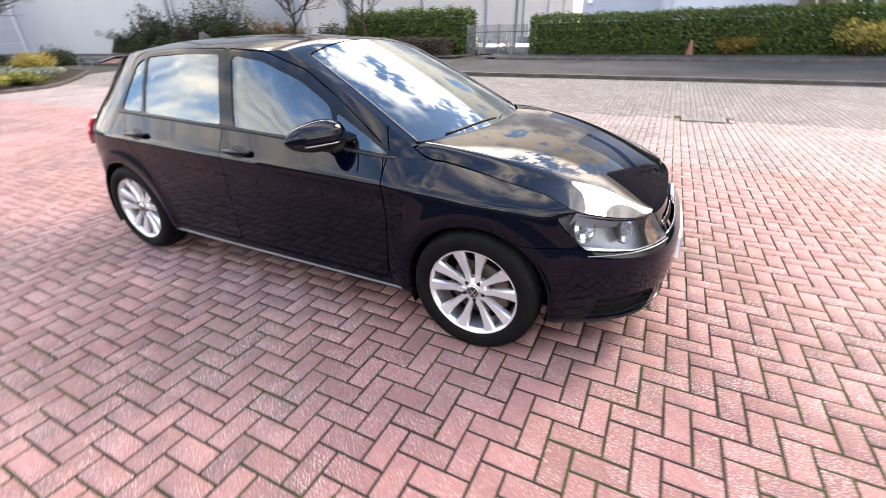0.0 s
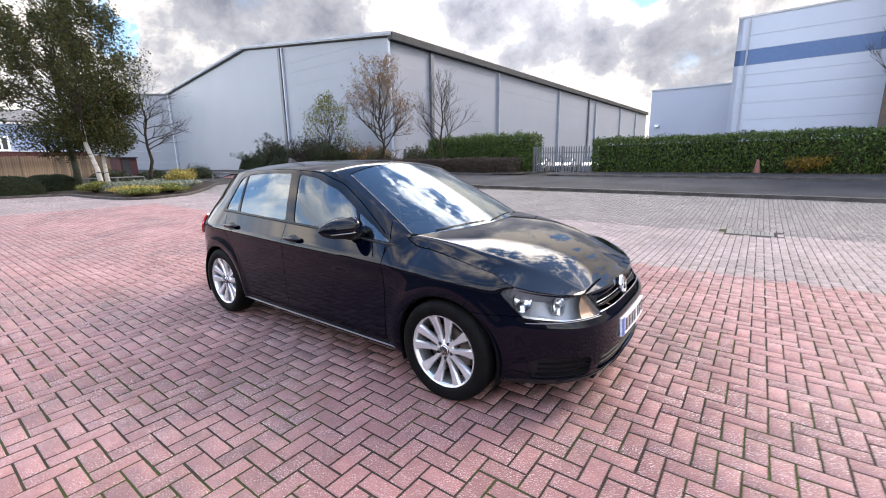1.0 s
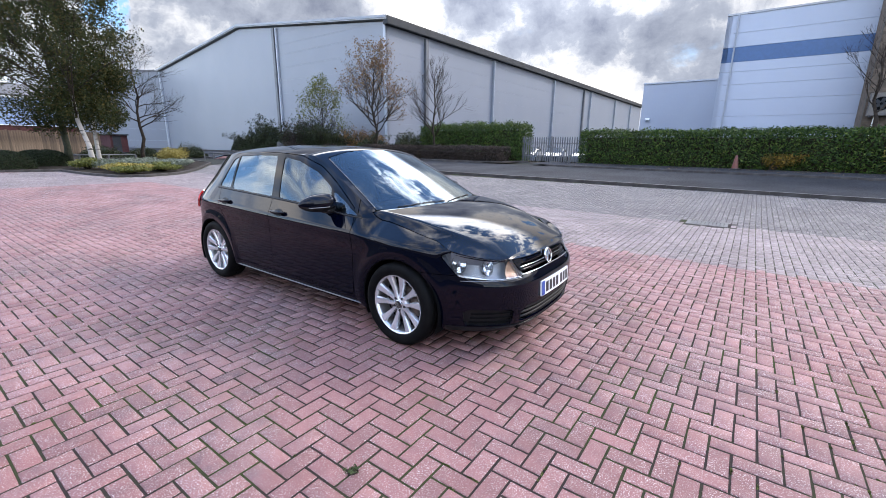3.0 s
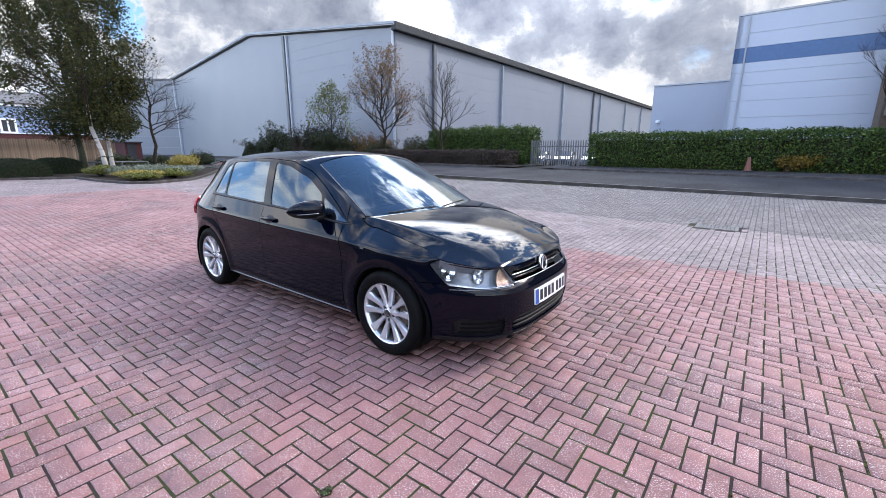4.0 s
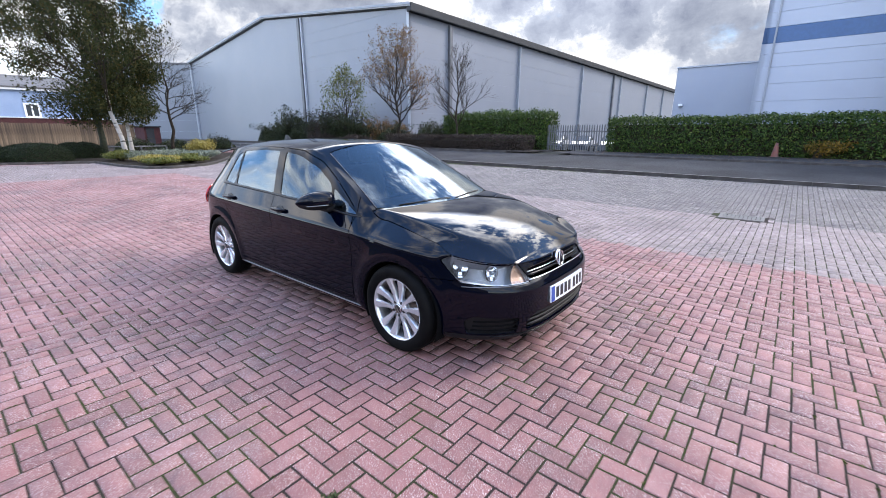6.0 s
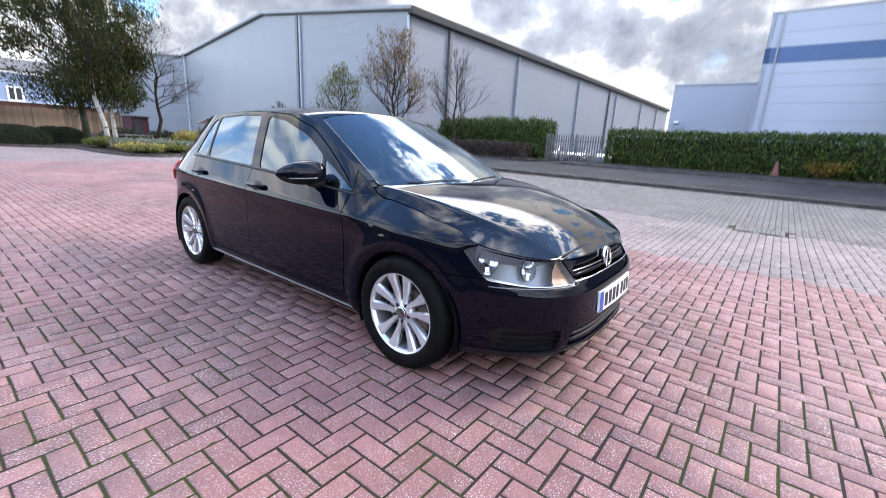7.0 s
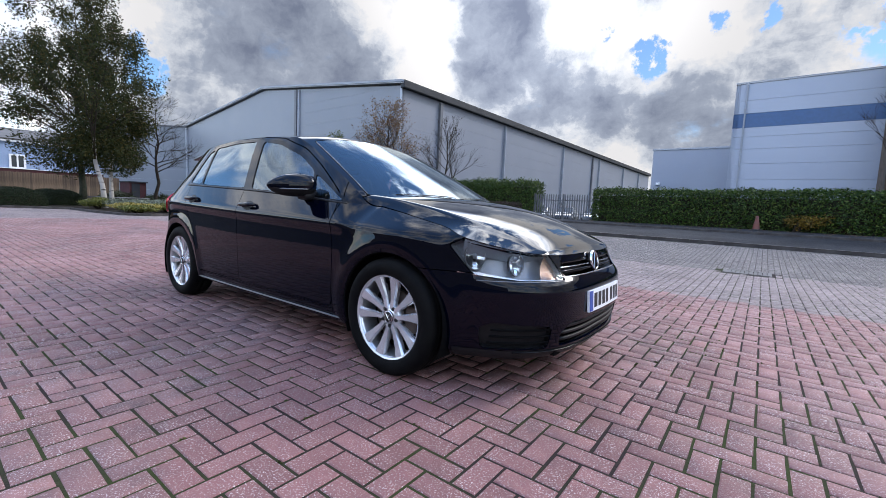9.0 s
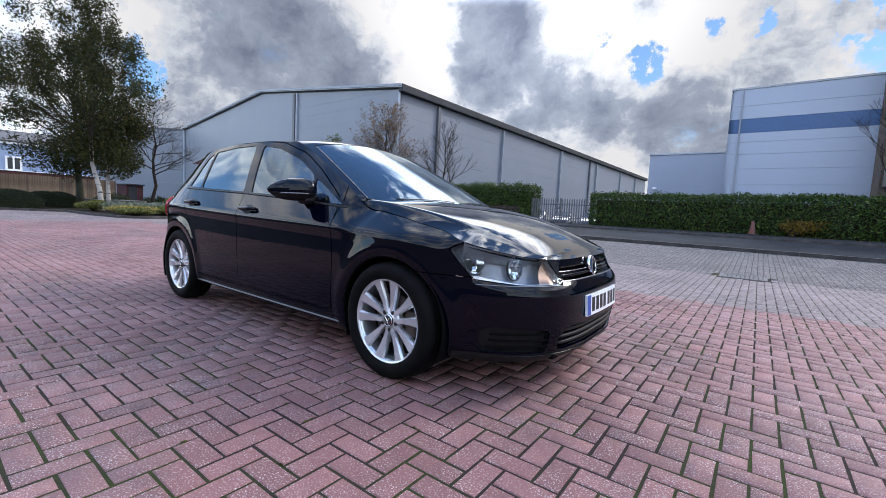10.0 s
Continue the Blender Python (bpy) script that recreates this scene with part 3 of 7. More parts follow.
def white_building():
    root = empty("office_building")
    tagged(root, "tall white metal-clad building with a dark blue band", "building", kind="structure")
    ex = Vector((math.cos(ROAD_A * 0.3), math.sin(ROAD_A * 0.3), 0))
    P = Vector((-1.16, 31.0, 0))
    W, H = 30.0, 8.92
    joints = [-0.2, 2.4, 3.33, 4.27, 5.13, 5.84, 6.38]
    wall_grid(P, ex, W, lambda s: H, joints, 0.25, cladding_w, root)
    wall_grid(P, ex, W, lambda s: H, [6.38, 7.2], 0.26, navy, root, "band_panel")
    wall_grid(P, ex, W, lambda s: H, [7.2, 7.95, H], 0.25, cladding_w, root)
    ey = Vector((-ex.y, ex.x, 0))
    # the return wall along the left, and the roof edge
    wall_grid(P + ey * 25, -ey, 25, lambda s: H, [-0.2, 3.33, 5.84, 6.38], 0.25, cladding_w, root)
    wall_grid(P + ey * 25, -ey, 25, lambda s: H, [6.38, 7.2], 0.26, navy, root, "band_panel")
    wall_grid(P + ey * 25, -ey, 25, lambda s: H, [7.2, H], 0.25, cladding_w, root)
    q = [P - ex * 0.02 - ey * 0.04, P + ex * W - ey * 0.04, P + ex * W + ey * 25, P - ex * 0.02 + ey * 25]
    V = [(a.x, a.y, z) for z in (H, H + 0.1) for a in q]
    piece("roof", V, [(3, 2, 1, 0), (4, 5, 6, 7), (0, 1, 5, 4), (1, 2, 6, 5), (2, 3, 7, 6), (3, 0, 4, 7)], roof_mat, root)
    b0, b1 = P + ey * 0.1, P + ex * W + ey * 0.1
    piece("wall_backing", [(b0.x, b0.y, 0), (b1.x, b1.y, 0), (b1.x, b1.y, H), (b0.x, b0.y, H)], [(0, 1, 2, 3)], pipe_mat, root)
    pipe_box("downpipe", P + ex * 0.55 - ey * 0.005, 0.09, 0.10, 0.3, H - 0.05, pipe_mat, root, ex, ey)
    return root


def low_block():
    root = empty("low_annex")
    tagged(root, "low grey metal-clad annex beside the white building", "annex", kind="structure")
    P = Vector((-8.3, 45.5, 0))
    V, F = [], []
    n = 24
    for k in range(n):                      # lapped horizontal sheets
        z0, z1 = -0.2 + 7.5 * k / n, -0.2 + 7.5 * (k + 1) / n
        o = len(V)
        V += [(P.x, P.y - 0.007, z0), (P.x + 14, P.y - 0.007, z0), (P.x + 14, P.y, z1), (P.x, P.y, z1), (P.x, P.y + 0.2, z0), (P.x + 14, P.y + 0.2, z0), (P.x + 14, P.y + 0.2, z1), (P.x, P.y + 0.2, z1)]
        F += [(o, o + 1, o + 2, o + 3), (o + 3, o + 2, o + 6, o + 7), (o, o + 3, o + 7, o + 4), (o + 1, o + 5, o + 6, o + 2), (o, o + 4, o + 5, o + 1)]
    piece("ribbed_wall", V, F, cladding_b, root)
    box("parapet", P.x - 0.05, P.x + 14, P.y - 0.1, P.y + 0.3, 7.3, 7.42, pale_pipe, root)
    box("side_wall", P.x - 0.02, P.x + 0.2, P.y + 0.2, P.y + 30, -0.2, 7.3, cladding_b, root)
    box("wall_lamp", P.x + 0.5, P.x + 0.85, P.y - 0.35, P.y - 0.05, 4.0, 4.2, white_paint, root, 0.02)
    return root


def brick_block():
    """Brown brick building end with an outdoor cooling unit on it."""
    root = empty("brick_building")
    tagged(root, "weathered brown brick building behind the hedge", "building", kind="structure")
    X0, X1, Y, Z1 = 5.3, 24.0, 29.0, 13.0
    box("wall", X0 + 0.012, X1, Y + 0.012, Y + 0.35, -0.2, Z1, mortar, root)
    box("wall", X0 + 0.012, X0 + 0.35, Y + 0.35, Y + 1.9, -0.2, Z1, brown_brick, root)
    V, F = [], []
    for r in range(int((Z1 - 0.3) / 0.15)):
        z = 0.3 + r * 0.15
        off = 0.225 if r % 2 else 0.0
        for k in range(14):
            x0 = X0 + k * 0.45 - off
            x1 = x0 + 0.435
            x0 = max(x0, X0)
            dy = random.uniform(-0.008, 0.006)
            o = len(V)
            V += [(x0, Y + dy, z), (x1, Y + dy, z), (x1, Y + dy, z + 0.137), (x0, Y + dy, z + 0.137), (x0, Y + 0.05, z), (x1, Y + 0.05, z), (x1, Y + 0.05, z + 0.137), (x0, Y + 0.05, z + 0.137)]
            F += [(o, o + 1, o + 2, o + 3), (o + 3, o + 2, o + 6, o + 7), (o, o + 4, o + 5, o + 1), (o, o + 3, o + 7, o + 4), (o + 1, o + 5, o + 6, o + 2)]
    tagged(piece("brick_courses", V, F, brown_brick, root), kind="stuff")
    for x, z0, z1 in ((6.75, 1.3, 2.1), (6.75, 2.2, 3.0)):
        w = box("window", x, x + 1.1, Y - 0.03, Y - 0.012, z0, z1, dark_glass, root)
        for a, b, c, d in ((-0.05, 1.15, z0 - 0.06, z0), (-0.05, 1.15, z1, z1 + 0.06), (-0.05, 0.0, z0, z1), (1.1, 1.15, z0, z1), (0.53, 0.58, z0, z1)):
            box("frame", x + a, x + b, Y - 0.06, Y - 0.012, c, d, white_paint, w)
    return root


def rear_building():
    """The building that stands behind the camera, seen in reflections alone."""
    root = empty("rear_building")
    tagged(root, "plain dark brick building across the yard", "building", kind="structure")
    box("wall", -34, 30, -27, -26.5, 0, 7.6, plain_wall, root)
    V = [(-34, -26.2, 7.6), (30, -26.2, 7.6), (30, -34, 9.6), (-34, -34, 9.6), (-34, -26.2, 8.0), (30, -26.2, 8.0), (30, -34, 9.9), (-34, -34, 9.9)]
    piece("roof", V, [(3, 2, 1, 0), (4, 5, 6, 7), (0, 1, 5, 4), (1, 2, 6, 5), (2, 3, 7, 6), (3, 0, 4, 7)], dark_trim, root)
    return root


warehouse(); white_building(); low_block(); brick_block(); rear_building()


# ---- foliage ----
rng = np.random.default_rng(7)


def leaf_quads(P, N, size, spread=0.5, droop=0.0):
    """Leaves at points P, facing about N: four-sided blades folded at random."""
    k = len(P)
    d = N + rng.normal(0, spread, (k, 3))
    d /= np.linalg.norm(d, axis=1, keepdims=True) + 1e-9
    r = rng.normal(0, 1, (k, 3)); r[:, 2] -= droop
    a = np.cross(d, r); a /= np.linalg.norm(a, axis=1, keepdims=True) + 1e-9
    b = np.cross(d, a)
    s = (size * rng.uniform(0.6, 1.3, k))[:, None]
    V = np.empty((k, 4, 3))
    V[:, 0], V[:, 1], V[:, 2], V[:, 3] = P - a * s, P - b * s * 0.45, P + a * s, P + b * s * 0.45
    return V.reshape(-1, 3), np.arange(4 * k).reshape(-1, 4)


def fast_mesh(name, V, F, material):
    me = bpy.data.meshes.new(name)
    V = np.asarray(V, dtype=np.float32); F = np.asarray(F, dtype=np.int32)
    me.vertices.add(len(V)); me.vertices.foreach_set("co", V.ravel())
    me.loops.add(F.size); me.loops.foreach_set("vertex_index", F.ravel())
    me.polygons.add(len(F)); me.polygons.foreach_set("loop_start", np.arange(0, F.size, F.shape[1], dtype=np.int32))
    me.update(calc_edges=True)
    me.materials.append(material)
    return me


def hedge(name, x0, x1, depth, h, z0, material, count, leaf, m, label, rough=0.12, parent_name="foliage"):
    """A clipped hedge: dark core and a coat of leaves over an uneven surface; local x along it, y into it."""
    root = empty(name, m)
    tagged(root, label, "hedge")
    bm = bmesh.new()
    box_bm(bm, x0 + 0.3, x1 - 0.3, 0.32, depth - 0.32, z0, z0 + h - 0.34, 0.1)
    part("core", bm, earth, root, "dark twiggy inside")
    L = x1 - x0
    areas = np.array([L * h, L * h, L * depth, depth * h, depth * h])
    face = rng.choice(5, count, p=areas / areas.sum())
    u, v = rng.random(count), rng.random(count)
    P, N = np.zeros((count, 3)), np.zeros((count, 3))
    for k, (o, du, dv, nn) in enumerate([((x0, 0, 0), (L, 0, 0), (0, 0, h), (0, -1, 0.25)), ((x0, depth, 0), (L, 0, 0), (0, 0, h), (0, 1, 0.25)), ((x0, 0, h), (L, 0, 0), (0, depth, 0), (0, 0, 1)), ((x0, 0, 0), (0, depth, 0), (0, 0, h), (-1, 0, 0.2)), ((x1, 0, 0), (0, depth, 0), (0, 0, h), (1, 0, 0.2))]):
        s = face == k
        P[s] = np.array(o) + u[s][:, None] * np.array(du) + v[s][:, None] * np.array(dv)
        N[s] = nn
    wav = 0.5 * np.sin(P[:, 0] * 2.1 + 1.3 * P[:, 2]) + 0.5 * np.sin(P[:, 0] * 5.3 + P[:, 1] * 3 + P[:, 2] * 4.7) + 0.4 * np.sin(P[:, 0] * 0.7)
    P += N * (wav[:, None] * rough * 0.5 + rng.normal(0, rough * 0.55, (count, 1)) - 0.22 * rng.random((count, 1)) ** 2.2)
    low = P[:, 2] < 0.35
    P[low, 1] += np.where(P[low, 1] < depth / 2, 0.12, -0.12)
    P[:, 2] = np.maximum(P[:, 2], 0.03) + z0
    V, F = leaf_quads(P, N, leaf, 0.75)
    ob = new(parent_name, fast_mesh(name, V, F, material)); ob.parent = root
    ob["kind"] = "stuff"
    return root


def shrub(name, p, rx, ry, h, material, count, leaf, label, category="shrub", lumps=7, stems=None):
    """A loose shrub: several leafy lobes over a few stems."""
    root = empty(name, pose(*p))
    tagged(root, label, category)
    geos = []
    tips = []
    for k in range(lumps):
        a = rng.uniform(0, 2 * math.pi); q = rng.uniform(0.1, 0.75)
        t = Vector((rx * q * math.cos(a), ry * q * math.sin(a), h * rng.uniform(0.45, 0.85)))
        tips.append(t)
        geos.append(tube_geo([Vector((t.x * 0.15, t.y * 0.15, -0.05)), t * 0.5, t], [0.03, 0.02, 0.01], 5))
    piece("stems", *join_geo(geos), bark, root)
    c = np.array([tuple(t) for t in tips])
    who = rng.integers(0, lumps, count)
    d = rng.normal(0, 1, (count, 3)); d /= np.linalg.norm(d, axis=1, keepdims=True)
    rad = np.array([rx * 0.5, ry * 0.5, h * 0.34])
    P = c[who] + d * rad * (0.55 + 0.5 * rng.random((count, 1)))
    P[:, 2] = np.clip(P[:, 2], 0.03, h * 1.12)
    V, F = leaf_quads(P, d, leaf, 0.7)
    ob = new("leaves", fast_mesh(name, V, F, material)); ob.parent = root
    ob["kind"] = "stuff"
    return root


def mound(name, p, rx, ry, h, material, count, leaf, label):
    """A clipped, rounded mound of foliage: solid core under a tight coat of leaves."""
    root = empty(name, pose(*p))
    tagged(root, label, "hedge")
    V, F = [], []
    na, nb = 28, 9
    ph = rng.uniform(0, 6, 4)
    def skin(a, t, k):
        r = np.cos(t * math.pi / 2) ** 0.75 * (1 + 0.06 * np.sin(3 * a + ph[0]) + 0.04 * np.sin(5 * a + ph[1]))
        z = h * np.sin(t * math.pi / 2) ** 0.8 * (1 + 0.05 * np.sin(2 * a + ph[2]))
        return rx * r * np.cos(a) * k, ry * r * np.sin(a) * k, z * k
    for j in range(nb + 1):
        for i in range(na):
            V.append(tuple(float(c) for c in skin(2 * math.pi * i / na, j / nb * 0.995, 0.92)))
    for j in range(nb):
        F += [(j * na + i, j * na + (i + 1) % na, (j + 1) * na + (i + 1) % na, (j + 1) * na + i) for i in range(na)]
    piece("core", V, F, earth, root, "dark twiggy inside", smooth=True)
    a, t = rng.uniform(0, 2 * math.pi, count), 1 - rng.random(count) ** 0.6
    k = 0.93 + 0.09 * rng.random(count)
    P = np.stack(skin(a, t, k), 1)
    N = np.stack([np.cos(a) * (1 - t) / rx, np.sin(a) * (1 - t) / ry, 0.2 + t], 1)
    LV, LF = leaf_quads(P, N, leaf, 0.5)
    ob = new("leaves", fast_mesh(name, LV, LF, material)); ob.parent = root
    ob["kind"] = "stuff"
    return root


def grow(p, d, length, radius, depth, spread, out, tips, up=0.12, kids=(2, 4), sides=5, shrink=0.72):
    pts, rad = [Vector(p)], [radius]
    q, dd = Vector(p), Vector(d).normalized()
    n = 4
    for i in range(n):
        dd = (dd + Vector(rng.normal(0, 0.11, 3)) + Vector((0, 0, up * 0.25))).normalized()
        q = q + dd * length / n
        pts.append(q.copy()); rad.append(radius * (1 - 0.5 * (i + 1) / n))
    out.append(tube_geo(pts, rad, sides if radius > 0.02 else 4 if radius > 0.008 else 3))
    if depth == 0:
        tips.append((pts[-1], dd)); tips.append((pts[-2], dd))
        return
    for i in range(int(rng.integers(kids[0], kids[1] + 1))):
        k = rng.uniform(0.35, 1.0)
        base = pts[min(n, int(k * n))]
        side = Vector(rng.normal(0, 1, 3)); side.z *= 0.5
        nd = (dd + side.normalized() * spread + Vector((0, 0, up))).normalized()
        grow(base, nd, length * shrink * rng.uniform(0.75, 1.15), max(0.004, radius * 0.55 * (1.15 - 0.4 * k)), depth - 1, spread, out, tips, up, kids, sides, shrink)


def tree(name, p, h, trunk_r, label, levels=4, spread=0.55, first=0.25, limbs=12, limb_len=0.36, leaf=None, leaf_n=0, leaf_size=0.05, cloud=0.3, up=0.15, trunk_mat=None, lean=(0, 0), droop=0.0, lobes=(), rise=0.55, kids=(2, 4)):
    """A tree: tapered trunk, limbs that fork into twigs, and (if given) leaves about the twig ends."""
    root = empty(name, pose(*p))
    tagged(root, label, "tree")
    pts = [Vector((lean[0] * k + rng.normal(0, 0.012) * h * (k > 0), lean[1] * k + rng.normal(0, 0.012) * h * (k > 0), -0.1 + h * 0.94 * k)) for k in np.linspace(0, 1, 9)]
    rad = [trunk_r * (1.25 if i == 0 else 1 - 0.9 * i / 8) for i in range(9)]
    cut = 3 if trunk_mat is not None else 8
    piece("trunk", *tube_geo(pts[:cut + 1], rad[:cut + 1], 9), trunk_mat or bark, root, smooth=True)
    if cut < 8:
        piece("upper_trunk", *tube_geo(pts[cut:], rad[cut:], 9), bark, root, "brown upper trunk", smooth=True)
    out, tips = [], []
    for i in range(limbs):
        k = first + (0.97 - first) * (i + rng.uniform(0, 0.6)) / limbs
        f = k * 8
        base = pts[int(f)].lerp(pts[min(8, int(f) + 1)], f - int(f))
        a = i * 2.4 + rng.uniform(-0.4, 0.4)
        d = Vector((math.cos(a), math.sin(a), rise + 0.9 * k))
        grow(base, d, h * limb_len * (1.1 - 0.72 * k), trunk_r * 0.42 * (1.15 - k), levels - 2, spread, out, tips, up, kids)
    V, F = join_geo(out)
    tagged(piece("branch_mass", V, F, bark, root), kind="stuff")
    if leaf_n:
        c = np.array([tuple(t[0]) for t in tips])
        who = rng.integers(0, len(c), leaf_n)
        P = c[who] + rng.normal(0, cloud, (leaf_n, 3))
        P[:, 2] -= np.abs(rng.normal(0, droop, leaf_n)) if droop else 0
        for cx, cy, cz, rx, ry, rz, n in lobes:      # hanging masses of foliage
            d = rng.normal(0, 1, (n, 3)); d /= np.linalg.norm(d, axis=1, keepdims=True)
            Q = np.array((cx, cy, cz)) + d * np.array((rx, ry, rz)) * (rng.random((n, 1)) ** 0.45)
            Q += 0.25 * np.sin(Q[:, [1, 2, 0]] * 3.1)
            P = np.concatenate([P, Q])
        N = rng.normal(0, 1, (len(P), 3))
        LV, LF = leaf_quads(P, N, leaf_size, 0.3, 0.4)
        ob = new("crown", fast_mesh(name, LV, LF, leaf)); ob.parent = root
        ob["kind"] = "stuff"
    return root


def twiggy_bush(name, p, rx, ry, h, material, count, leaf, label, stems=14, low=0.5):
    """An open bush: many arching stems that fork into twigs, leaves thick below and thin at the twig ends."""
    root = empty(name, pose(*p))
    tagged(root, label, "shrub")
    out, tips = [], []
    for k in range(stems):
        a, q = rng.uniform(0, 2 * math.pi), rng.uniform(0.0, 0.55)
        b = Vector((rx * q * math.cos(a), ry * q * math.sin(a), -0.05))
        d = Vector((0.75 * math.cos(a) * rng.random(), 0.75 * math.sin(a) * rng.random(), 1.0))
        grow(b, d, h * rng.uniform(0.34, 0.52), 0.028, 3, 0.55, out, tips, 0.1, (2, 4), 5, 0.66)
    V, F = join_geo(out)
    tagged(piece("branch_mass", V, F, bark, root), kind="stuff")
    c = np.array([tuple(t[0]) for t in tips])
    n1 = int(count * (1 - low))
    P = c[rng.integers(0, len(c), n1)] + rng.normal(0, 0.10, (n1, 3))
    n2 = count - n1
    a, q = rng.uniform(0, 2 * math.pi, n2), np.sqrt(rng.random(n2))
    lump = 0.42 * h * (1 + 0.3 * np.sin(3.0 * a + 1.7) + 0.25 * np.sin(7 * a + h))
    z = lump * np.sqrt(np.clip(1 - q ** 2.4, 0, 1)) * rng.random(n2) ** 0.4
    P = np.concatenate([P, np.stack([rx * 1.05 * q * np.cos(a), ry * q * np.sin(a), z + 0.04], 1)])
    P[:, 2] = np.maximum(P[:, 2], 0.04)
    LV, LF = leaf_quads(P, rng.normal(0, 1, (count, 3)) + np.array((0, 0, 0.4)), leaf, 0.6)
    ob = new("leaves", fast_mesh(name, LV, LF, material)); ob.parent = root
    ob["kind"] = "stuff"
    return root


# ---- the car ----
# Car axes: x forward from the front axle, y to the car's left, z up from the ground.
CAR = pose(-0.648, 2.452, 0.0)
WHEELBASE, TYRE_R, HUB_Z = 2.637, 0.316, 0.313


def glass_mat(name, tint, rough=0.0, ior=2.2):
    m = bpy.data.materials.new(name)
    m.use_nodes = True
    n, l = m.node_tree.nodes, m.node_tree.links
    n.remove(n["Principled BSDF"])
    fr = n.new("ShaderNodeFresnel"); fr.inputs["IOR"].default_value = ior
    tr = n.new("ShaderNodeBsdfTransparent"); tr.inputs["Color"].default_value = (*tint, 1)
    gl = n.new("ShaderNodeBsdfGlossy"); gl.inputs["Roughness"].default_value = rough
    gl.inputs["Color"].default_value = (0.80, 0.92, 1.0, 1)
    mx = n.new("ShaderNodeMixShader")
    l.new(fr.outputs[0], mx.inputs[0]); l.new(tr.outputs[0], mx.inputs[1]); l.new(gl.outputs[0], mx.inputs[2])
    l.new(mx.outputs[0], n["Material Output"].inputs["Surface"])
    return m


paint = mat("black_paint", (0.0003, 0.0009, 0.0042), 0.5, coat=1.0, specular=0.0)
paint.node_tree.nodes["Principled BSDF"].inputs["Coat IOR"].default_value = 1.32
paint.node_tree.nodes["Principled BSDF"].inputs["Coat Roughness"].default_value = 0.012
gloss_black = mat("gloss_black_trim", (0.004, 0.004, 0.005), 0.08, specular=0.16)
satin_black = mat("satin_black_plastic", (0.007, 0.007, 0.008), 0.5, specular=0.25, second=(0.011, 0.011, 0.012), scale=20, bump=0.08, bump_scale=300)
under_black = mat("underbody_black", (0.0025, 0.0025, 0.0028), 0.9, specular=0.08)
chrome = mat("chrome", (0.75, 0.76, 0.78), 0.12, 1.0)
alloy = mat("silver_alloy", (0.58, 0.59, 0.61), 0.26, 0.7, second=(0.64, 0.65, 0.67), scale=9, coat=0.3)
alloy_dark = mat("shaded_alloy", (0.26, 0.262, 0.27), 0.4, 0.7, second=(0.20, 0.20, 0.205), scale=9)
tyre_mat = mat("tyre_rubber", (0.003, 0.003, 0.0034), 0.65, specular=0.06, second=(0.0055, 0.0054, 0.0052), scale=14, bump=0.15, bump_scale=120)
brake_iron = mat("brake_iron", (0.045, 0.038, 0.034), 0.6, 0.4, second=(0.07, 0.05, 0.04), scale=9)
side_glass = glass_mat("side_glass", (0.22, 0.27, 0.27), ior=1.75)
rear_glass = glass_mat("privacy_glass", (0.34, 0.41, 0.40), ior=1.95)
screen_glass = glass_mat("windscreen_glass", (0.42, 0.50, 0.50), ior=1.9)
lamp_glass = glass_mat("lamp_glass", (0.93, 0.94, 0.95), ior=1.28)
amber = mat("amber_lens", (0.36, 0.19, 0.11), 0.22, 0.7, second=(0.50, 0.36, 0.28), scale=7)
reflector = mat("lamp_reflector", (0.86, 0.88, 0.91), 0.16, 0.95)
bright_strip = mat("bright_strip", (0.15, 0.153, 0.16), 0.35, 0.8)
lamp_inner = mat("lamp_housing", (0.24, 0.255, 0.285), 0.35, 0.3, second=(0.29, 0.305, 0.335), scale=8)
tail_red = mat("tail_red", (0.50, 0.012, 0.015), 0.12, coat=1.0)
seat_cloth = mat("seat_cloth", (0.035, 0.035, 0.04), 0.9, second=(0.05, 0.05, 0.055), scale=12, bump=0.3, bump_scale=200)
plate_white = mat("plate_white", (0.72, 0.73, 0.75), 0.35, second=(0.66, 0.67, 0.7), scale=6)
plate_blue = mat("plate_blue", (0.02, 0.06, 0.27), 0.35)
plate_ink = mat("plate_ink", (0.01, 0.01, 0.012), 0.5)


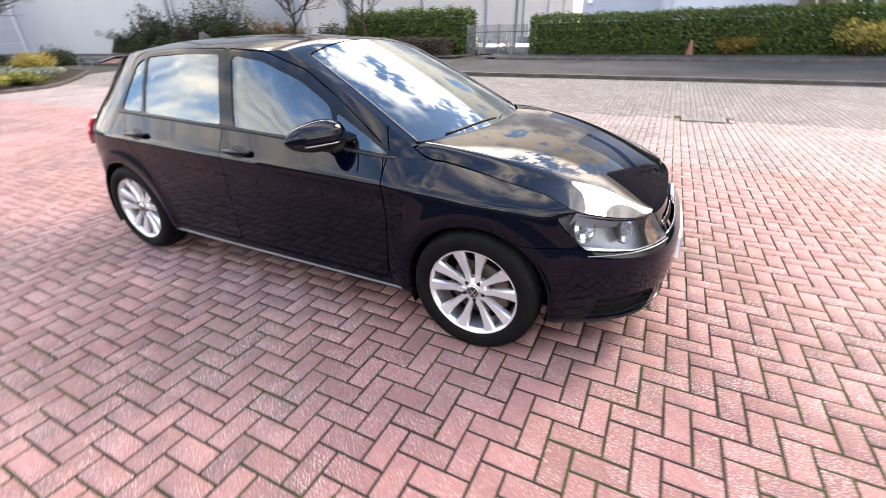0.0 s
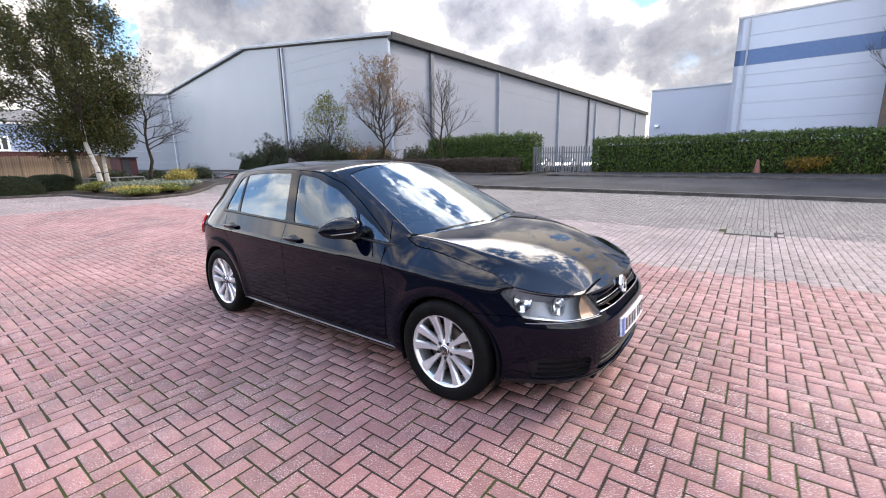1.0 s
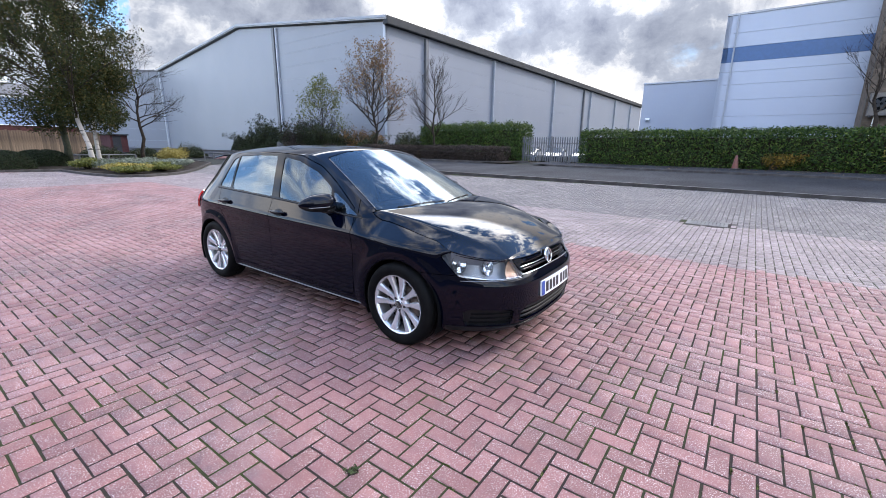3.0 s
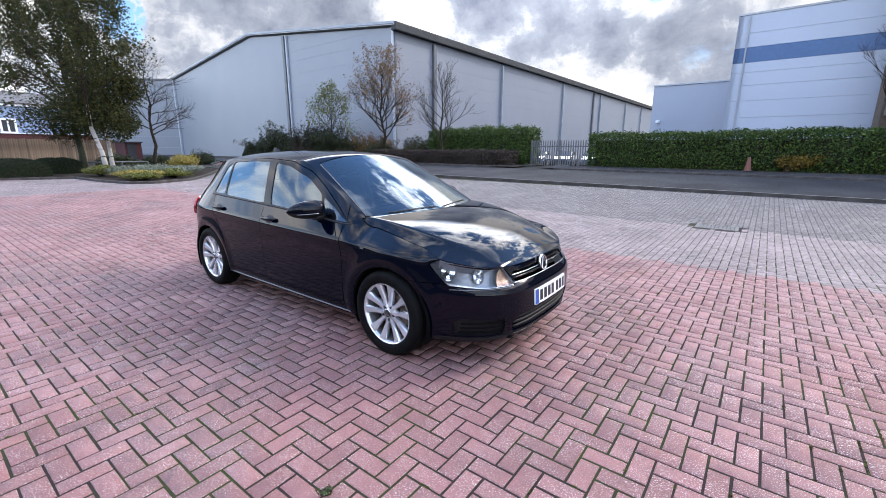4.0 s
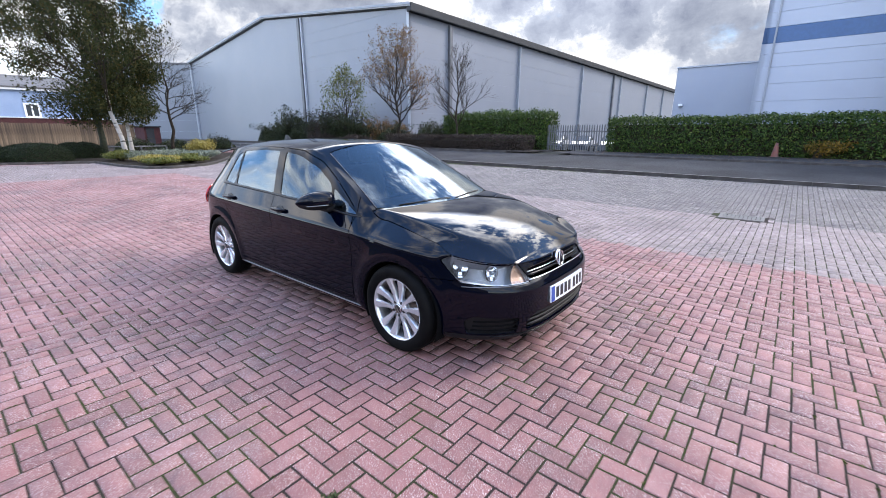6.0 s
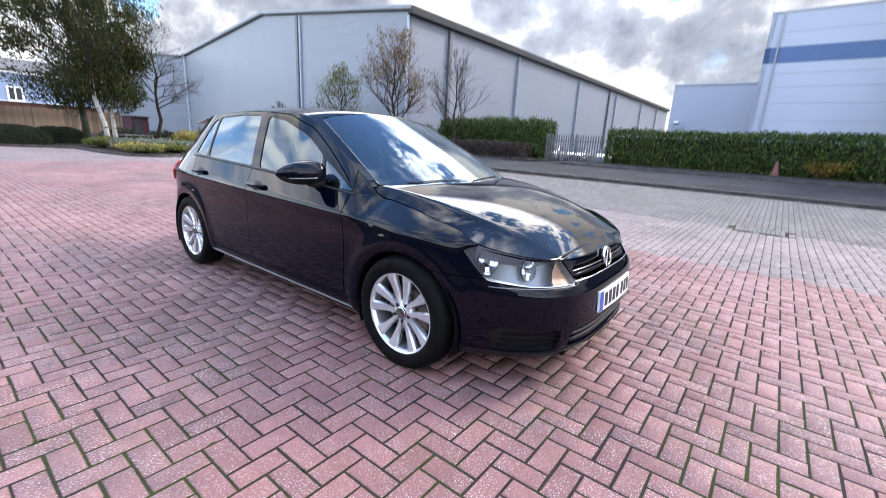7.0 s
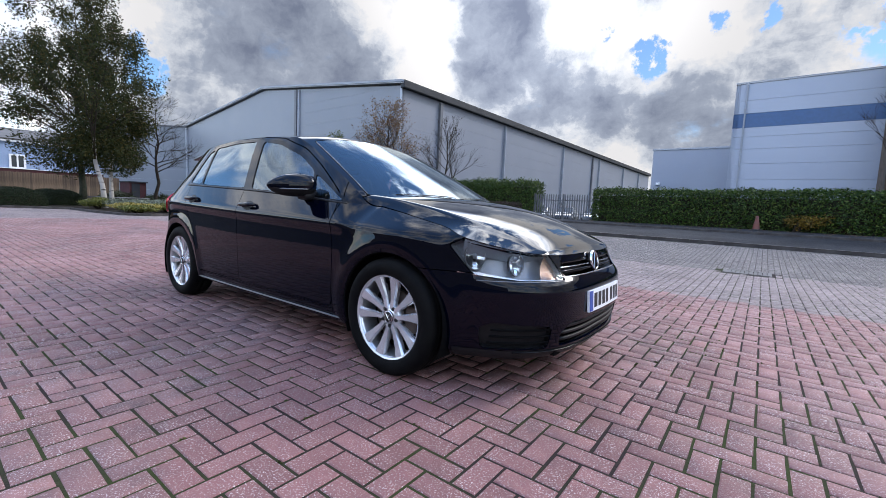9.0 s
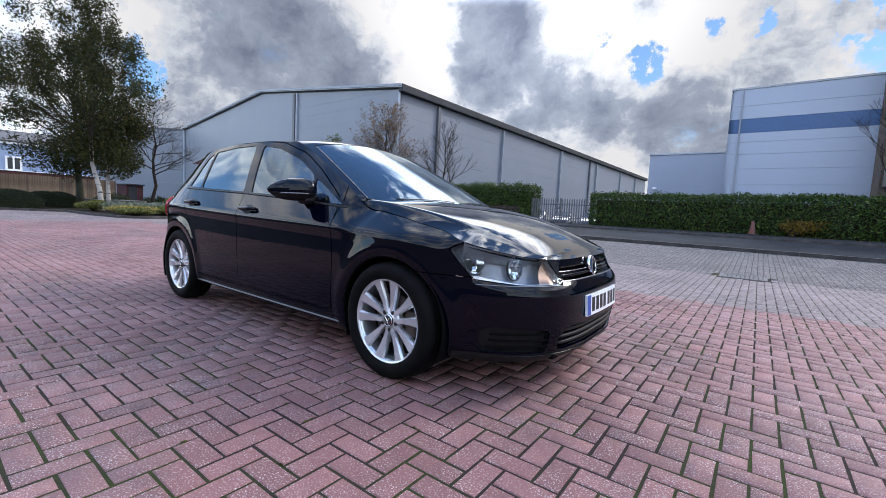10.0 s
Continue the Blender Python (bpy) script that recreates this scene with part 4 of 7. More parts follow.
def smooth_line(xs, ys, blur=0.0):
    """A monotone smooth curve through the points (cubic, no overshoot), faired over the length blur."""
    xs, ys = np.array(xs, float), np.array(ys, float)
    h = np.diff(xs); d = np.diff(ys) / h
    m = np.empty(len(xs)); m[0], m[-1] = d[0], d[-1]
    for i in range(1, len(xs) - 1):
        if d[i - 1] * d[i] <= 0:
            m[i] = 0
        else:
            w1, w2 = 2 * h[i] + h[i - 1], h[i] + 2 * h[i - 1]
            m[i] = (w1 + w2) / (w1 / d[i - 1] + w2 / d[i])

    def f(x):
        x = np.clip(np.asarray(x, float), xs[0], xs[-1])
        i = np.clip(np.searchsorted(xs, x) - 1, 0, len(xs) - 2)
        t = (x - xs[i]) / h[i]
        return ((1 + 2 * t) * (1 - t) ** 2 * ys[i] + t * (1 - t) ** 2 * h[i] * m[i] + t * t * (3 - 2 * t) * ys[i + 1] + t * t * (t - 1) * h[i] * m[i + 1])
    if not blur:
        return f
    n = 1201
    g = np.linspace(xs[0], xs[-1], n)
    k = max(1, int(blur / (g[1] - g[0])))
    v = f(g)
    for _ in range(3):
        lo, hi = 2 * v[0] - v[k:0:-1], 2 * v[-1] - v[-2:-k - 2:-1]
        c = np.cumsum(np.concatenate([[0.0], lo, v, hi]))
        v = (c[2 * k + 1:] - c[:-2 * k - 1]) / (2 * k + 1)
    return lambda x: np.interp(np.asarray(x, float), g, v)


def ramp(x, a, b):
    """0 before a, 1 past b, smooth between."""
    t = np.clip((np.asarray(x, float) - a) / (b - a), 0, 1)
    return t * t * (3 - 2 * t)


# flank section over its own height: 0.80 is the crease below the handles, 0.955 the waist
half_w = smooth_line([0.16, 0.19, 0.23, 0.30, 0.40, 0.52, 0.64, 0.74, 0.785, 0.80, 0.815, 0.86, 0.91, 0.955],
                     [0.775, 0.825, 0.855, 0.868, 0.878, 0.885, 0.8895, 0.8925, 0.8985, 0.8995, 0.896, 0.876, 0.853, 0.833], 0.004)
crease_z = smooth_line([-3.4, -2.3, -1.4, -0.5, 0.2, 0.9], [0.850, 0.826, 0.802, 0.784, 0.762, 0.735], 0.1)
waist_z = smooth_line([-3.4, -2.55, -1.54, -0.8, -0.41, 0.2, 0.9], [1.03, 1.000, 0.966, 0.932, 0.900, 0.875, 0.85], 0.06)
nose_x = smooth_line([0.16, 0.18, 0.20, 0.235, 0.30, 0.40, 0.52, 0.54, 0.56, 0.60, 0.64, 0.68, 0.74, 1.0], [0.735, 0.78, 0.80, 0.817, 0.833, 0.840, 0.838, 0.832, 0.820, 0.785, 0.762, 0.746, 0.738, 0.735], 0.006)
tail_x = smooth_line([0.2, 0.26, 0.35, 0.50, 0.62, 0.75, 0.88, 0.96, 1.05, 1.15, 1.25, 1.30, 1.40], [-3.25, -3.30, -3.35, -3.375, -3.372, -3.35, -3.325, -3.295, -3.25, -3.19, -3.12, -3.08, -3.0], 0.03)
# upper edge of the flank: wing and bonnet meet there in front, then up the pillar and along the roof
edge_front = smooth_line([0, 0.15, 0.31, 0.5, 0.6, 0.667, 0.80, 0.9, 0.95, 1.0], [0.885, 0.864, 0.838, 0.803, 0.778, 0.759, 0.725, 0.699, 0.688, 0.685], 0.02)
edge_y = smooth_line([-3.4, -3.0, -2.6, -2.2, -1.8, -1.5, -1.25, -1.05, -0.78, -0.5, -0.35, -0.2, 0.1, 0.28, 0.42], [0.64, 0.645, 0.655, 0.672, 0.690, 0.690, 0.668, 0.642, 0.684, 0.724, 0.744, 0.742, 0.772, 0.800, 0.805], 0.05)
roof_edge = smooth_line([-3.4, -3.15, -2.9, -2.6, -2.2, -1.8, -1.5, -1.25, -1.0], [1.215, 1.255, 1.290, 1.322, 1.350, 1.364, 1.362, 1.346, 1.31], 0.05)
roof_mid = smooth_line([-3.4, -3.2, -3.0, -2.7, -2.3, -1.9, -1.6, -1.3, -1.1, -0.9], [1.25, 1.30, 1.342, 1.386, 1.418, 1.431, 1.429, 1.414, 1.392, 1.36], 0.04)
# bonnet: centre line, and the crease along each side of it
bonnet_mid = smooth_line([-0.4, -0.2, 0.0, 0.2, 0.4, 0.5, 0.58, 0.65, 0.70, 0.735, 0.755], [0.980, 0.961, 0.938, 0.900, 0.845, 0.809, 0.774, 0.739, 0.711, 0.690, 0.682], 0.015)
fold_y = smooth_line([-0.4, -0.2, 0.0, 0.1, 0.2, 0.3, 0.4, 0.5, 0.6, 0.72], [0.715, 0.700, 0.682, 0.664, 0.638, 0.607, 0.570, 0.535, 0.503, 0.475], 0.05)
fold_z = smooth_line([-0.4, -0.2, 0.0, 0.1, 0.2, 0.3, 0.4, 0.5, 0.6, 0.72], [0.955, 0.940, 0.911, 0.891, 0.868, 0.842, 0.811, 0.776, 0.734, 0.690], 0.05)
bottom_z = smooth_line([-3.4, -3.1, -2.3, -0.4, 0.5, 0.86], [0.27, 0.24, 0.205, 0.195, 0.175, 0.165])
XC, XR = -0.2, -2.35


def pane_z(x, y):
    """The windscreen's own curved face, carried on under the pillars."""
    return 1.3654 - 0.4884 * (x + 1.05) - 0.05 * (x + 1.05) * (x + 0.35) - 0.15 * y * y


def edge_z(x):
    """Height of the flank's upper edge behind the wings."""
    r, k = 1 - ramp(x, -1.26, -1.04), ramp(x, -0.42, -0.2)
    return (roof_edge(x) * r + pane_z(x, edge_y(x)) * (1 - r)) * (1 - k) + 0.885 * k


def flank(x, z):
    """Half width of the flank below the waist."""
    zc, zw = crease_z(x), waist_z(x)
    u = np.where(z < zc, 0.16 + (z - 0.16) * 0.64 / (zc - 0.16), np.minimum(0.80 + (z - zc) * 0.155 / (zw - zc), 0.955))
    taper = 0.035 * np.clip((-1.7 - x) / 1.7, 0, 1) ** 1.6
    return half_w(u) - taper


def body_w(x, z, ze):
    """Half width at a place, with the turn-in to the edge above: straight glass behind, a round shoulder on the wings."""
    zw = np.minimum(waist_z(x), ze - 0.01)
    q = np.clip((z - zw) / (ze - zw), 0, 1)
    house = q - 0.10 * 4 * q * (1 - q) * 0.5
    band = 0.11 + 0.09 * (1 - ramp(x, -0.3, 0.15))
    shoulder = np.clip((z - (ze - band)) / band, 0, 1) ** 2.1
    f = ramp(x, -0.62, -0.34)
    gone = np.where(x < 0.42, 1.0, 0.0) * np.maximum(flank(x, ze) - edge_y(x), 0.0) * (1 - ramp(x, 0.25, 0.42))
    return flank(x, z) - gone * (house * (1 - f) + shoulder * f)


def nose_plan(s):
    return max(0.0, 1 - s ** 2.65) ** 0.3


def nose_at(y, z):
    """x of the front face at a distance y from the middle."""
    k = min(0.9999, abs(y) / float(flank(0.4, z)))
    return XC + (float(nose_x(z)) - XC) * (1 - k ** (1 / 0.3)) ** (1 / 2.65)


def top_z(x, y, ye, ze):
    """Height of bonnet, windscreen and roof across the car at x (y: an array)."""
    q = np.clip(np.abs(y) / max(ye, 1e-6), 0, 1)
    rm = max(float(roof_mid(x)), ze)
    roof = rm - (rm - ze) * q ** 2.5
    r = float(1 - ramp(x, -1.26, -1.04))
    base = -0.205 - 0.155 * (np.abs(y) / 0.70) ** 2.2
    k = ramp(x - base, -0.03, 0.018)
    bm_, yk, zk = float(bonnet_mid(x)), float(fold_y(x)), float(fold_z(x))
    acc = np.zeros_like(q)
    for o in (-0.02, -0.013, -0.0065, 0.0, 0.0065, 0.013, 0.02):
        yy = np.clip(np.abs(y) + o * np.clip((ye - np.abs(y)) / 0.02, 0, 1), 0, ye)
        if ye < yk + 0.012:
            acc += bm_ - (bm_ - ze) * np.clip(yy / max(ye, 1e-6), 0, 1) ** 2.6
        else:
            t = np.clip((yy - yk) / (ye - yk), 0, 1)
            acc += np.where(yy <= yk, bm_ - (bm_ - zk) * np.clip(yy / yk, 0, 1) ** 2.5, zk + (ze - zk) * t ** 0.85)
    hood = acc / 7
    return (roof * r + pane_z(x, y) * (1 - r)) * (1 - k) + hood * k


EDGE = []


def body_half():
    """The outer skin of one half: side band (bottom to the roof or bonnet edge) and the top. Returns verts, quads, and the kind of each quad."""
    cols = []
    for s in np.concatenate([np.linspace(1, 0.9, 14)[:-1] ** 1.0, np.linspace(0.9, 0.0, 24)]):
        cols.append(("r", s))
    for x in np.linspace(XR, XC, 120)[1:-1]:
        cols.append(("m", x))
    for p in np.linspace(0, 1, 96) ** 1.2 * math.pi / 2:
        cols.append(("f", math.sin(p) ** (2 / 2.65)))
    grid, edge = [], []
    for kind, s in cols:
        x0 = s if kind == "m" else (XR + (-3.18 - XR) * s if kind == "r" else XC)
        ze = float(edge_front(s)) if kind == "f" else float(edge_z(x0))
        if kind == "f":
            x0 = XC + (float(nose_x(ze)) - XC) * s
        xb = s if kind == "m" else (XC + 1.04 * s if kind == "f" else XR - 1.04 * s)
        zb = float(bottom_z(xb))
        zc = min(float(crease_z(x0)), ze - 0.075); zw = min(float(waist_z(x0)), ze - 0.012)
        zs = np.concatenate([np.linspace(zb, zc - 0.025, 24), np.linspace(zc - 0.025, zc + 0.03, 11)[1:], np.linspace(zc + 0.03, zw, 9)[1:], np.linspace(zw, ze, 22)[1:]])
        if kind == "f":
            x = XC + (nose_x(zs) - XC) * s
            y = body_w(np.full(len(zs), min(x0, 0.9)), zs, ze) * nose_plan(s)
        elif kind == "r":
            x = XR + (tail_x(zs) - XR) * s
            y = body_w(np.full(len(zs), x0), zs, ze) * np.maximum(0.0, 1 - s ** (5.0 - 2.3 * ramp(zs, 0.7, 1.15))) ** 0.5
        else:
            x = np.full(len(zs), s)
            y = body_w(x, zs, ze)
        grid.append(np.stack([x, -y, zs], 1))
        edge.append((x[-1], y[-1], ze))
    EDGE.extend(edge)
    nr = len(grid[0])
    V = [tuple(p) for c in grid for p in c]
    Q, K = [], []
    for i in range(len(grid) - 1):
        for j in range(nr - 1):
            a = i * nr + j
            Q.append((a, a + nr, a + nr + 1, a + 1)); K.append(0)
    nt = 36
    base = len(V)
    for x, y, ze in edge:
        t = 1 - np.linspace(0, 1, nt) ** 1.7
        z = top_z(x, y * t, y, ze)
        z[0] = ze
        V += [(x, -y * a, b) for a, b in zip(t, z)]
    for i in range(len(edge) - 1):
        for j in range(nt - 1):
            a = base + i * nt + j
            Q.append((a, a + nt, a + nt + 1, a + 1)); K.append(1)
    return np.array(V), Q, K


class Skin:
    """Polygons with smooth normals that can be split along a curve given by a signed function."""

    def __init__(self, P, N, polys):
        self.P, self.N, self.polys = P, N, polys

    def split(self, f, gap=0.0, where=None):
        """Returns (inside, outside): the parts with f > gap/2 and with f < -gap/2."""
        val = f(self.P)
        return self.clip(val - gap / 2), self.clip(-val - gap / 2)

    def clip(self, val):
        P, N = list(self.P), list(self.N)
        cut, out = {}, []
        for q in self.polys:
            v = [val[i] for i in q]
            if min(v) >= 0:
                out.append(q); continue
            if max(v) <= 0:
                continue
            r = []
            for k, i in enumerate(q):
                j = q[(k + 1) % len(q)]
                if val[i] >= 0:
                    r.append(i)
                if (val[i] > 0) != (val[j] > 0) and val[i] != 0 and val[j] != 0:
                    key = (min(i, j), max(i, j))
                    if key not in cut:
                        t = val[i] / (val[i] - val[j])
                        cut[key] = len(P)
                        P.append(self.P[i] + (self.P[j] - self.P[i]) * t)
                        n = self.N[i] + (self.N[j] - self.N[i]) * t
                        N.append(n / (np.linalg.norm(n) + 1e-12))
                    r.append(cut[key])
            if len(r) > 2:
                out.append(tuple(r))
        return Skin(np.array(P), np.array(N), out)

    def build(self, name, material, parent, label="", depth=0.014, mirror=True, lift=0.0, centre=False):
        """A mesh with its edges turned in by depth; mirrored to the other side as a mesh of its own, or joined with it (centre)."""
        used = sorted({i for q in self.polys for i in q})
        if not used:
            return []
        m = {i: k for k, i in enumerate(used)}
        P, N = self.P[used] + self.N[used] * lift, self.N[used]
        F = [tuple(m[i] for i in q) for q in self.polys]
        if centre:
            k0 = len(P)
            P = np.concatenate([P, P * (1, -1, 1)]); N = np.concatenate([N, N * (1, -1, 1)])
            F += [tuple(k0 + i for i in reversed(q)) for q in F]
        count = {}
        for q in F:
            for k in range(len(q)):
                e = (q[k], q[(k + 1) % len(q)])
                count[e] = 1
        rim = [e for e in count if (e[1], e[0]) not in count and not (centre and abs(P[e[0]][1]) < 2e-3 and abs(P[e[1]][1]) < 2e-3)]
        inner = {}
        V, NN, G = list(P), list(N), []
        if depth:
            for a, b in rim:
                pair = []
                for i in (a, b):
                    if i not in inner:
                        inner[i] = len(V); V.append(P[i] - N[i] * depth); NN.append(N[i])
                    pair.append(inner[i])
                G.append((b, a, pair[0], pair[1]))
        made = []
        for side in ((1, -1) if mirror and not centre else (1,)):
            W = np.array(V) * (1, side, 1)
            FF = [q if side == 1 else tuple(reversed(q)) for q in F]
            GG = [q if side == 1 else tuple(reversed(q)) for q in G]
            me = bpy.data.meshes.new(name)
            me.from_pydata([tuple(p) for p in W], [], FF + GG)
            me.materials.append(material)
            me.polygons.foreach_set("use_smooth", [True] * len(FF) + [False] * len(GG))
            me.update()
            nl = np.zeros((len(me.loops), 3), np.float32)
            vi = np.zeros(len(me.loops), np.int32); me.loops.foreach_get("vertex_index", vi)
            src = np.array(NN) * (1, side, 1)
            nl[:] = src[vi]
            for p in me.polygons[len(FF):]:
                for li in p.loop_indices:
                    nl[li] = p.normal
            me.normals_split_custom_set([tuple(v) for v in nl])
            ob = new(name, me); ob.parent = parent
            if label:
                ob["label"] = label
            made.append(ob)
        return made


def poly_field(pts, r=0.02):
    """Signed distance inside a polygon (positive inside), corners rounded by r."""
    pts = np.array(pts, float)

    def f(a, b):
        d = np.full(len(a), 1e9); inside = np.zeros(len(a), bool)
        for (x0, y0), (x1, y1) in zip(pts, np.roll(pts, -1, 0)):
            ex, ey = x1 - x0, y1 - y0
            t = np.clip(((a - x0) * ex + (b - y0) * ey) / (ex * ex + ey * ey + 1e-15), 0, 1)
            d = np.minimum(d, np.hypot(a - x0 - t * ex, b - y0 - t * ey))
            c = ((y0 > b) != (y1 > b)) & (a < ex * (b - y0) / (ey + 1e-15) + x0)
            inside ^= c
        return np.where(inside, d, -d) + 0.0
    return lambda a, b: f(a, b)


def round_poly(pts, r=0.03, n=5):
    """The polygon with its corners rounded off."""
    out = []
    k = len(pts)
    for i in range(k):
        p0, p1, p2 = (np.array(pts[(i + d) % k], float) for d in (-1, 0, 1))
        a, b = p0 - p1, p2 - p1
        la, lb = np.linalg.norm(a), np.linalg.norm(b)
        q = min(r, la * 0.45, lb * 0.45)
        s, e = p1 + a / la * q, p1 + b / lb * q
        for t in np.linspace(0, 1, n):
            out.append(tuple((1 - t) ** 2 * s + 2 * t * (1 - t) * p1 + t * t * e))
    return out


car = empty("hatchback_car", CAR)
tagged(car, "glossy black five-door hatchback car parked on red block paving", "car")


def build_body():
    V, Q, K = body_half()
    # weld and smooth normals over both surfaces
    key = np.round(V * 4000).astype(np.int64)
    _, first, inv = np.unique(key, axis=0, return_index=True, return_inverse=True)
    inv = inv.ravel()
    P = V[first]
    polys, kinds = [], []
    for q, k in zip(Q, K):
        w = []
        for i in q:
            j = int(inv[i])
            if not w or w[-1] != j:
                w.append(j)
        if len(w) > 1 and w[0] == w[-1]:
            w.pop()
        if len(set(w)) > 2:
            polys.append(tuple(w)); kinds.append(k)
    N = np.zeros_like(P)
    for q in polys:
        n = np.cross(P[q[1]] - P[q[0]], P[q[2]] - P[q[0]])
        if len(q) > 3:
            n = n + np.cross(P[q[2]] - P[q[0]], P[q[3]] - P[q[0]])
        for i in q:
            N[i] += n
    mid = np.abs(P[:, 1]) < 1e-3
    N[mid, 1] = 0
    N /= np.linalg.norm(N, axis=1, keepdims=True) + 1e-12
    if N[np.argmax(P[:, 2])][2] < 0:
        N = -N; polys = [tuple(reversed(q)) for q in polys]
    # rounded flares round the wheel openings
    for hx in (0.0, -WHEELBASE):
        dx, dz = P[:, 0] - hx, P[:, 2] - HUB_Z
        r = np.hypot(dx, dz) + 1e-9
        on = (np.abs(P[:, 1]) > 0.5) & (r < 0.62) & (P[:, 2] < 0.80)
        fade = np.clip((0.80 - P[:, 2]) / 0.08, 0, 1)
        h = np.where(on, 0.012 * np.exp(-((r - 0.388) / 0.05) ** 2), 0.0) * fade
        slope = -2 * (r - 0.388) / 0.05 ** 2 * h
        P[:, 1] -= h
        N[:, 0] -= slope * dx / r; N[:, 2] -= slope * dz / r
    N /= np.linalg.norm(N, axis=1, keepdims=True) + 1e-12
    side = Skin(P, N, [q for q, k in zip(polys, kinds) if k == 0])
    top = Skin(P, N, [q for q, k in zip(polys, kinds) if k == 1])

    # dark inner shell behind the shut lines
    X, Y, Z = (lambda p: p[:, 0]), (lambda p: np.abs(p[:, 1])), (lambda p: p[:, 2])

    # wheel arches
    for hx in (0.0, -WHEELBASE):
        _, side = side.split(lambda p, hx=hx: np.where((p[:, 0] > hx - 0.6) & (p[:, 0] < hx + 0.6) & (np.abs(p[:, 1]) > 0.5), 0.348 - np.hypot(p[:, 0] - hx, p[:, 2] - HUB_Z + 0.004), -1.0))

    # nose coordinate: distance round the plan outline, 0 at the middle
    def nose(p):
        return np.where(p[:, 0] > 0.0, np.abs(p[:, 1]) + np.clip(0.80 - p[:, 0], 0, 2), 9.0)

    # headlamp (outline in nose distance and height)
    hl = round_poly([(0.445, 0.572), (0.475, 0.600), (0.615, 0.72), (1.0, 0.85), (1.14, 0.80), (1.19, 0.757), (1.280, 0.726), (1.20, 0.655), (1.115, 0.590), (0.80, 0.572)], 0.02)
    lamp, side = side.split(lambda p: poly_field(hl)(nose(p), Z(p)), 0.006)
    lamp.build("headlight_lens", lamp_glass, car, "clear headlamp cover", depth=0.0, lift=0.002)
    # indicator at the inner end, just behind the lens
    ind, _ = lamp.split(lambda p: 0.088 - np.hypot((nose(p) - 0.515) * 0.75, p[:, 2] - 0.605))
    ind.P = ind.P - ind.N * 0.03
    ind.build("indicator_lamp", amber, car, "peach-tinted indicator lens", depth=0.0)
    # housing set back from the lens
    back = Skin(lamp.P, lamp.N, lamp.polys)
    back.P = lamp.P - lamp.N * 0.085
    back.build("headlight_housing", lamp_inner, car, "steel grey headlamp bowl", depth=-0.08)
    # bright lower edge of the lamp
    low, _ = lamp.split(lambda p: np.where(nose(p) < 1.14, 0.578 + 0.028 * np.clip((nose(p) - 0.8) / 0.3, 0, 1) - p[:, 2], -1.0))
    low.P = low.P - low.N * 0.006
    low.build("headlight_strip", alloy, car, "bright strip along the lamp's foot", depth=0.0)

    # upper grille, lower intake, corner intakes
    gr = round_poly([(-0.1, 0.588), (-0.1, 0.672), (0.40, 0.652), (0.428, 0.60), (0.40, 0.580)], 0.012)
    hole, side = side.split(lambda p: np.where(p[:, 0] > 0.4, poly_field(gr)(Y(p), Z(p)), -1.0))
    hole.P = hole.P - np.array([0.05, 0, 0])
    hole.build("grille_back", under_black, car, depth=0.0, centre=True)
    lo = round_poly([(-0.2, 0.238), (-0.2, 0.362), (0.40, 0.362), (0.47, 0.315), (0.46, 0.245)], 0.02)
    hole, side = side.split(lambda p: np.where(p[:, 0] > 0.4, poly_field(lo)(Y(p), Z(p)), -1.0))
    hole.P = hole.P - np.array([0.06, 0, 0])
    hole.build("intake_back", under_black, car, depth=0.0, centre=True)
    fog = round_poly([(0.58, 0.238), (0.56, 0.352), (0.98, 0.372), (1.075, 0.345), (1.05, 0.238)], 0.025)
    hole, side = side.split(lambda p: np.where(p[:, 0] > 0.2, poly_field(fog)(nose(p), Z(p)), -1.0))
    hole.P = hole.P - hole.N * 0.035
    hole.build("fog_grille", satin_black, car, "ribbed black bumper corner grille", depth=-0.03)

    # chin spoiler, bumper, wing
    chin, side = side.split(lambda p: np.where(p[:, 0] > 0.36, 0.232 - p[:, 2], -1.0), 0.004)
    chin.build("chin_spoiler", satin_black, car, "satin black lower lip", centre=True, depth=0.03)
    bumper, side = side.split(lambda p: np.minimum(p[:, 0] - 0.12, np.where(nose(p) < 1.07, 0.73, 0.600 + 0.0 * p[:, 0]) - p[:, 2]), 0.004)
    bumper.build("front_bumper", paint, car, centre=True)
    tail, side = side.split(lambda p: np.minimum(-2.72 - p[:, 0], 0.60 - p[:, 2]), 0.005)
    tail.build("rear_bumper", paint, car, centre=True)

    # tail lamps and tailgate
    tl = round_poly([(-3.6, 0.70), (-3.6, 0.925), (-3.03, 0.915), (-2.93, 0.84), (-3.05, 0.73)], 0.03)
    lampr, side = side.split(lambda p: np.where(np.abs(p[:, 1]) > 0.42, poly_field(tl)(X(p), Z(p)), -1.0), 0.005)
    lampr.build("tail_lamp", tail_red, car, "red tail lamp", lift=0.022)
    rg = round_poly([(-0.2, 0.99), (-0.2, 1.262), (0.47, 1.25), (0.56, 0.99)], 0.05)
    g, side = side.split(lambda p: np.where(p[:, 0] < -2.9, poly_field(rg)(Y(p), Z(p)), -1.0), 0.004)
    g.build("rear_screen", rear_glass, car, "dark rear screen", centre=True, depth=0.004)
    gate, side = side.split(lambda p: np.minimum(-3.0 - p[:, 0], 0.66 - 0.08 * np.clip((p[:, 2] - 0.9) / 0.4, 0, 1) - np.abs(p[:, 1])), 0.006)
    gate.build("tailgate", paint, car, centre=True)

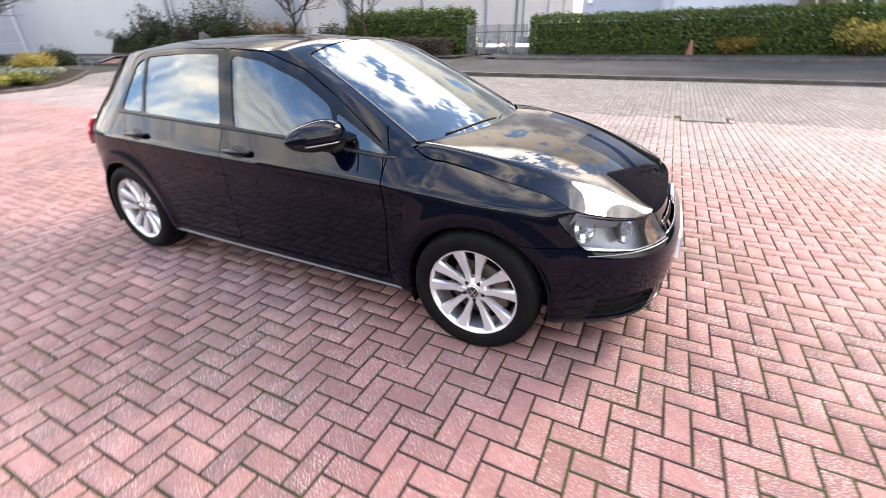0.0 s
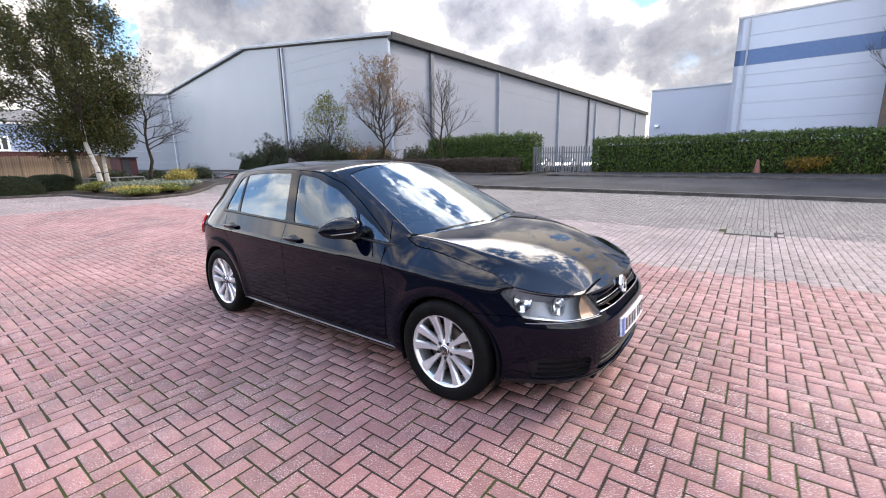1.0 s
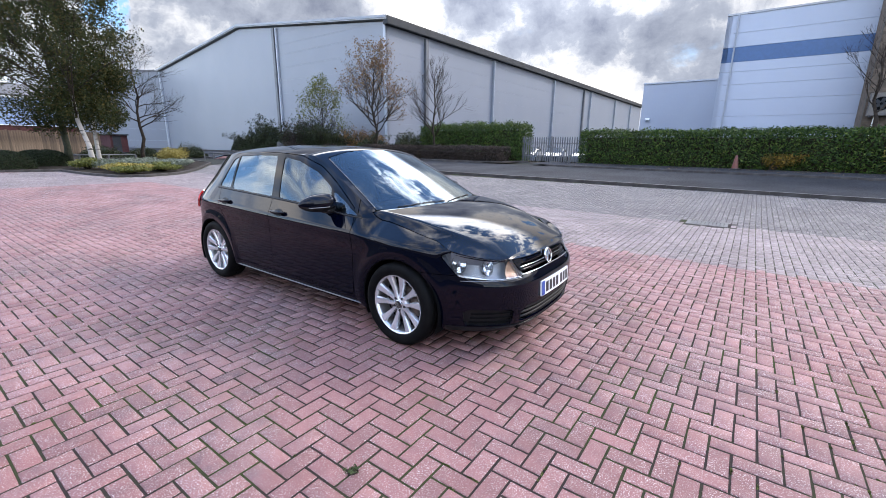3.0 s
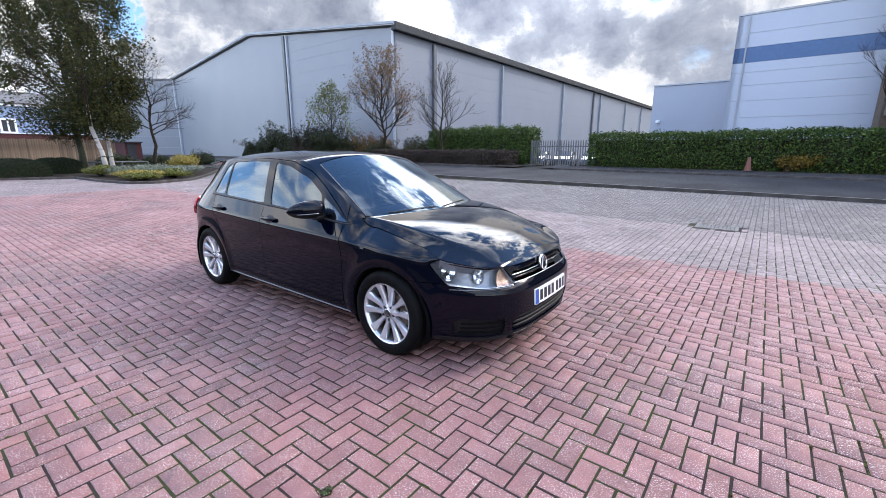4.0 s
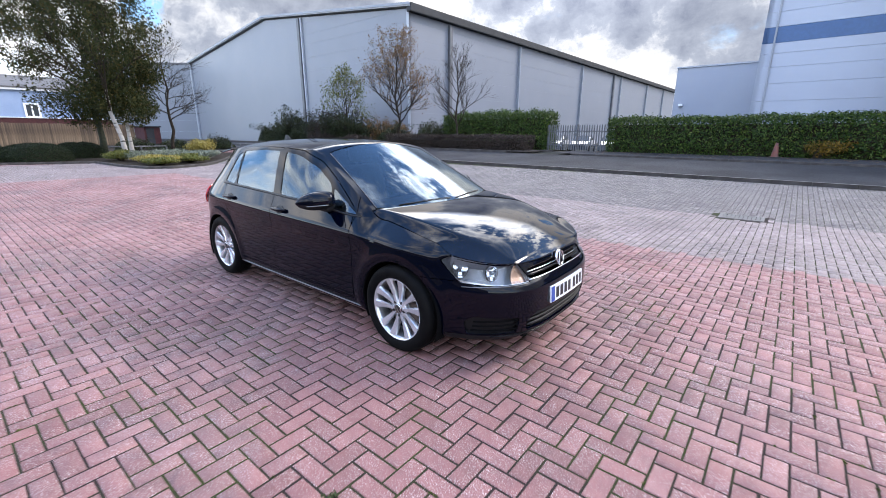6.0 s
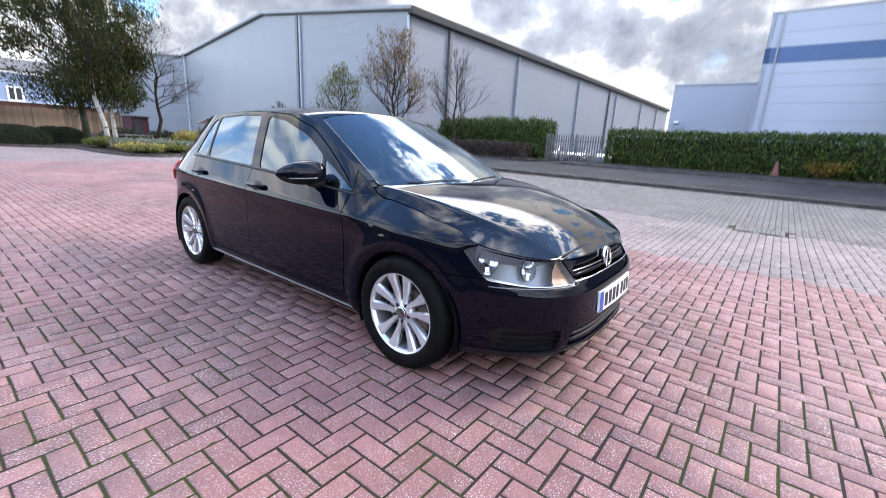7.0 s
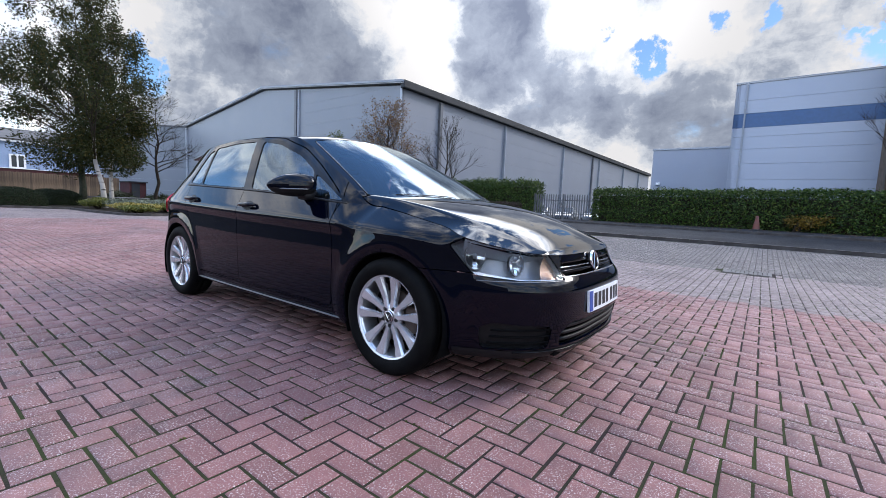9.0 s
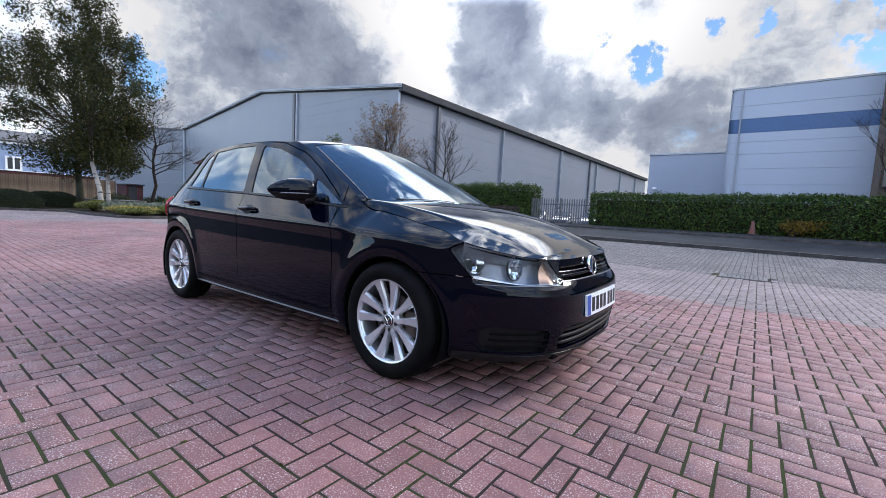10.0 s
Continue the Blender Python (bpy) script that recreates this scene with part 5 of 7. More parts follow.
    # side glazing, drawn in the side view
    wf = round_poly([(-0.735, 0.938), (-1.455, 0.972), (-1.503, 1.328), (-1.30, 1.300), (-1.05, 1.213), (-0.83, 1.098)], 0.025)
    wt = round_poly([(-0.45, 0.912), (-0.705, 0.936), (-0.80, 1.080), (-0.62, 0.997)], 0.02)
    wr = round_poly([(-1.56, 0.976), (-2.262, 1.002), (-2.285, 1.316), (-1.92, 1.334), (-1.605, 1.334)], 0.025)
    wq = round_poly([(-2.292, 1.004), (-2.508, 1.014), (-2.400, 1.270), (-2.314, 1.312)], 0.02)
    surround = round_poly([(-0.39, 0.892), (-1.5, 0.957), (-2.545, 0.995), (-2.535, 1.03), (-2.42, 1.295), (-2.30, 1.334), (-1.92, 1.352), (-1.5, 1.347), (-1.27, 1.318), (-1.03, 1.230), (-0.80, 1.110), (-0.60, 1.008)], 0.02)
    for nm, poly, gm, lb in (("front_door_glass", wf, side_glass, "tinted door glass"), ("quarter_light", wt, side_glass, "small fixed front glass"), ("rear_door_glass", wr, rear_glass, "tinted rear door glass"), ("rear_quarter_glass", wq, rear_glass, "tinted rear quarter glass")):
        g, side = side.split(lambda p, poly=poly: poly_field(poly)(X(p), Z(p)))
        g.P = g.P - g.N * 0.006
        g.build(nm, gm, car, lb, depth=0.0)
    trim, side = side.split(lambda p: poly_field(surround)(X(p), Z(p)))
    trim.P = trim.P - trim.N * 0.001
    trim.build("window_surround", gloss_black, car, "gloss black window surround", depth=0.012)

    # doors, wing, sill, quarter
    fd = round_poly([(-0.47, 0.285), (-0.445, 0.62), (-0.462, 0.85), (-0.50, 0.955), (-0.80, 1.140), (-1.03, 1.262), (-1.27, 1.342), (-1.532, 1.360), (-1.54, 0.95), (-1.56, 0.285)], 0.03)
    rd = round_poly([(-1.56, 0.285), (-1.54, 0.95), (-1.532, 1.360), (-1.92, 1.364), (-2.31, 1.346), (-2.44, 1.300), (-2.47, 1.0), (-2.44, 0.82), (-2.34, 0.66), (-2.26, 0.48), (-2.245, 0.285)], 0.03)
    door, side = side.split(lambda p: poly_field(fd)(X(p), Z(p)), 0.006)
    fdo = door.build("front_door", paint, car, "black front door")
    door, side = side.split(lambda p: poly_field(rd)(X(p), Z(p)), 0.006)
    rdo = door.build("rear_door", paint, car, "black rear door")
    wing, side = side.split(lambda p: np.where(p[:, 2] < 1.05, p[:, 0] + 0.46 + 0.05 * np.clip((p[:, 2] - 0.93) / 0.1, 0, 1), -1.0), 0.006)
    wing.build("front_wing", paint, car)
    sill, side = side.split(lambda p: np.where((p[:, 0] > -2.32) & (p[:, 0] < -0.3), 0.275 - p[:, 2], -1.0), 0.003)
    sill.build("sill", paint, car)
    side.build("rear_quarter", paint, car)

    # top: bonnet, windscreen, roof
    base_x = lambda p: -0.205 - 0.155 * (np.abs(p[:, 1]) / 0.70) ** 2.2
    bonnet, rest = top.split(lambda p: p[:, 0] - base_x(p) - 0.018, 0.010)
    ex, ey = np.array([e[0] for e in EDGE]), np.array([e[1] for e in EDGE])
    order = np.argsort(ex)
    bonnet, _ = bonnet.split(lambda p: np.interp(p[:, 0], ex[order], ey[order]) - np.abs(p[:, 1]) - 0.005)
    bonnet.build("bonnet", paint, car, "glossy black bonnet", centre=True, depth=0.02)
    pane_y = lambda x: np.interp(x, [-1.25, -1.05, -0.35, -0.2], [0.53, 0.568, 0.700, 0.725])
    cowl, rest = rest.split(lambda p: np.where(np.abs(p[:, 1]) < 0.72, p[:, 0] - base_x(p), -1.0))
    cowl.P = cowl.P - cowl.N * 0.010
    cowl.build("cowl_panel", satin_black, car, "black plastic scuttle below the windscreen", centre=True, depth=0.01)
    glass, rest = rest.split(lambda p: np.minimum(p[:, 0] + 1.062 + 0.05 * (1 - (np.abs(p[:, 1]) / 0.6) ** 2), pane_y(p[:, 0]) - np.abs(p[:, 1])), 0.008)
    d = glass.P[:, 0] + 1.0                       # one even curve across the whole pane
    glass.P[:, 2] = pane_z(glass.P[:, 0], glass.P[:, 1])
    nn = np.stack([0.4884 + 0.05 * (2 * d - 0.6), 0.30 * glass.P[:, 1], np.ones(len(d))], 1)
    glass.N = nn / np.linalg.norm(nn, axis=1, keepdims=True)
    glass.build("windscreen", screen_glass, car, "curved windscreen reflecting the clouds", centre=True, depth=0.004)
    rest.build("roof", paint, car, "glossy black roof", centre=True)

    # windscreen side seal: thin bright strip beside the glass
    pts = [(x, float(pane_y(x)) + 0.004, float(pane_z(x, pane_y(x) + 0.004)) + 0.003) for x in np.linspace(-1.05, -0.36, 14)]
    for sgn in (-1, 1):
        piece("screen_seal", *tube_geo([(x, sgn * y, z) for x, y, z in pts], [0.0026] * len(pts), 6), bright_strip, car, smooth=True)
    return fdo, rdo


front_doors, rear_doors = build_body()


# underbody, wheel liners, inner tub
def lathe(prof, n=48, axis="y"):
    """Verts and faces of a profile [(radius, offset)] turned about y."""
    V, F = [], []
    for r, o in prof:
        V += [(r * math.cos(a), o, r * math.sin(a)) for a in np.linspace(0, 2 * math.pi, n + 1)[:-1]]
    for i in range(len(prof) - 1):
        F += [(i * n + k, (i + 1) * n + k, (i + 1) * n + (k + 1) % n, i * n + (k + 1) % n) for k in range(n)]
    return V, F


box("floor_pan", -3.1, 0.30, -0.58, 0.58, 0.19, 0.30, under_black, car, 0.03)
box("undertray", 0.305, 0.62, -0.60, 0.60, 0.185, 0.215, under_black, car, 0.01)
box("undertray", 0.62, 0.76, -0.46, 0.46, 0.185, 0.215, under_black, car, 0.01)
for s in (-1, 1):
    box("sill_underside", -2.26, -0.39, min(s * 0.585, s * 0.80), max(s * 0.585, s * 0.80), 0.205, 0.235, under_black, car, 0.005)
for hx in (0.0, -WHEELBASE):
    for s in (-1, 1):
        V, F = [], []
        angs = np.linspace(radians(-25), radians(205), 26)
        for y in (0.62, 0.862):
            V += [(hx + 0.358 * math.cos(a), s * y, HUB_Z + 0.358 * math.sin(a)) for a in angs]
        V += [(hx + 0.358 * math.cos(a), s * 0.62, HUB_Z + 0.358 * math.sin(a)) for a in angs] + [(hx, s * 0.62, HUB_Z)]
        k = len(angs)
        F = [(i, i + 1, k + i + 1, k + i) for i in range(k - 1)] + [(2 * k + i + 1, 2 * k + i, 3 * k) for i in range(k - 1)]
        piece("wheel_arch_liner", V, F, under_black, car)


def skin_side(x, z):
    """Half width of the flank anywhere along it, wheel flares included."""
    w = float(flank(min(x, 0.9), z))
    if x > XC:
        w *= nose_plan((x - XC) / (float(nose_x(z)) - XC))
    return w


# added black tubes: cover the arch edges that would reflect the bright ground
for hx in (0.0, -WHEELBASE):
    for s in (-1, 1):
        pts = []
        for a in np.linspace(radians(-17), radians(197), 40):
            x, z = hx + 0.350 * math.cos(a), HUB_Z - 0.004 + 0.350 * math.sin(a)
            pts.append((x, s * (skin_side(x, z) - 0.004), z))
        piece("arch_lip", *tube_geo(pts, [0.0085] * 40, 8), under_black, car, "black lip of the wheel opening", smooth=True)


def wheel(hx, s):
    """Five-twin-spoke alloy wheel with tyre; s: -1 right, +1 left."""
    root = empty("wheel"); root.parent = car
    root.location = (hx, s * (0.795 if hx == 0.0 else 0.775), HUB_Z)
    if s > 0:
        root.rotation_euler = (0, 0, math.pi)
    # outer face towards -y
    tp = [(0.214, -0.075), (0.224, -0.088), (0.242, -0.098), (0.267, -0.101), (0.288, -0.097), (0.302, -0.086), (0.3105, -0.070), (0.3135, -0.045), (0.314, -0.043), (0.309, -0.041), (0.309, -0.034), (0.315, -0.032), (0.3155, -0.003), (0.310, -0.001), (0.310, 0.006), (0.3155, 0.008), (0.314, 0.045), (0.310, 0.070), (0.29, 0.095), (0.235, 0.10), (0.205, 0.08)]
    piece("tyre", *lathe(tp, 72), tyre_mat, root, "black rubber tyre", smooth=True)
    rp = [(0.2085, -0.086), (0.214, -0.090), (0.2155, -0.086), (0.2095, -0.078), (0.203, -0.072), (0.198, -0.062)]
    rim = piece("rim", *lathe(rp, 72), alloy, root, "silver alloy rim", smooth=True)
    # same alloy in a darker colour: the shade behind the spokes is painted in
    piece("rim_barrel", *lathe([(0.198, -0.062), (0.192, -0.045), (0.189, -0.02), (0.186, 0.03), (0.205, 0.085)], 72), alloy_dark, rim, "shaded inner rim", smooth=True)
    rp2 = [(0.2085, -0.0865), (0.2015, -0.0845), (0.1985, -0.072)]
    piece("rim_lip", *lathe(rp2, 72), alloy, rim, smooth=True)
    rim.scale = (1.065, 1.0, 1.065)
    # spokes: pairs, dished, each with sloping flanks
    for k in range(5):
        for d in (-1, 1):
            a0 = radians(96 + 72 * k)
            prof = [(0.040, 0.0165, 0.0135, -0.064), (0.085, 0.0265, 0.0155, -0.062), (0.140, 0.041, 0.0225, -0.070), (0.203, 0.0585, 0.0345, -0.083)]
            V, F = [], []
            for r, off, hw, y in prof:
                c = d * off
                for (w, dy) in ((-hw, 0.012), (-hw * 0.72, 0.0), (hw * 0.72, 0.0), (hw, 0.012), (hw * 0.9, 0.034), (-hw * 0.9, 0.034)):
                    q = c + w
                    V.append((r * math.cos(a0) - q * math.sin(a0), y + dy, r * math.sin(a0) + q * math.cos(a0)))
            for i in range(3):
                for j in range(6):
                    F.append((i * 6 + j, i * 6 + (j + 1) % 6, (i + 1) * 6 + (j + 1) % 6, (i + 1) * 6 + j))
            F += [(5, 4, 3, 2, 1, 0), (18, 19, 20, 21, 22, 23)]
            piece("spoke", V, F, alloy, rim)
    hub = piece("hub", *lathe([(0.001, -0.066), (0.030, -0.066), (0.034, -0.060), (0.058, -0.058), (0.066, -0.050), (0.07, -0.02)], 40), alloy, root, smooth=True)
    piece("hub_cap", *lathe([(0.0005, -0.0725), (0.027, -0.0715), (0.032, -0.068), (0.0325, -0.060)], 32), satin_black, hub, "dark cap with a silver ring and mark", smooth=True)
    for d in (-1, 1):
        for (x0, z0, x1, z1) in ((0.016, 0.018, 0.0, -0.004), (0.023, 0.004, 0.010, -0.020), (0.010, -0.020, 0.0, -0.004)):
            piece("cap_mark", *tube_geo([(d * x0, -0.0732, z0), (d * x1, -0.0734, z1)], [0.0022, 0.0022], 6), chrome, hub)
    piece("cap_ring", *lathe([(0.0275, -0.0722), (0.0298, -0.0732), (0.0318, -0.0702)], 32), chrome, hub, smooth=True)
    for k in range(5):
        a = radians(96 + 36 + 72 * k)
        V, F = lathe([(0.0005, -0.0665), (0.0085, -0.0665), (0.0105, -0.064), (0.011, -0.04)], 10)
        piece("wheel_bolt", [(x + 0.05 * math.cos(a), y, z + 0.05 * math.sin(a)) for x, y, z in V], F, satin_black, hub)
    piece("brake_disc", *lathe([(0.06, -0.005), (0.065, -0.015), (0.138, -0.015), (0.140, 0.01), (0.06, 0.01)], 40), brake_iron, root, smooth=True)
    bm = bmesh.new(); box_bm(bm, 0.085, 0.165, -0.035, 0.05, -0.07, 0.07, 0.015)
    part("brake_caliper", bm, brake_iron, root)
    V, F = lathe([(0.0005, 0.02), (0.19, 0.02)], 32)
    piece("wheel_back", V, F, under_black, root)
    return root


for hx in (0.0, -WHEELBASE):
    for s in (-1, 1):
        wheel(hx, s)


def skin_y(x, z):
    """Half width of the flank at a place between the axles."""
    return float(body_w(np.array(x), np.array(z), float(edge_z(x))))


# door handles
for x0, z0, doors in ((-1.40, 0.850, front_doors), (-2.318, 0.874, rear_doors)):
    for ob, s in zip(doors, (-1, 1)):
        y = skin_y(x0, z0)
        nrm = Vector((0, 1, 0.36)).normalized()
        bowl = []
        for i in range(20):
            a = 2 * math.pi * i / 20
            bowl.append((x0 + 0.062 * math.cos(a), s * (skin_y(x0, z0 + 0.033 * math.sin(a)) + 0.0015), z0 + 0.033 * math.sin(a)))
        bowl.append((x0, s * (y - 0.0), z0))
        F = [(i, (i + 1) % 20, 20) for i in range(20)]
        piece("handle_recess", bowl, F if s > 0 else [f[::-1] for f in F], satin_black, ob, "dark handle recess")
        pts, rad = [], []
        for t in np.linspace(-1, 1, 11):
            zz = z0 + 0.006
            pts.append((x0 + 0.108 * t, s * (skin_y(x0, zz) + 0.034 * (1 - t ** 4) ** 0.5 + 0.002), zz + 0.006 * t * 0))
            rad.append(0.0135 * (1 - 0.45 * t * t))
        V, F = tube_geo(pts, rad, 10)
        cz = z0 + 0.006
        V = [(x, y_, cz + (z_ - cz) * 1.25) for x, y_, z_ in V]
        h = piece("door_handle", V, F, paint, ob, "body-coloured pull handle", smooth=True)

# side rubbing seal along the foot of the windows and sill strip
for s in (-1, 1):
    pts = [(x, s * (skin_y(x, float(waist_z(x))) + 0.001), float(waist_z(x)) - 0.004) for x in np.linspace(-2.53, -0.42, 30)]
    piece("waist_seal", *tube_geo(pts, [0.007] * 30, 6), satin_black, car, smooth=True)
    pts = [(x, s * (skin_y(x, 0.232) + 0.004), 0.228) for x in np.linspace(-2.27, -0.40, 20)]
    piece("sill_strip", *tube_geo(pts, [0.006] * 20, 8), bright_strip, car, smooth=True)


# door mirrors
def door_mirror(s, door):
    V, F = [], []
    nx, na = 13, 18
    for i in range(nx):
        t = math.sin(i / (nx - 1) * math.pi / 2)      # from the car outwards
        y = 0.835 + 0.235 * t
        hx = 0.088 * (1 - 0.62 * t ** 2.4) * (0.84 + 0.16 * min(1, t * 5))
        hz = 0.072 * (1 - 0.55 * t ** 3.2) * (0.8 + 0.2 * min(1, t * 5))
        hx *= max(0.05, 1 - t ** 7) ** 0.5; hz *= max(0.05, 1 - t ** 7) ** 0.5
        cx = -0.745 - 0.065 * t - 0.02 * t * t
        cz = 0.998 - 0.014 * t
        for k in range(na):
            a = 2 * math.pi * k / na
            ca, sa = math.cos(a), math.sin(a)
            px = cx + hx * (abs(ca) ** 0.85) * (1 if ca > 0 else -0.75)
            px -= 0.0
            V.append((px, s * y, cz + hz * (abs(sa) ** 0.9) * (1 if sa > 0 else -1)))
    for i in range(nx - 1):
        for k in range(na):
            q = (i * na + k, i * na + (k + 1) % na, (i + 1) * na + (k + 1) % na, (i + 1) * na + k)
            F.append(q if s > 0 else q[::-1])
    F += [tuple(range(na)) if s < 0 else tuple(range(na - 1, -1, -1)), tuple(range((nx - 1) * na, nx * na)) if s > 0 else tuple(range(nx * na - 1, (nx - 1) * na - 1, -1))]
    # cap above, black foot below
    up = [(f) for f in F if np.mean([V[i][2] for i in f]) > 0.972]
    dn = [(f) for f in F if np.mean([V[i][2] for i in f]) <= 0.972]
    root = piece("door_mirror", V, up, paint, car, "black door mirror with indicator strip", smooth=True)
    piece("mirror_underside", V, dn, satin_black, root, smooth=True)
    bm = bmesh.new()
    box_bm(bm, -0.80, -0.70, 0.80, 0.895, 0.905, 0.970, 0.025)
    if s < 0:
        bmesh.ops.scale(bm, vec=(1, -1, 1), verts=bm.verts); bmesh.ops.reverse_faces(bm, faces=bm.faces)
    part("mirror_foot", bm, satin_black, root, smooth=True)
    pts = [(-0.662 - 0.085 * t ** 1.6, s * (0.86 + 0.19 * t), 0.970 - 0.005 * t) for t in np.linspace(0.2, 0.95, 9)]
    piece("indicator_strip", *tube_geo(pts, [0.004] * 9, 6), bright_strip, root, "slim silver indicator strip", smooth=True)


for s, d in zip((-1, 1), front_doors):
    door_mirror(s, d)


# nose: grille bars, badge, intakes, number plate
def nose_bar(name, z, y0, y1, r, material, back=0.0, flat=1.0, parent=None, dz=0.0, n=25):
    pts = []
    for y in np.linspace(y0, y1, n):
        zz = z + dz * (abs(y) / max(abs(y0), abs(y1))) ** 2
        pts.append((nose_at(y, zz) - back, y, zz))
    V, F = tube_geo(pts, [r] * n, 8)
    V = [(x, y, z_) for x, y, z_ in V]
    return piece(name, V, F, material, parent or car, smooth=True)


nose_bar("grille_bar", 0.583, -0.43, 0.43, 0.0042, chrome, 0.002)
nose_bar("grille_bar", 0.626, -0.42, 0.42, 0.0032, chrome, 0.006)
nose_bar("grille_slat", 0.604, -0.41, 0.41, 0.010, gloss_black, 0.016)
nose_bar("grille_slat", 0.650, -0.40, 0.40, 0.012, gloss_black, 0.016)
nose_bar("intake_slat", 0.275, -0.44, 0.44, 0.010, satin_black, 0.02)
nose_bar("intake_slat", 0.308, -0.45, 0.45, 0.010, satin_black, 0.02)
nose_bar("intake_slat", 0.340, -0.44, 0.44, 0.010, satin_black, 0.02)
nose_bar("lip_strip", 0.222, -0.66, 0.66, 0.004, gloss_black, -0.004, n=35)
for s in (-1, 1):
    for z in (0.270, 0.302, 0.334):
        nose_bar("fog_slat", z, s * 0.50, s * 0.735, 0.006, under_black, 0.014, n=12)
    nose_bar("lamp_sill", 0.567, s * 0.44, s * 0.78, 0.0035, bright_strip, 0.003, n=20)

badge = empty("badge"); badge.parent = car
badge.location = (0.772, 0, 0.637); badge.rotation_euler = (0, radians(-12), 0)
bl = lambda prof, n=40: [(lambda V, F: ([(-y, x, z) for x, y, z in V], F))(*lathe(prof, n))][0]
piece("badge_disc", *bl([(0.0005, -0.004), (0.050, -0.003), (0.054, 0.004), (0.054, 0.03)]), gloss_black, badge, smooth=True)
piece("badge_ring", *bl([(0.0475, -0.004), (0.052, -0.009), (0.0565, -0.006), (0.0575, 0.004)]), chrome, badge, smooth=True)
for a in (24, -24):
    bm = bmesh.new(); box_bm(bm, 0.003, 0.010, -0.0045, 0.0045, -0.046, 0.046, 0.002)
    bmesh.ops.transform(bm, matrix=pose(0, 0.021 * (1 if a > 0 else -1), 0, a, 0, 0), verts=bm.verts)
    part("badge_bar", bm, chrome, badge)

plate = empty("number_plate"); plate.parent = car
plate.location = (0.855, 0, 0.448); plate.rotation_euler = (0, radians(-4), 0)
n_ = 13
V, F = [], []
bend = lambda y: -0.12 * y * y
ys = np.linspace(-0.26, 0.26, n_)
for d in (0.0, -0.012):
    for z in (-0.0555, 0.0555):
        V += [(bend(y) + d, y, z) for y in ys]
for i in range(n_ - 1):
    F += [(i, i + 1, n_ + i + 1, n_ + i), (2 * n_ + i, 3 * n_ + i, 3 * n_ + i + 1, 2 * n_ + i + 1), (n_ + i, n_ + i + 1, 3 * n_ + i + 1, 3 * n_ + i), (i, 2 * n_ + i, 2 * n_ + i + 1, i + 1)]
F += [(0, n_, 3 * n_, 2 * n_), (n_ - 1, 3 * n_ - 1, 4 * n_ - 1, 2 * n_ - 1)]
piece("plate_board", V, F, plate_white, plate, "white plate with blue end band")


def plate_bar(name, y0, y1, z0, z1, material):
    k = 3
    yy = np.linspace(y0, y1, k)
    V = [(bend(y) + 0.0015, y, z) for z in (z0, z1) for y in yy] + [(bend(y) - 0.002, y, z) for z in (z0, z1) for y in yy]
    F = [(i, i + 1, k + i + 1, k + i) for i in range(k - 1)] + [(k + i, k + i + 1, 3 * k + i + 1, 3 * k + i) for i in range(k - 1)] + [(0, k, 3 * k, 2 * k), (k - 1, 3 * k - 1, 4 * k - 1, 2 * k - 1)] + [(2 * k + i, 2 * k + i + 1, i + 1, i) for i in range(k - 1)]
    piece(name, V, F, material, plate)


plate_bar("plate_band", -0.258, -0.212, -0.053, 0.053, plate_blue)
for k in range(7):
    y = -0.195 + k * 0.062 + (0.022 if k > 3 else 0.0)
    plate_bar("plate_mark", y, y + 0.043, -0.038, 0.038, plate_ink)


# headlamp inside: two reflector bowls, a bulb each, amber indicator
def bowl(cx, cy, cz, r, d, s, yaw, name, material):
    n = 24
    V, F = [], []
    for i, (k, dep) in enumerate([(1.0, 0.0), (0.93, -0.012), (0.7, -0.034), (0.4, -0.05), (0.12, -0.056)]):
        V += [(dep * d, r * k * math.cos(a), r * k * math.sin(a)) for a in np.linspace(0, 2 * math.pi, n + 1)[:-1]]
    for i in range(4):
        F += [(i * n + k, i * n + (k + 1) % n, (i + 1) * n + (k + 1) % n, (i + 1) * n + k) for k in range(n)]
    F.append(tuple(4 * n + k for k in range(n)))
    o = piece(name, V, F, material, car, "silver reflector bowl", smooth=True)
    o.location = (cx, s * cy, cz); o.rotation_euler = (0, radians(-8), radians(s * yaw)); o.scale = (1.0, 0.72, 1.0)
    piece("bulb_cap", *bl([(0.0005, -0.016), (0.010, -0.013), (0.013, 0.0), (0.013, 0.03)], 16), lamp_inner, o, smooth=True)
    return o


def behind_lens(y, z, d, s, yaw):
    """A place d behind the lamp's cover, along its aim."""
    a = radians(yaw)
    return (nose_at(y, z) - d * math.cos(a), y - d * math.sin(a), z)


for s in (-1, 1):
    for y, z, r, d, yaw in ((0.768, 0.676, 0.064, 0.026, 50), (0.640, 0.640, 0.050, 0.028, 36)):
        cx, cy, cz = behind_lens(y, z, d, s, yaw)
        o = bowl(cx, cy, cz, r, 1.0, s, yaw, "headlight_reflector", reflector)
        # stepped facets across the bowl
        for k in (-1, 0, 1):
            bm = bmesh.new()
            box_bm(bm, -0.030, -0.012, -r * 0.24, r * 0.24, -r * 0.20, r * 0.20, 0.003, pose(0, 0, k * r * 0.52, 0, k * 22, 0))
            part("reflector_facet", bm, reflector if k else alloy_dark, o)
        V, F = bl([(r * 0.98, 0.004), (r * 1.05, -0.003), (r * 1.12, 0.004), (r * 1.12, 0.02)], 28)
        piece("reflector_rim", V, F, bright_strip, o, smooth=True)


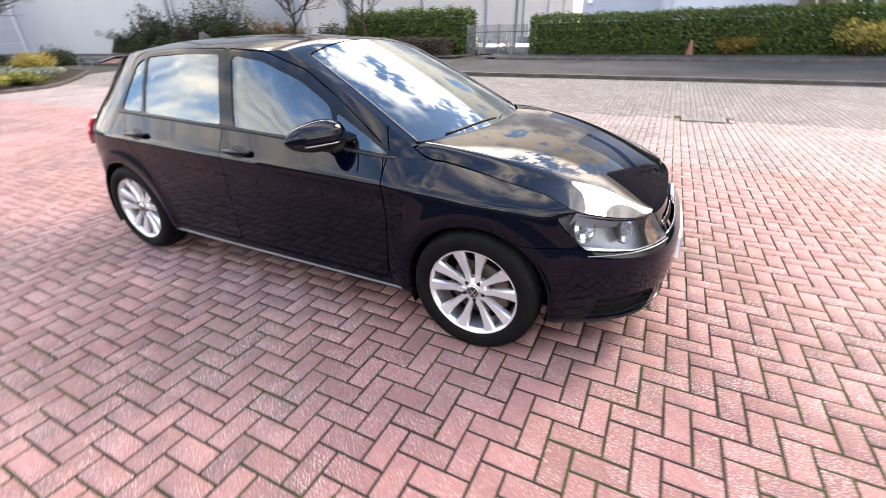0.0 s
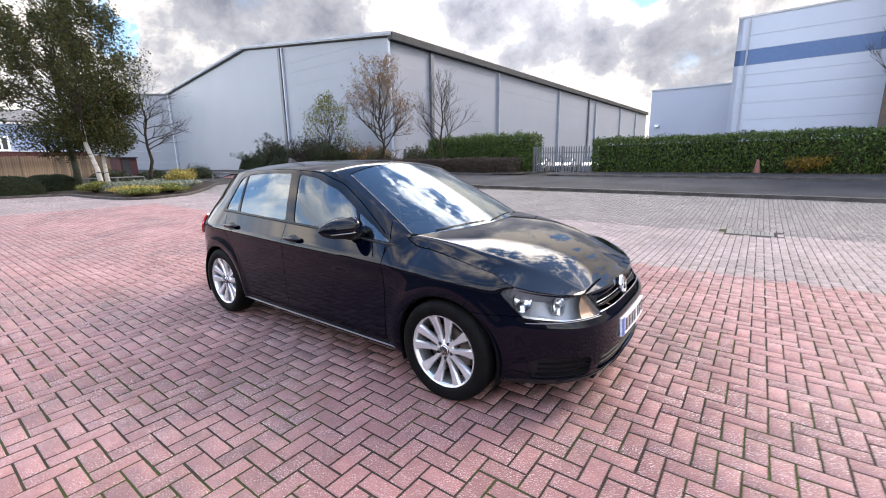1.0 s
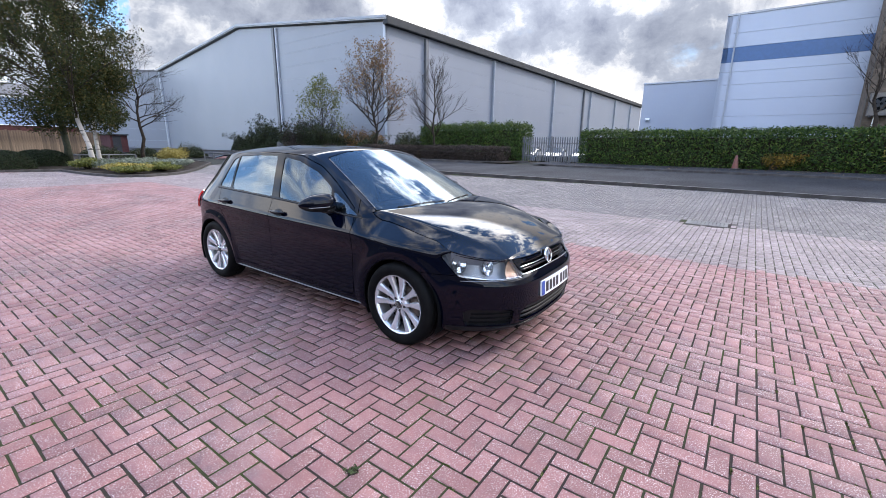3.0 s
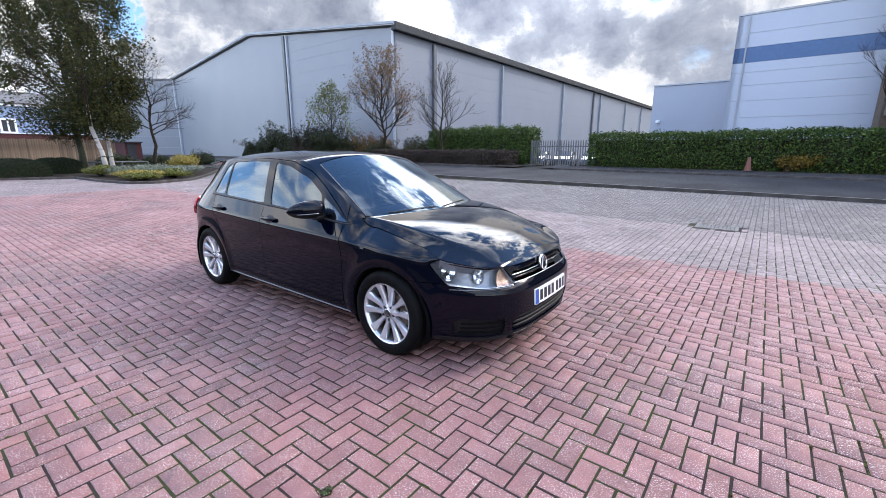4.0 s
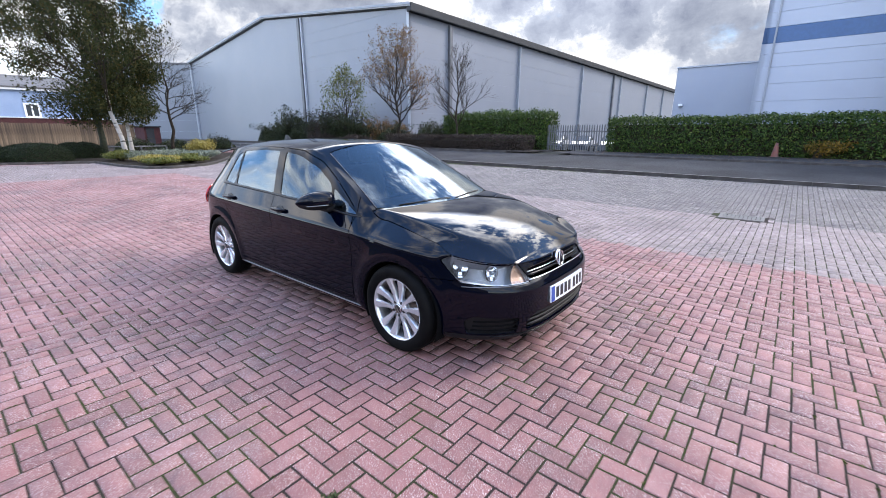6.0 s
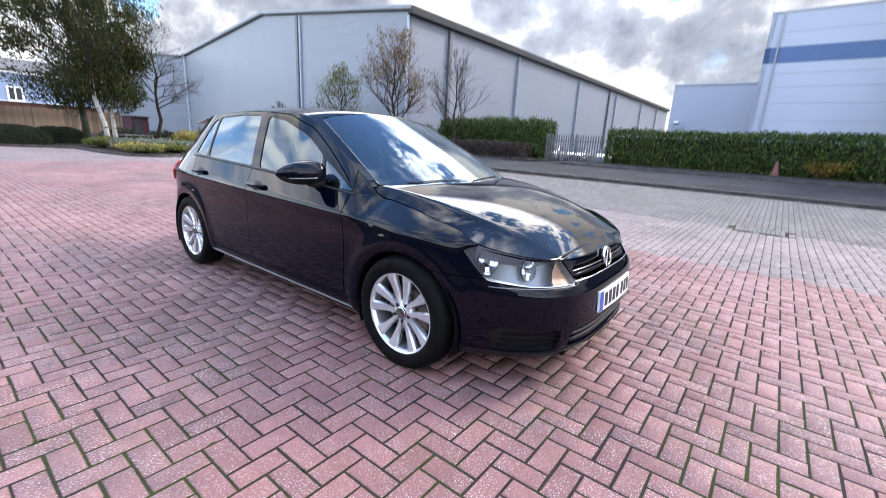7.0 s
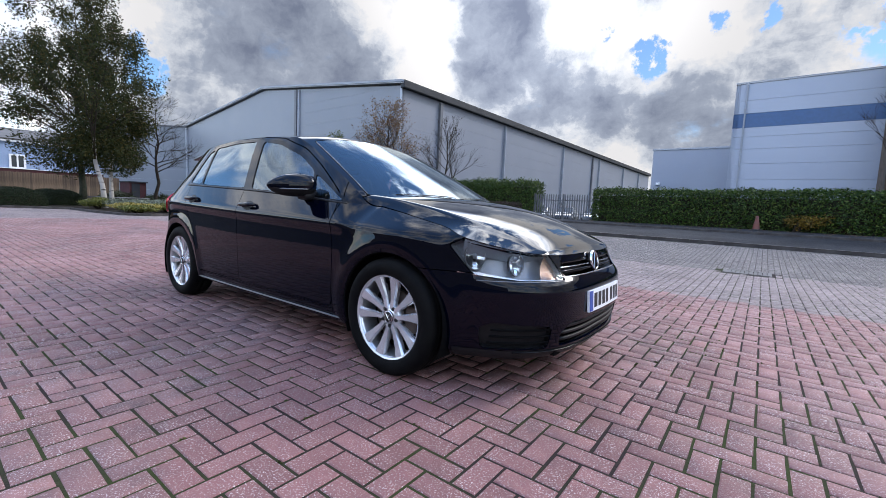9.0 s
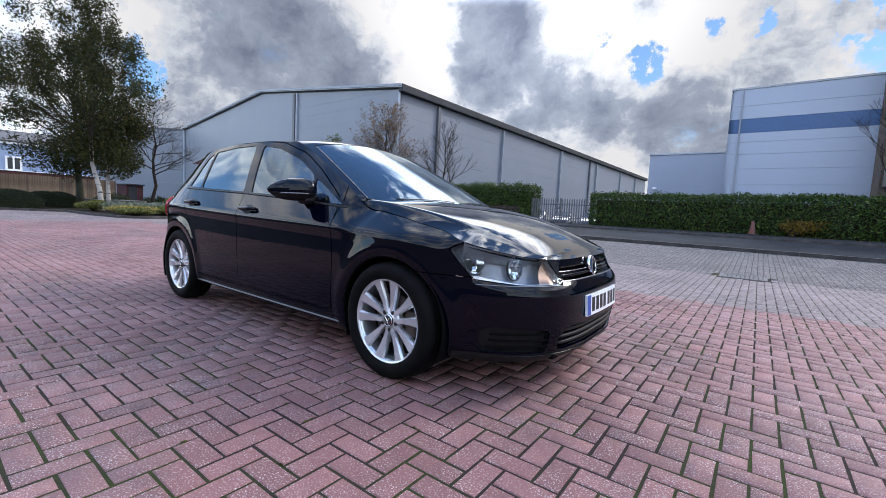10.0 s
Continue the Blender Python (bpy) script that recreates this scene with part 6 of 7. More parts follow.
# wipers, aerial, rear spoiler
for y0, y1 in ((-0.52, 0.02), (0.06, 0.55)):
    pts = []
    for t in np.linspace(0, 1, 9):
        y = y0 + (y1 - y0) * t
        x = -0.222 - 0.155 * (abs(y) / 0.70) ** 2.2 - 0.022 * math.sin(t * 2.6)
        pts.append((x, y, float(pane_z(x, y)) + 0.006))
    arm = piece("wiper", *tube_geo(pts, [0.0034] * 9, 6), satin_black, car, "black wiper arm and blade", smooth=True)
    piece("wiper_blade", *tube_geo([(x - 0.012, y + 0.02, z - 0.004) for x, y, z in pts[1:]], [0.0030] * 8, 6), satin_black, arm, smooth=True)
V = [(-2.55, 0, 1.415), (-2.60, -0.02, 1.412), (-2.60, 0.02, 1.412), (-2.67, -0.022, 1.405), (-2.67, 0.022, 1.405), (-2.645, -0.006, 1.462), (-2.645, 0.006, 1.462), (-2.675, -0.005, 1.462), (-2.675, 0.005, 1.462)]
piece("roof_aerial", V, [(0, 1, 5), (0, 5, 6), (0, 6, 2), (1, 3, 7, 5), (2, 6, 8, 4), (5, 7, 8, 6), (3, 4, 8, 7), (0, 2, 4, 3, 1)], satin_black, car, "short black aerial", smooth=False)
bm = bmesh.new()
box_bm(bm, -3.245, -3.02, -0.52, 0.52, 1.325, 1.345, 0.008)
for v in bm.verts:
    v.co.z += (v.co.x + 3.02) * 0.16 - 0.05 * (v.co.y / 0.5) ** 2 + 0.022
    v.co.x += 0.07 * (abs(v.co.y) / 0.52) ** 3
part("rear_spoiler", bm, paint, car, "black roof spoiler")


# inside: seats, wheel, dash
def seat(x, y, s=1.0):
    root = empty("seat"); root.parent = car; root.location = (x, y, 0.30)
    bm = bmesh.new(); box_bm(bm, -0.25, 0.25, -0.25, 0.25, 0.12, 0.30, 0.06); part("seat_base", bm, seat_cloth, root, smooth=True)
    bm = bmesh.new(); box_bm(bm, -0.07, 0.07, -0.24, 0.24, 0.0, 0.62, 0.06, pose(-0.25, 0, 0.26, 0, -18, 0)); part("seat_back", bm, seat_cloth, root, smooth=True)
    bm = bmesh.new(); box_bm(bm, -0.05, 0.05, -0.13, 0.13, 0.0, 0.17, 0.045, pose(-0.455, 0, 0.88, 0, -12, 0)); part("headrest", bm, seat_cloth, root, smooth=True)


for x, y in ((-1.35, -0.37), (-1.35, 0.37), (-2.25, -0.38), (-2.25, 0.38)):
    seat(x, y)
bm = bmesh.new()
box_bm(bm, -0.86, -0.42, -0.68, 0.68, 0.62, 0.93, 0.07)
part("dashboard", bm, satin_black, car, "dark dashboard", smooth=True)
V, F = [], []
for i in range(28):
    a = 2 * math.pi * i / 28
    c = Vector((0, 0.175 * math.cos(a), 0.175 * math.sin(a)))
    for k in range(8):
        b = 2 * math.pi * k / 8
        V.append(c + c.normalized() * 0.014 * math.cos(b) + Vector((0.014 * math.sin(b), 0, 0)))
F = [(i * 8 + k, ((i + 1) % 28) * 8 + k, ((i + 1) % 28) * 8 + (k + 1) % 8, i * 8 + (k + 1) % 8) for i in range(28) for k in range(8)]
o = piece("steering_wheel", V, F, satin_black, car, smooth=True)
o.location = (-0.98, -0.37, 0.88); o.rotation_euler = (0, radians(-25), 0)
bm = bmesh.new(); box_bm(bm, -0.02, 0.02, -0.165, 0.165, -0.03, 0.03, 0.015)
part("wheel_spokes", bm, satin_black, o)
bm = bmesh.new(); box_bm(bm, -0.02, 0.02, -0.12, 0.12, -0.035, 0.035, 0.015)
o = part("rear_view_mirror", bm, satin_black, car, smooth=True)
o.location = (-0.95, 0, 1.27)


# ---- planting ----
hedge("laurel_hedge", -7.55, 26.0, 1.5, 1.85, 0.0, laurel_leaf, 90000, 0.06, ROAD @ pose(0, 9.35, ground_z(24.6)), "clipped dark green laurel hedge along the footway")
hedge("laurel_hedge", -20.3, -11.55, 1.5, 2.35, 0.0, laurel_leaf, 32000, 0.065, ROAD @ pose(0, 9.7, ground_z(24.9)), "taller uneven green laurel hedge beside the gate", rough=0.22)
hedge("low_hedge", -24.6, -11.9, 1.5, 0.95, 0.0, twig_leaf, 26000, 0.05, ROAD @ pose(0, 7.5, ground_z(23)), "low dark brownish clipped hedge by the road", rough=0.08)
shrub("yellow_shrub", uv(1.5, 9.2), 1.15, 0.28, 0.75, ochre_leaf, 900, 0.06, "patch of yellowing leaves at the foot of the hedge", lumps=6)
shrub("yellow_shrub", uv(6.3, 9.1), 1.3, 0.6, 1.3, yellow_leaf, 1600, 0.06, "loose yellow-green shrub in front of the brick building", lumps=9)

ivy_bark = mat("ivy_bark", (0.010, 0.016, 0.006), 0.9, second=(0.024, 0.026, 0.014), scale=9, bump=1.0, bump_scale=20)
# the island: birches, bare tree, shrubs, clipped mounds
tree("birch_tree", (-27.3, 7.0, 0.05), 10.6, 0.12, "birch with white trunk and thin olive autumn leaves", levels=4, limbs=20, first=0.25, limb_len=0.33, spread=0.6, leaf=birch_leaf, leaf_n=15500, leaf_size=0.073, cloud=0.13, up=0.05, trunk_mat=white_bark, lean=(0.2, -0.9), droop=0.4,
     lobes=((0, 0.4, 3.0, 1.3, 1.5, 1.2, 3200), (0.2, -0.9, 3.3, 1.2, 1.3, 1.2, 2800), (0, 1.0, 5.2, 1.4, 1.6, 1.3, 2600)))
tree("birch_tree", (-29.0, 7.75, 0.05), 10.8, 0.11, "birch with white trunk and thin olive autumn leaves", levels=4, limbs=18, first=0.25, limb_len=0.21, spread=0.6, leaf=birch_leaf, leaf_n=11500, leaf_size=0.073, cloud=0.13, up=0.05, trunk_mat=white_bark, lean=(-0.2, 0.2), droop=0.4,
     lobes=((0, 0.5, 2.9, 1.2, 1.2, 1.1, 2600), (0, 0.6, 4.6, 1.5, 1.5, 1.4, 2400)))
tree("ivy_tree", (-33.0, 7.3, 0.05), 9.6, 0.2, "tree with a dark ivy-covered trunk behind the birches", levels=4, limbs=18, first=0.3, limb_len=0.39, spread=0.6, leaf=birch_leaf, leaf_n=17500, leaf_size=0.074, cloud=0.16, up=0.05, lean=(0, 0.0), droop=0.3, trunk_mat=ivy_bark,
     lobes=((0, -1.2, 3.1, 1.5, 2.0, 1.1, 3200), (0, -0.2, 2.5, 1.5, 1.5, 0.8, 2200), (0, -2.6, 8.0, 1.8, 1.9, 1.5, 2800), (0, -3.6, 7.0, 1.5, 1.5, 1.0, 1700), (0, 0.2, 4.4, 1.6, 1.8, 1.1, 1800), (0, -2.2, 5.2, 1.3, 1.5, 0.8, 1300)))
tree("small_tree", (-30.2, 10.4, 0.05), 7.0, 0.12, "bare leafless young tree on the planted island", levels=5, limbs=20, first=0.34, limb_len=0.36, spread=0.6, up=0.04, rise=0.1, kids=(3, 4))
shrub("yellow_shrub", (-27.0, 10.6, 0.05), 1.1, 0.9, 0.95, yellow_leaf, 4000, 0.05, "rounded yellow-green shrub on the island", lumps=12)
for x, y, rx, h, mt, lb in ((-24.6, 7.4, 1.5, 0.5, silver_leaf, "low silvery ground-cover shrub on the island"), (-22.6, 7.0, 1.5, 0.35, yellow_leaf, "low yellow variegated ground cover on the island"),
                            (-23.4, 8.6, 1.2, 0.45, silver_leaf, "low silvery ground-cover shrub on the island"), (-25.9, 6.4, 1.1, 0.5, olive_leaf, "low olive ground-cover shrub on the island"), (-21.4, 6.7, 1.0, 0.3, olive_leaf, "low olive ground-cover shrub on the island"),
                            (-24.2, 9.7, 1.2, 0.45, silver_leaf, "low silvery ground-cover shrub on the island"), (-22.2, 8.3, 1.2, 0.4, olive_leaf, "low olive ground-cover shrub on the island"), (-26.0, 8.6, 1.2, 0.5, silver_leaf, "low silvery ground-cover shrub on the island")):
    shrub("ground_cover", (x, y, 0.05), rx, rx * 0.7, h, mt, 2600, 0.05, lb, lumps=14)
for x, y, rx, ry, h in ((-28.4, 3.5, 1.2, 1.55, 0.86), (-28.9, 0.9, 1.3, 1.7, 1.0), (-29.3, -2.2, 1.5, 1.8, 1.05), (-30.6, 5.6, 1.2, 1.2, 0.85), (-29.6, -5.4, 1.5, 1.8, 1.1)):
    mound("clipped_mound", (x, y, 0.05), rx, ry, h, box_leaf, 15000, 0.04, "dark green clipped rounded hedge mound")
for x, y, r, h in ((-40, 11, 1.5, 1.1), (-38, 13.2, 1.3, 1.0), (-37.0, 16.2, 1.3, 1.3)):
    twiggy_bush("dark_shrub", (x, y, 0.1), r, r, h * 1.3, bush_leaf, 5000, 0.06, "dark low shrub behind the island", low=0.85)

# the far bed: bushes and thin trees in front of the warehouse
EVERGREEN, TWIGGY = "dense dark roadside bush with bare twigs above", "brownish loosely twiggy roadside bush"
for u, v, r, h, mt, n, low, lb in ((-46.0, 9.3, 3.0, 3.0, bush_leaf, 11000, 0.75, EVERGREEN), (-41.5, 9.5, 3.2, 4.3, bush_leaf, 15000, 0.6, EVERGREEN), (-37.2, 9.8, 2.4, 3.2, bush_leaf, 9000, 0.7, EVERGREEN), (-36.2, 9.4, 2.2, 4.6, twig_leaf, 5000, 0.7, TWIGGY),
                                   (-34.0, 9.4, 2.0, 5.2, bush_leaf, 8000, 0.75, TWIGGY), (-32.2, 9.3, 2.4, 3.6, bush_leaf, 13000, 0.72, EVERGREEN), (-29.6, 9.6, 2.2, 2.9, bush_leaf, 11000, 0.75, EVERGREEN), (-27.0, 9.8, 2.0, 3.2, rust_leaf, 4200, 0.6, "loose rust-brown autumn bush"), (-25.6, 9.4, 1.8, 2.4, bush_leaf, 8000, 0.8, EVERGREEN),
                                   (-21.9, 10.2, 1.8, 2.5, bush_leaf, 7000, 0.75, EVERGREEN), (-34.0, 7.9, 2.6, 1.5, twig_leaf, 7000, 0.8, TWIGGY), (-29.0, 7.9, 2.6, 1.4, twig_leaf, 7000, 0.8, TWIGGY), (-38.5, 8.0, 2.6, 1.6, bush_leaf, 7000, 0.8, EVERGREEN)):
    twiggy_bush("dark_bush", uv(u, v), r, 1.3, h, mt, n, 0.075, lb, low=low)
tree("small_tree", uv(-32.6, 9.7), 6.2, 0.09, "thin autumn tree with yellow-green leaves", levels=4, limbs=18, first=0.15, limb_len=0.40, leaf=olive_leaf, leaf_n=3600, leaf_size=0.085, cloud=0.24, spread=0.55, kids=(3, 4))
tree("small_tree", uv(-24.7, 9.0), 8.4, 0.15, "nearly bare tree with a few rust-brown leaves", levels=5, limbs=30, first=0.24, limb_len=0.33, leaf=rust_leaf, leaf_n=4200, leaf_size=0.075, cloud=0.14, spread=0.5, up=0.10, rise=0.4, kids=(3, 4))
tree("small_tree", uv(-18.1, 8.6), 6.3, 0.10, "bare upright young tree beside the hedge", levels=5, limbs=18, first=0.25, limb_len=0.37, spread=0.45, up=0.2, kids=(3, 4))
tree("small_tree", uv(4.75, 11.3), 6.8, 0.10, "bare leafless tree in front of the brick building", levels=5, limbs=14, first=0.4, limb_len=0.27, spread=0.5, up=0.2)


# ---- fences and gate ----
def pale_geo(w, h, d=0.02):
    """A palisade pale with a pointed, split top."""
    V = [(-w / 2, -d, 0), (w / 2, -d, 0), (w / 2, -d, h - 0.09), (w * 0.22, -d, h), (0, -d, h - 0.05), (-w * 0.22, -d, h), (-w / 2, -d, h - 0.09)]
    V += [(x, 0, z) for x, y, z in V]
    F = [(6, 5, 4, 3, 2, 1, 0), (7, 8, 9, 10, 11, 12, 13)] + [(i, (i + 1) % 7, 7 + (i + 1) % 7, 7 + i) for i in range(7)]
    return V, F


def palisade(name, u0, u1, v, h, step, label, category, gate=False):
    root = empty(name, ROAD @ pose(0, v, ground_z(uv((u0 + u1) / 2, v).y)))
    tagged(root, label, category)
    me = mesh_of("pale", *pale_geo(0.068, h), steel)
    n = int((u1 - u0) / step)
    for k in range(n + 1):
        o = new("pale", me); o.parent = root
        o.location = (u0 + k * step, 0, 0.06)
    for z in (0.35, h - 0.35):
        box("rail", u0 - 0.05, u1 + 0.05, 0.004, 0.05, z, z + 0.05, steel, root)
    for u in ((u0 - 0.12, (u0 + u1) / 2, u1 + 0.12) if gate else np.arange(u0, u1, 2.75)):
        box("post", u - 0.05, u + 0.05, 0.055, 0.16, 0.0, h + 0.08, steel, root, 0.008)
    if gate:
        box("bolt_box", (u0 + u1) / 2 - 0.18, (u0 + u1) / 2 + 0.12, -0.04, -0.023, 0.9, 1.05, steel, root)
    return root


palisade("palisade_gate", -11.35, -7.75, 9.8, 1.5, 0.152, "grey galvanised steel palisade double gate, closed", "gate", True)
palisade("palisade_fence", -24.5, -11.7, 11.4, 1.75, 0.16, "grey steel palisade fence behind the bushes", "fence")
palisade("palisade_fence", -55.0, -34.0, 12.0, 1.9, 0.18, "grey steel palisade fence in front of the warehouse", "fence")


def board_fence():
    root = empty("board_fence", pose(-46, -14, 0.35))
    tagged(root, "weathered brown close-boarded timber fence", "fence")
    bm = bmesh.new(); box_bm(bm, -0.012, 0.012, 0, 0.145, 0, 1.8)
    me = bpy.data.meshes.new("board"); bm.to_mesh(me); bm.free(); me.materials.append(wood_fence)
    for k in range(178):
        o = new("board", me); o.parent = root
        o.location = (random.uniform(-0.008, 0.008), k * 0.15, random.uniform(-0.02, 0.02))
    for k in range(11):
        box("post", -0.14, -0.03, k * 2.6, k * 2.6 + 0.1, -0.4, 1.85, wood_fence, root)
    box("rail", -0.03, -0.012, 0, 26.7, 0.4, 0.48, wood_fence, root)
    box("rail", -0.03, -0.012, 0, 26.7, 1.4, 1.48, wood_fence, root)


board_fence()


def far_house():
    root = empty("far_building", pose(-64, -4, 0.3))
    tagged(root, "pale blue clad building with white-edged low roof beyond the fence", "building", kind="structure")
    box("wall", -0.3, 0, -14, 20, 2.65, 5.5, pale_blue, root)
    box("brick_base", -0.3, 0.05, -14, 20, 0, 2.644, red_dark, root)
    box("fascia", -0.4, 0.25, -14.2, 20.2, 5.5, 5.68, white_paint, root)
    V = [(0.3, -14.3, 5.68), (0.3, 20.3, 5.68), (-9, 20.3, 7.6), (-9, -14.3, 7.6), (0.3, -14.3, 5.85), (0.3, 20.3, 5.85), (-9, 20.3, 7.8), (-9, -14.3, 7.8)]
    piece("roof", V, [(3, 2, 1, 0), (4, 5, 6, 7), (0, 1, 5, 4), (1, 2, 6, 5), (2, 3, 7, 6), (3, 0, 4, 7)], dark_roof, root)
    for y in (-2.0, 5.0, 12.0):
        w = box("window", 0.005, 0.03, y, y + 1.15, 2.72, 4.15, dark_glass, root)
        for a, b, c, d in ((-0.08, 1.23, 2.72, 2.84), (-0.08, 1.23, 4.04, 4.2), (-0.08, 0.10, 2.844, 4.036), (0.50, 0.64, 2.844, 4.036), (1.05, 1.23, 2.844, 4.036)):
            box("frame", 0.032, 0.07, y + a, y + b, c, d, white_paint, w)
    box("coping", -0.02, 0.14, -14, 20, 2.65, 2.71, white_paint, root)


far_house()
shed = empty("brick_shed", pose(-52, 16.5, 0.3))
tagged(shed, "low dark red brick outhouse beside the warehouse", "outhouse", kind="structure")
box("wall", -3, 0, -1.3, 0.2, 0, 1.7, red_dark, shed)
box("roof", -3.2, 0.2, -1.4, 0.3, 1.7, 1.82, dark_trim, shed)
box("door", 0.004, 0.06, -1.1, -0.4, 0, 1.6, dark_trim, shed)


# ---- cooling unit on the brick wall ----
def cooling_unit():
    casing = mat("unit_casing", (0.13, 0.118, 0.105), 0.6, second=(0.095, 0.085, 0.075), scale=4)
    root = empty("cooling_unit", pose(5.38, 28.86, 3.0))
    tagged(root, "grey outdoor cooling unit fixed to the brick wall", "cooling unit")
    box("casing", 0, 0.98, -0.36, 0.0, 0.06, 1.1, casing, root, 0.015)
    V, F = lathe([(0.30, -0.375), (0.32, -0.375), (0.32, -0.355)], 32)
    piece("fan_ring", [(x + 0.40, y, z + 0.6) for x, y, z in V], F, dark_trim, root)
    V, F = lathe([(0.001, -0.364), (0.30, -0.364)], 32)
    piece("fan_opening", [(x + 0.40, y, z + 0.6) for x, y, z in V], F, under_black, root)
    for k in range(5):
        bm = bmesh.new(); box_bm(bm, 0.05, 0.27, -0.372, -0.367, -0.07, 0.07)
        bmesh.ops.transform(bm, matrix=Matrix.Translation((0.40, 0, 0.6)) @ Matrix.Rotation(radians(72 * k), 4, "Y"), verts=bm.verts)
        part("fan_blade", bm, dark_trim, root)
    box("bracket", 0.08, 0.14, -0.38, 0.0, 0.0, 0.06, dark_trim, root)
    box("bracket", 0.84, 0.90, -0.38, 0.0, 0.0, 0.06, dark_trim, root)
    piece("supply_pipe", *tube_geo([(0.3, -0.05, 0.06), (0.28, -0.04, -0.6), (0.25, -0.04, -2.6)], [0.02, 0.02, 0.02], 6), white_paint, root)


cooling_unit()


# ---- low knee rails behind the island ----
def knee_rail(y0, y1, x, h):
    root = empty("knee_rail", pose(x, 0, 0.05))
    tagged(root, "low dark metal knee rail beside the planted island", "rail")
    piece("rail", *tube_geo([(0, y0, h), (0, y1, h)], [0.035, 0.035], 8), steel, root, smooth=True)
    for y in np.linspace(y0, y1, 4):
        box("post", -0.04, 0.04, float(y) - 0.04, float(y) + 0.04, -0.05, h - 0.034, steel, root, 0.006)


knee_rail(6.4, 11.0, -33.4, 0.5)
knee_rail(15.6, 17.6, -33.4, 0.55)


# ---- cars parked behind the gate ----
def parked_car(m, colour, label):
    root = empty("parked_car", m)
    tagged(root, label, "car", "cars behind the gate")
    cp = mat("parked_paint", colour, 0.25, coat=1.0, second=tuple(c * 0.9 for c in colour), scale=2)

    def loft(name, stations, material):
        V, F = [], []
        for x, w, z0, z1, e in stations:
            V += [(x, -w, z0), (x, -w, z0 + (z1 - z0) * 0.55), (x, -w * e, z1), (x, w * e, z1), (x, w, z0 + (z1 - z0) * 0.55), (x, w, z0)]
        for i in range(len(stations) - 1):
            F += [(i * 6 + k, i * 6 + (k + 1) % 6, (i + 1) * 6 + (k + 1) % 6, (i + 1) * 6 + k) for k in range(6)]
        F += [(5, 4, 3, 2, 1, 0), tuple(range((len(stations) - 1) * 6, len(stations) * 6))]
        return piece(name, V, F, material, root)

    loft("body", [(2.05, 0.55, 0.25, 0.60, 0.85), (1.95, 0.80, 0.22, 0.72, 0.85), (1.0, 0.86, 0.2, 0.95, 0.86), (0.6, 0.87, 0.2, 1.0, 0.9), (-1.6, 0.87, 0.22, 1.0, 0.9), (-2.0, 0.78, 0.25, 0.9, 0.88), (-2.08, 0.6, 0.3, 0.8, 0.85)], cp)
    loft("window_band", [(0.95, 0.74, 0.96, 0.98, 0.9), (0.25, 0.76, 0.98, 1.38, 0.78), (-1.2, 0.76, 0.98, 1.38, 0.78), (-1.8, 0.72, 0.96, 1.02, 0.85)], dark_glass)
    loft("roof", [(0.22, 0.60, 1.375, 1.40, 0.94), (-0.4, 0.61, 1.385, 1.44, 0.9), (-1.2, 0.60, 1.375, 1.41, 0.94)], cp)
    for x in (1.3, -1.3):
        for y in (-0.78, 0.78):
            V, F = lathe([(0.001, -0.1), (0.2, -0.1), (0.2, -0.105), (0.31, -0.1), (0.315, 0.1), (0.001, 0.1)], 24)
            piece("wheel", [(a + x, b + y, c + 0.315) for a, b, c in V], F, tyre_mat, root)
    for y in (-0.6, 0.6):
        box("headlight", 1.93, 2.0, y - 0.16, y + 0.16, 0.6, 0.7, pipe_mat, root, 0.015)


for x, c, lb in ((-11.0, (0.085, 0.09, 0.10), "silver-grey car parked behind the steel gate"), (-13.5, (0.03, 0.033, 0.04), "dark grey car parked behind the steel gate"), (-16.0, (0.07, 0.074, 0.085), "dull silver car parked behind the steel gate"), (-18.6, (0.02, 0.025, 0.04), "dark blue car parked behind the steel gate")):
    parked_car(pose(x, 37.5, -0.05, 0, 0, -78), c, lb)


# ---- traffic cone, gully ----
orange = mat("faded_orange", (0.13, 0.035, 0.022), 0.7, second=(0.09, 0.035, 0.028), scale=6)
rubber = mat("black_rubber", (0.02, 0.02, 0.02), 0.7, second=(0.035, 0.034, 0.033), scale=6, bump=0.2)


def traffic_cone(p):
    root = empty("traffic_cone", pose(*p, 0, 0, 12))
    tagged(root, "faded orange traffic cone at the foot of the hedge", "cone")
    V, F = [], []
    prof = [(0.15, 0.04), (0.145, 0.06), (0.05, 0.62), (0.035, 0.64), (0.02, 0.64)]
    for r, z in prof:
        V += [(r * math.cos(a), r * math.sin(a), z) for a in np.linspace(0, 2 * math.pi, 17)[:-1]]
    for i in range(len(prof) - 1):
        F += [(i * 16 + k, i * 16 + (k + 1) % 16, (i + 1) * 16 + (k + 1) % 16, (i + 1) * 16 + k) for k in range(16)]
    piece("cone", V, F, orange, root, smooth=True)
    box("base", -0.19, 0.19, -0.19, 0.19, 0.0, 0.04, rubber, root, 0.012)


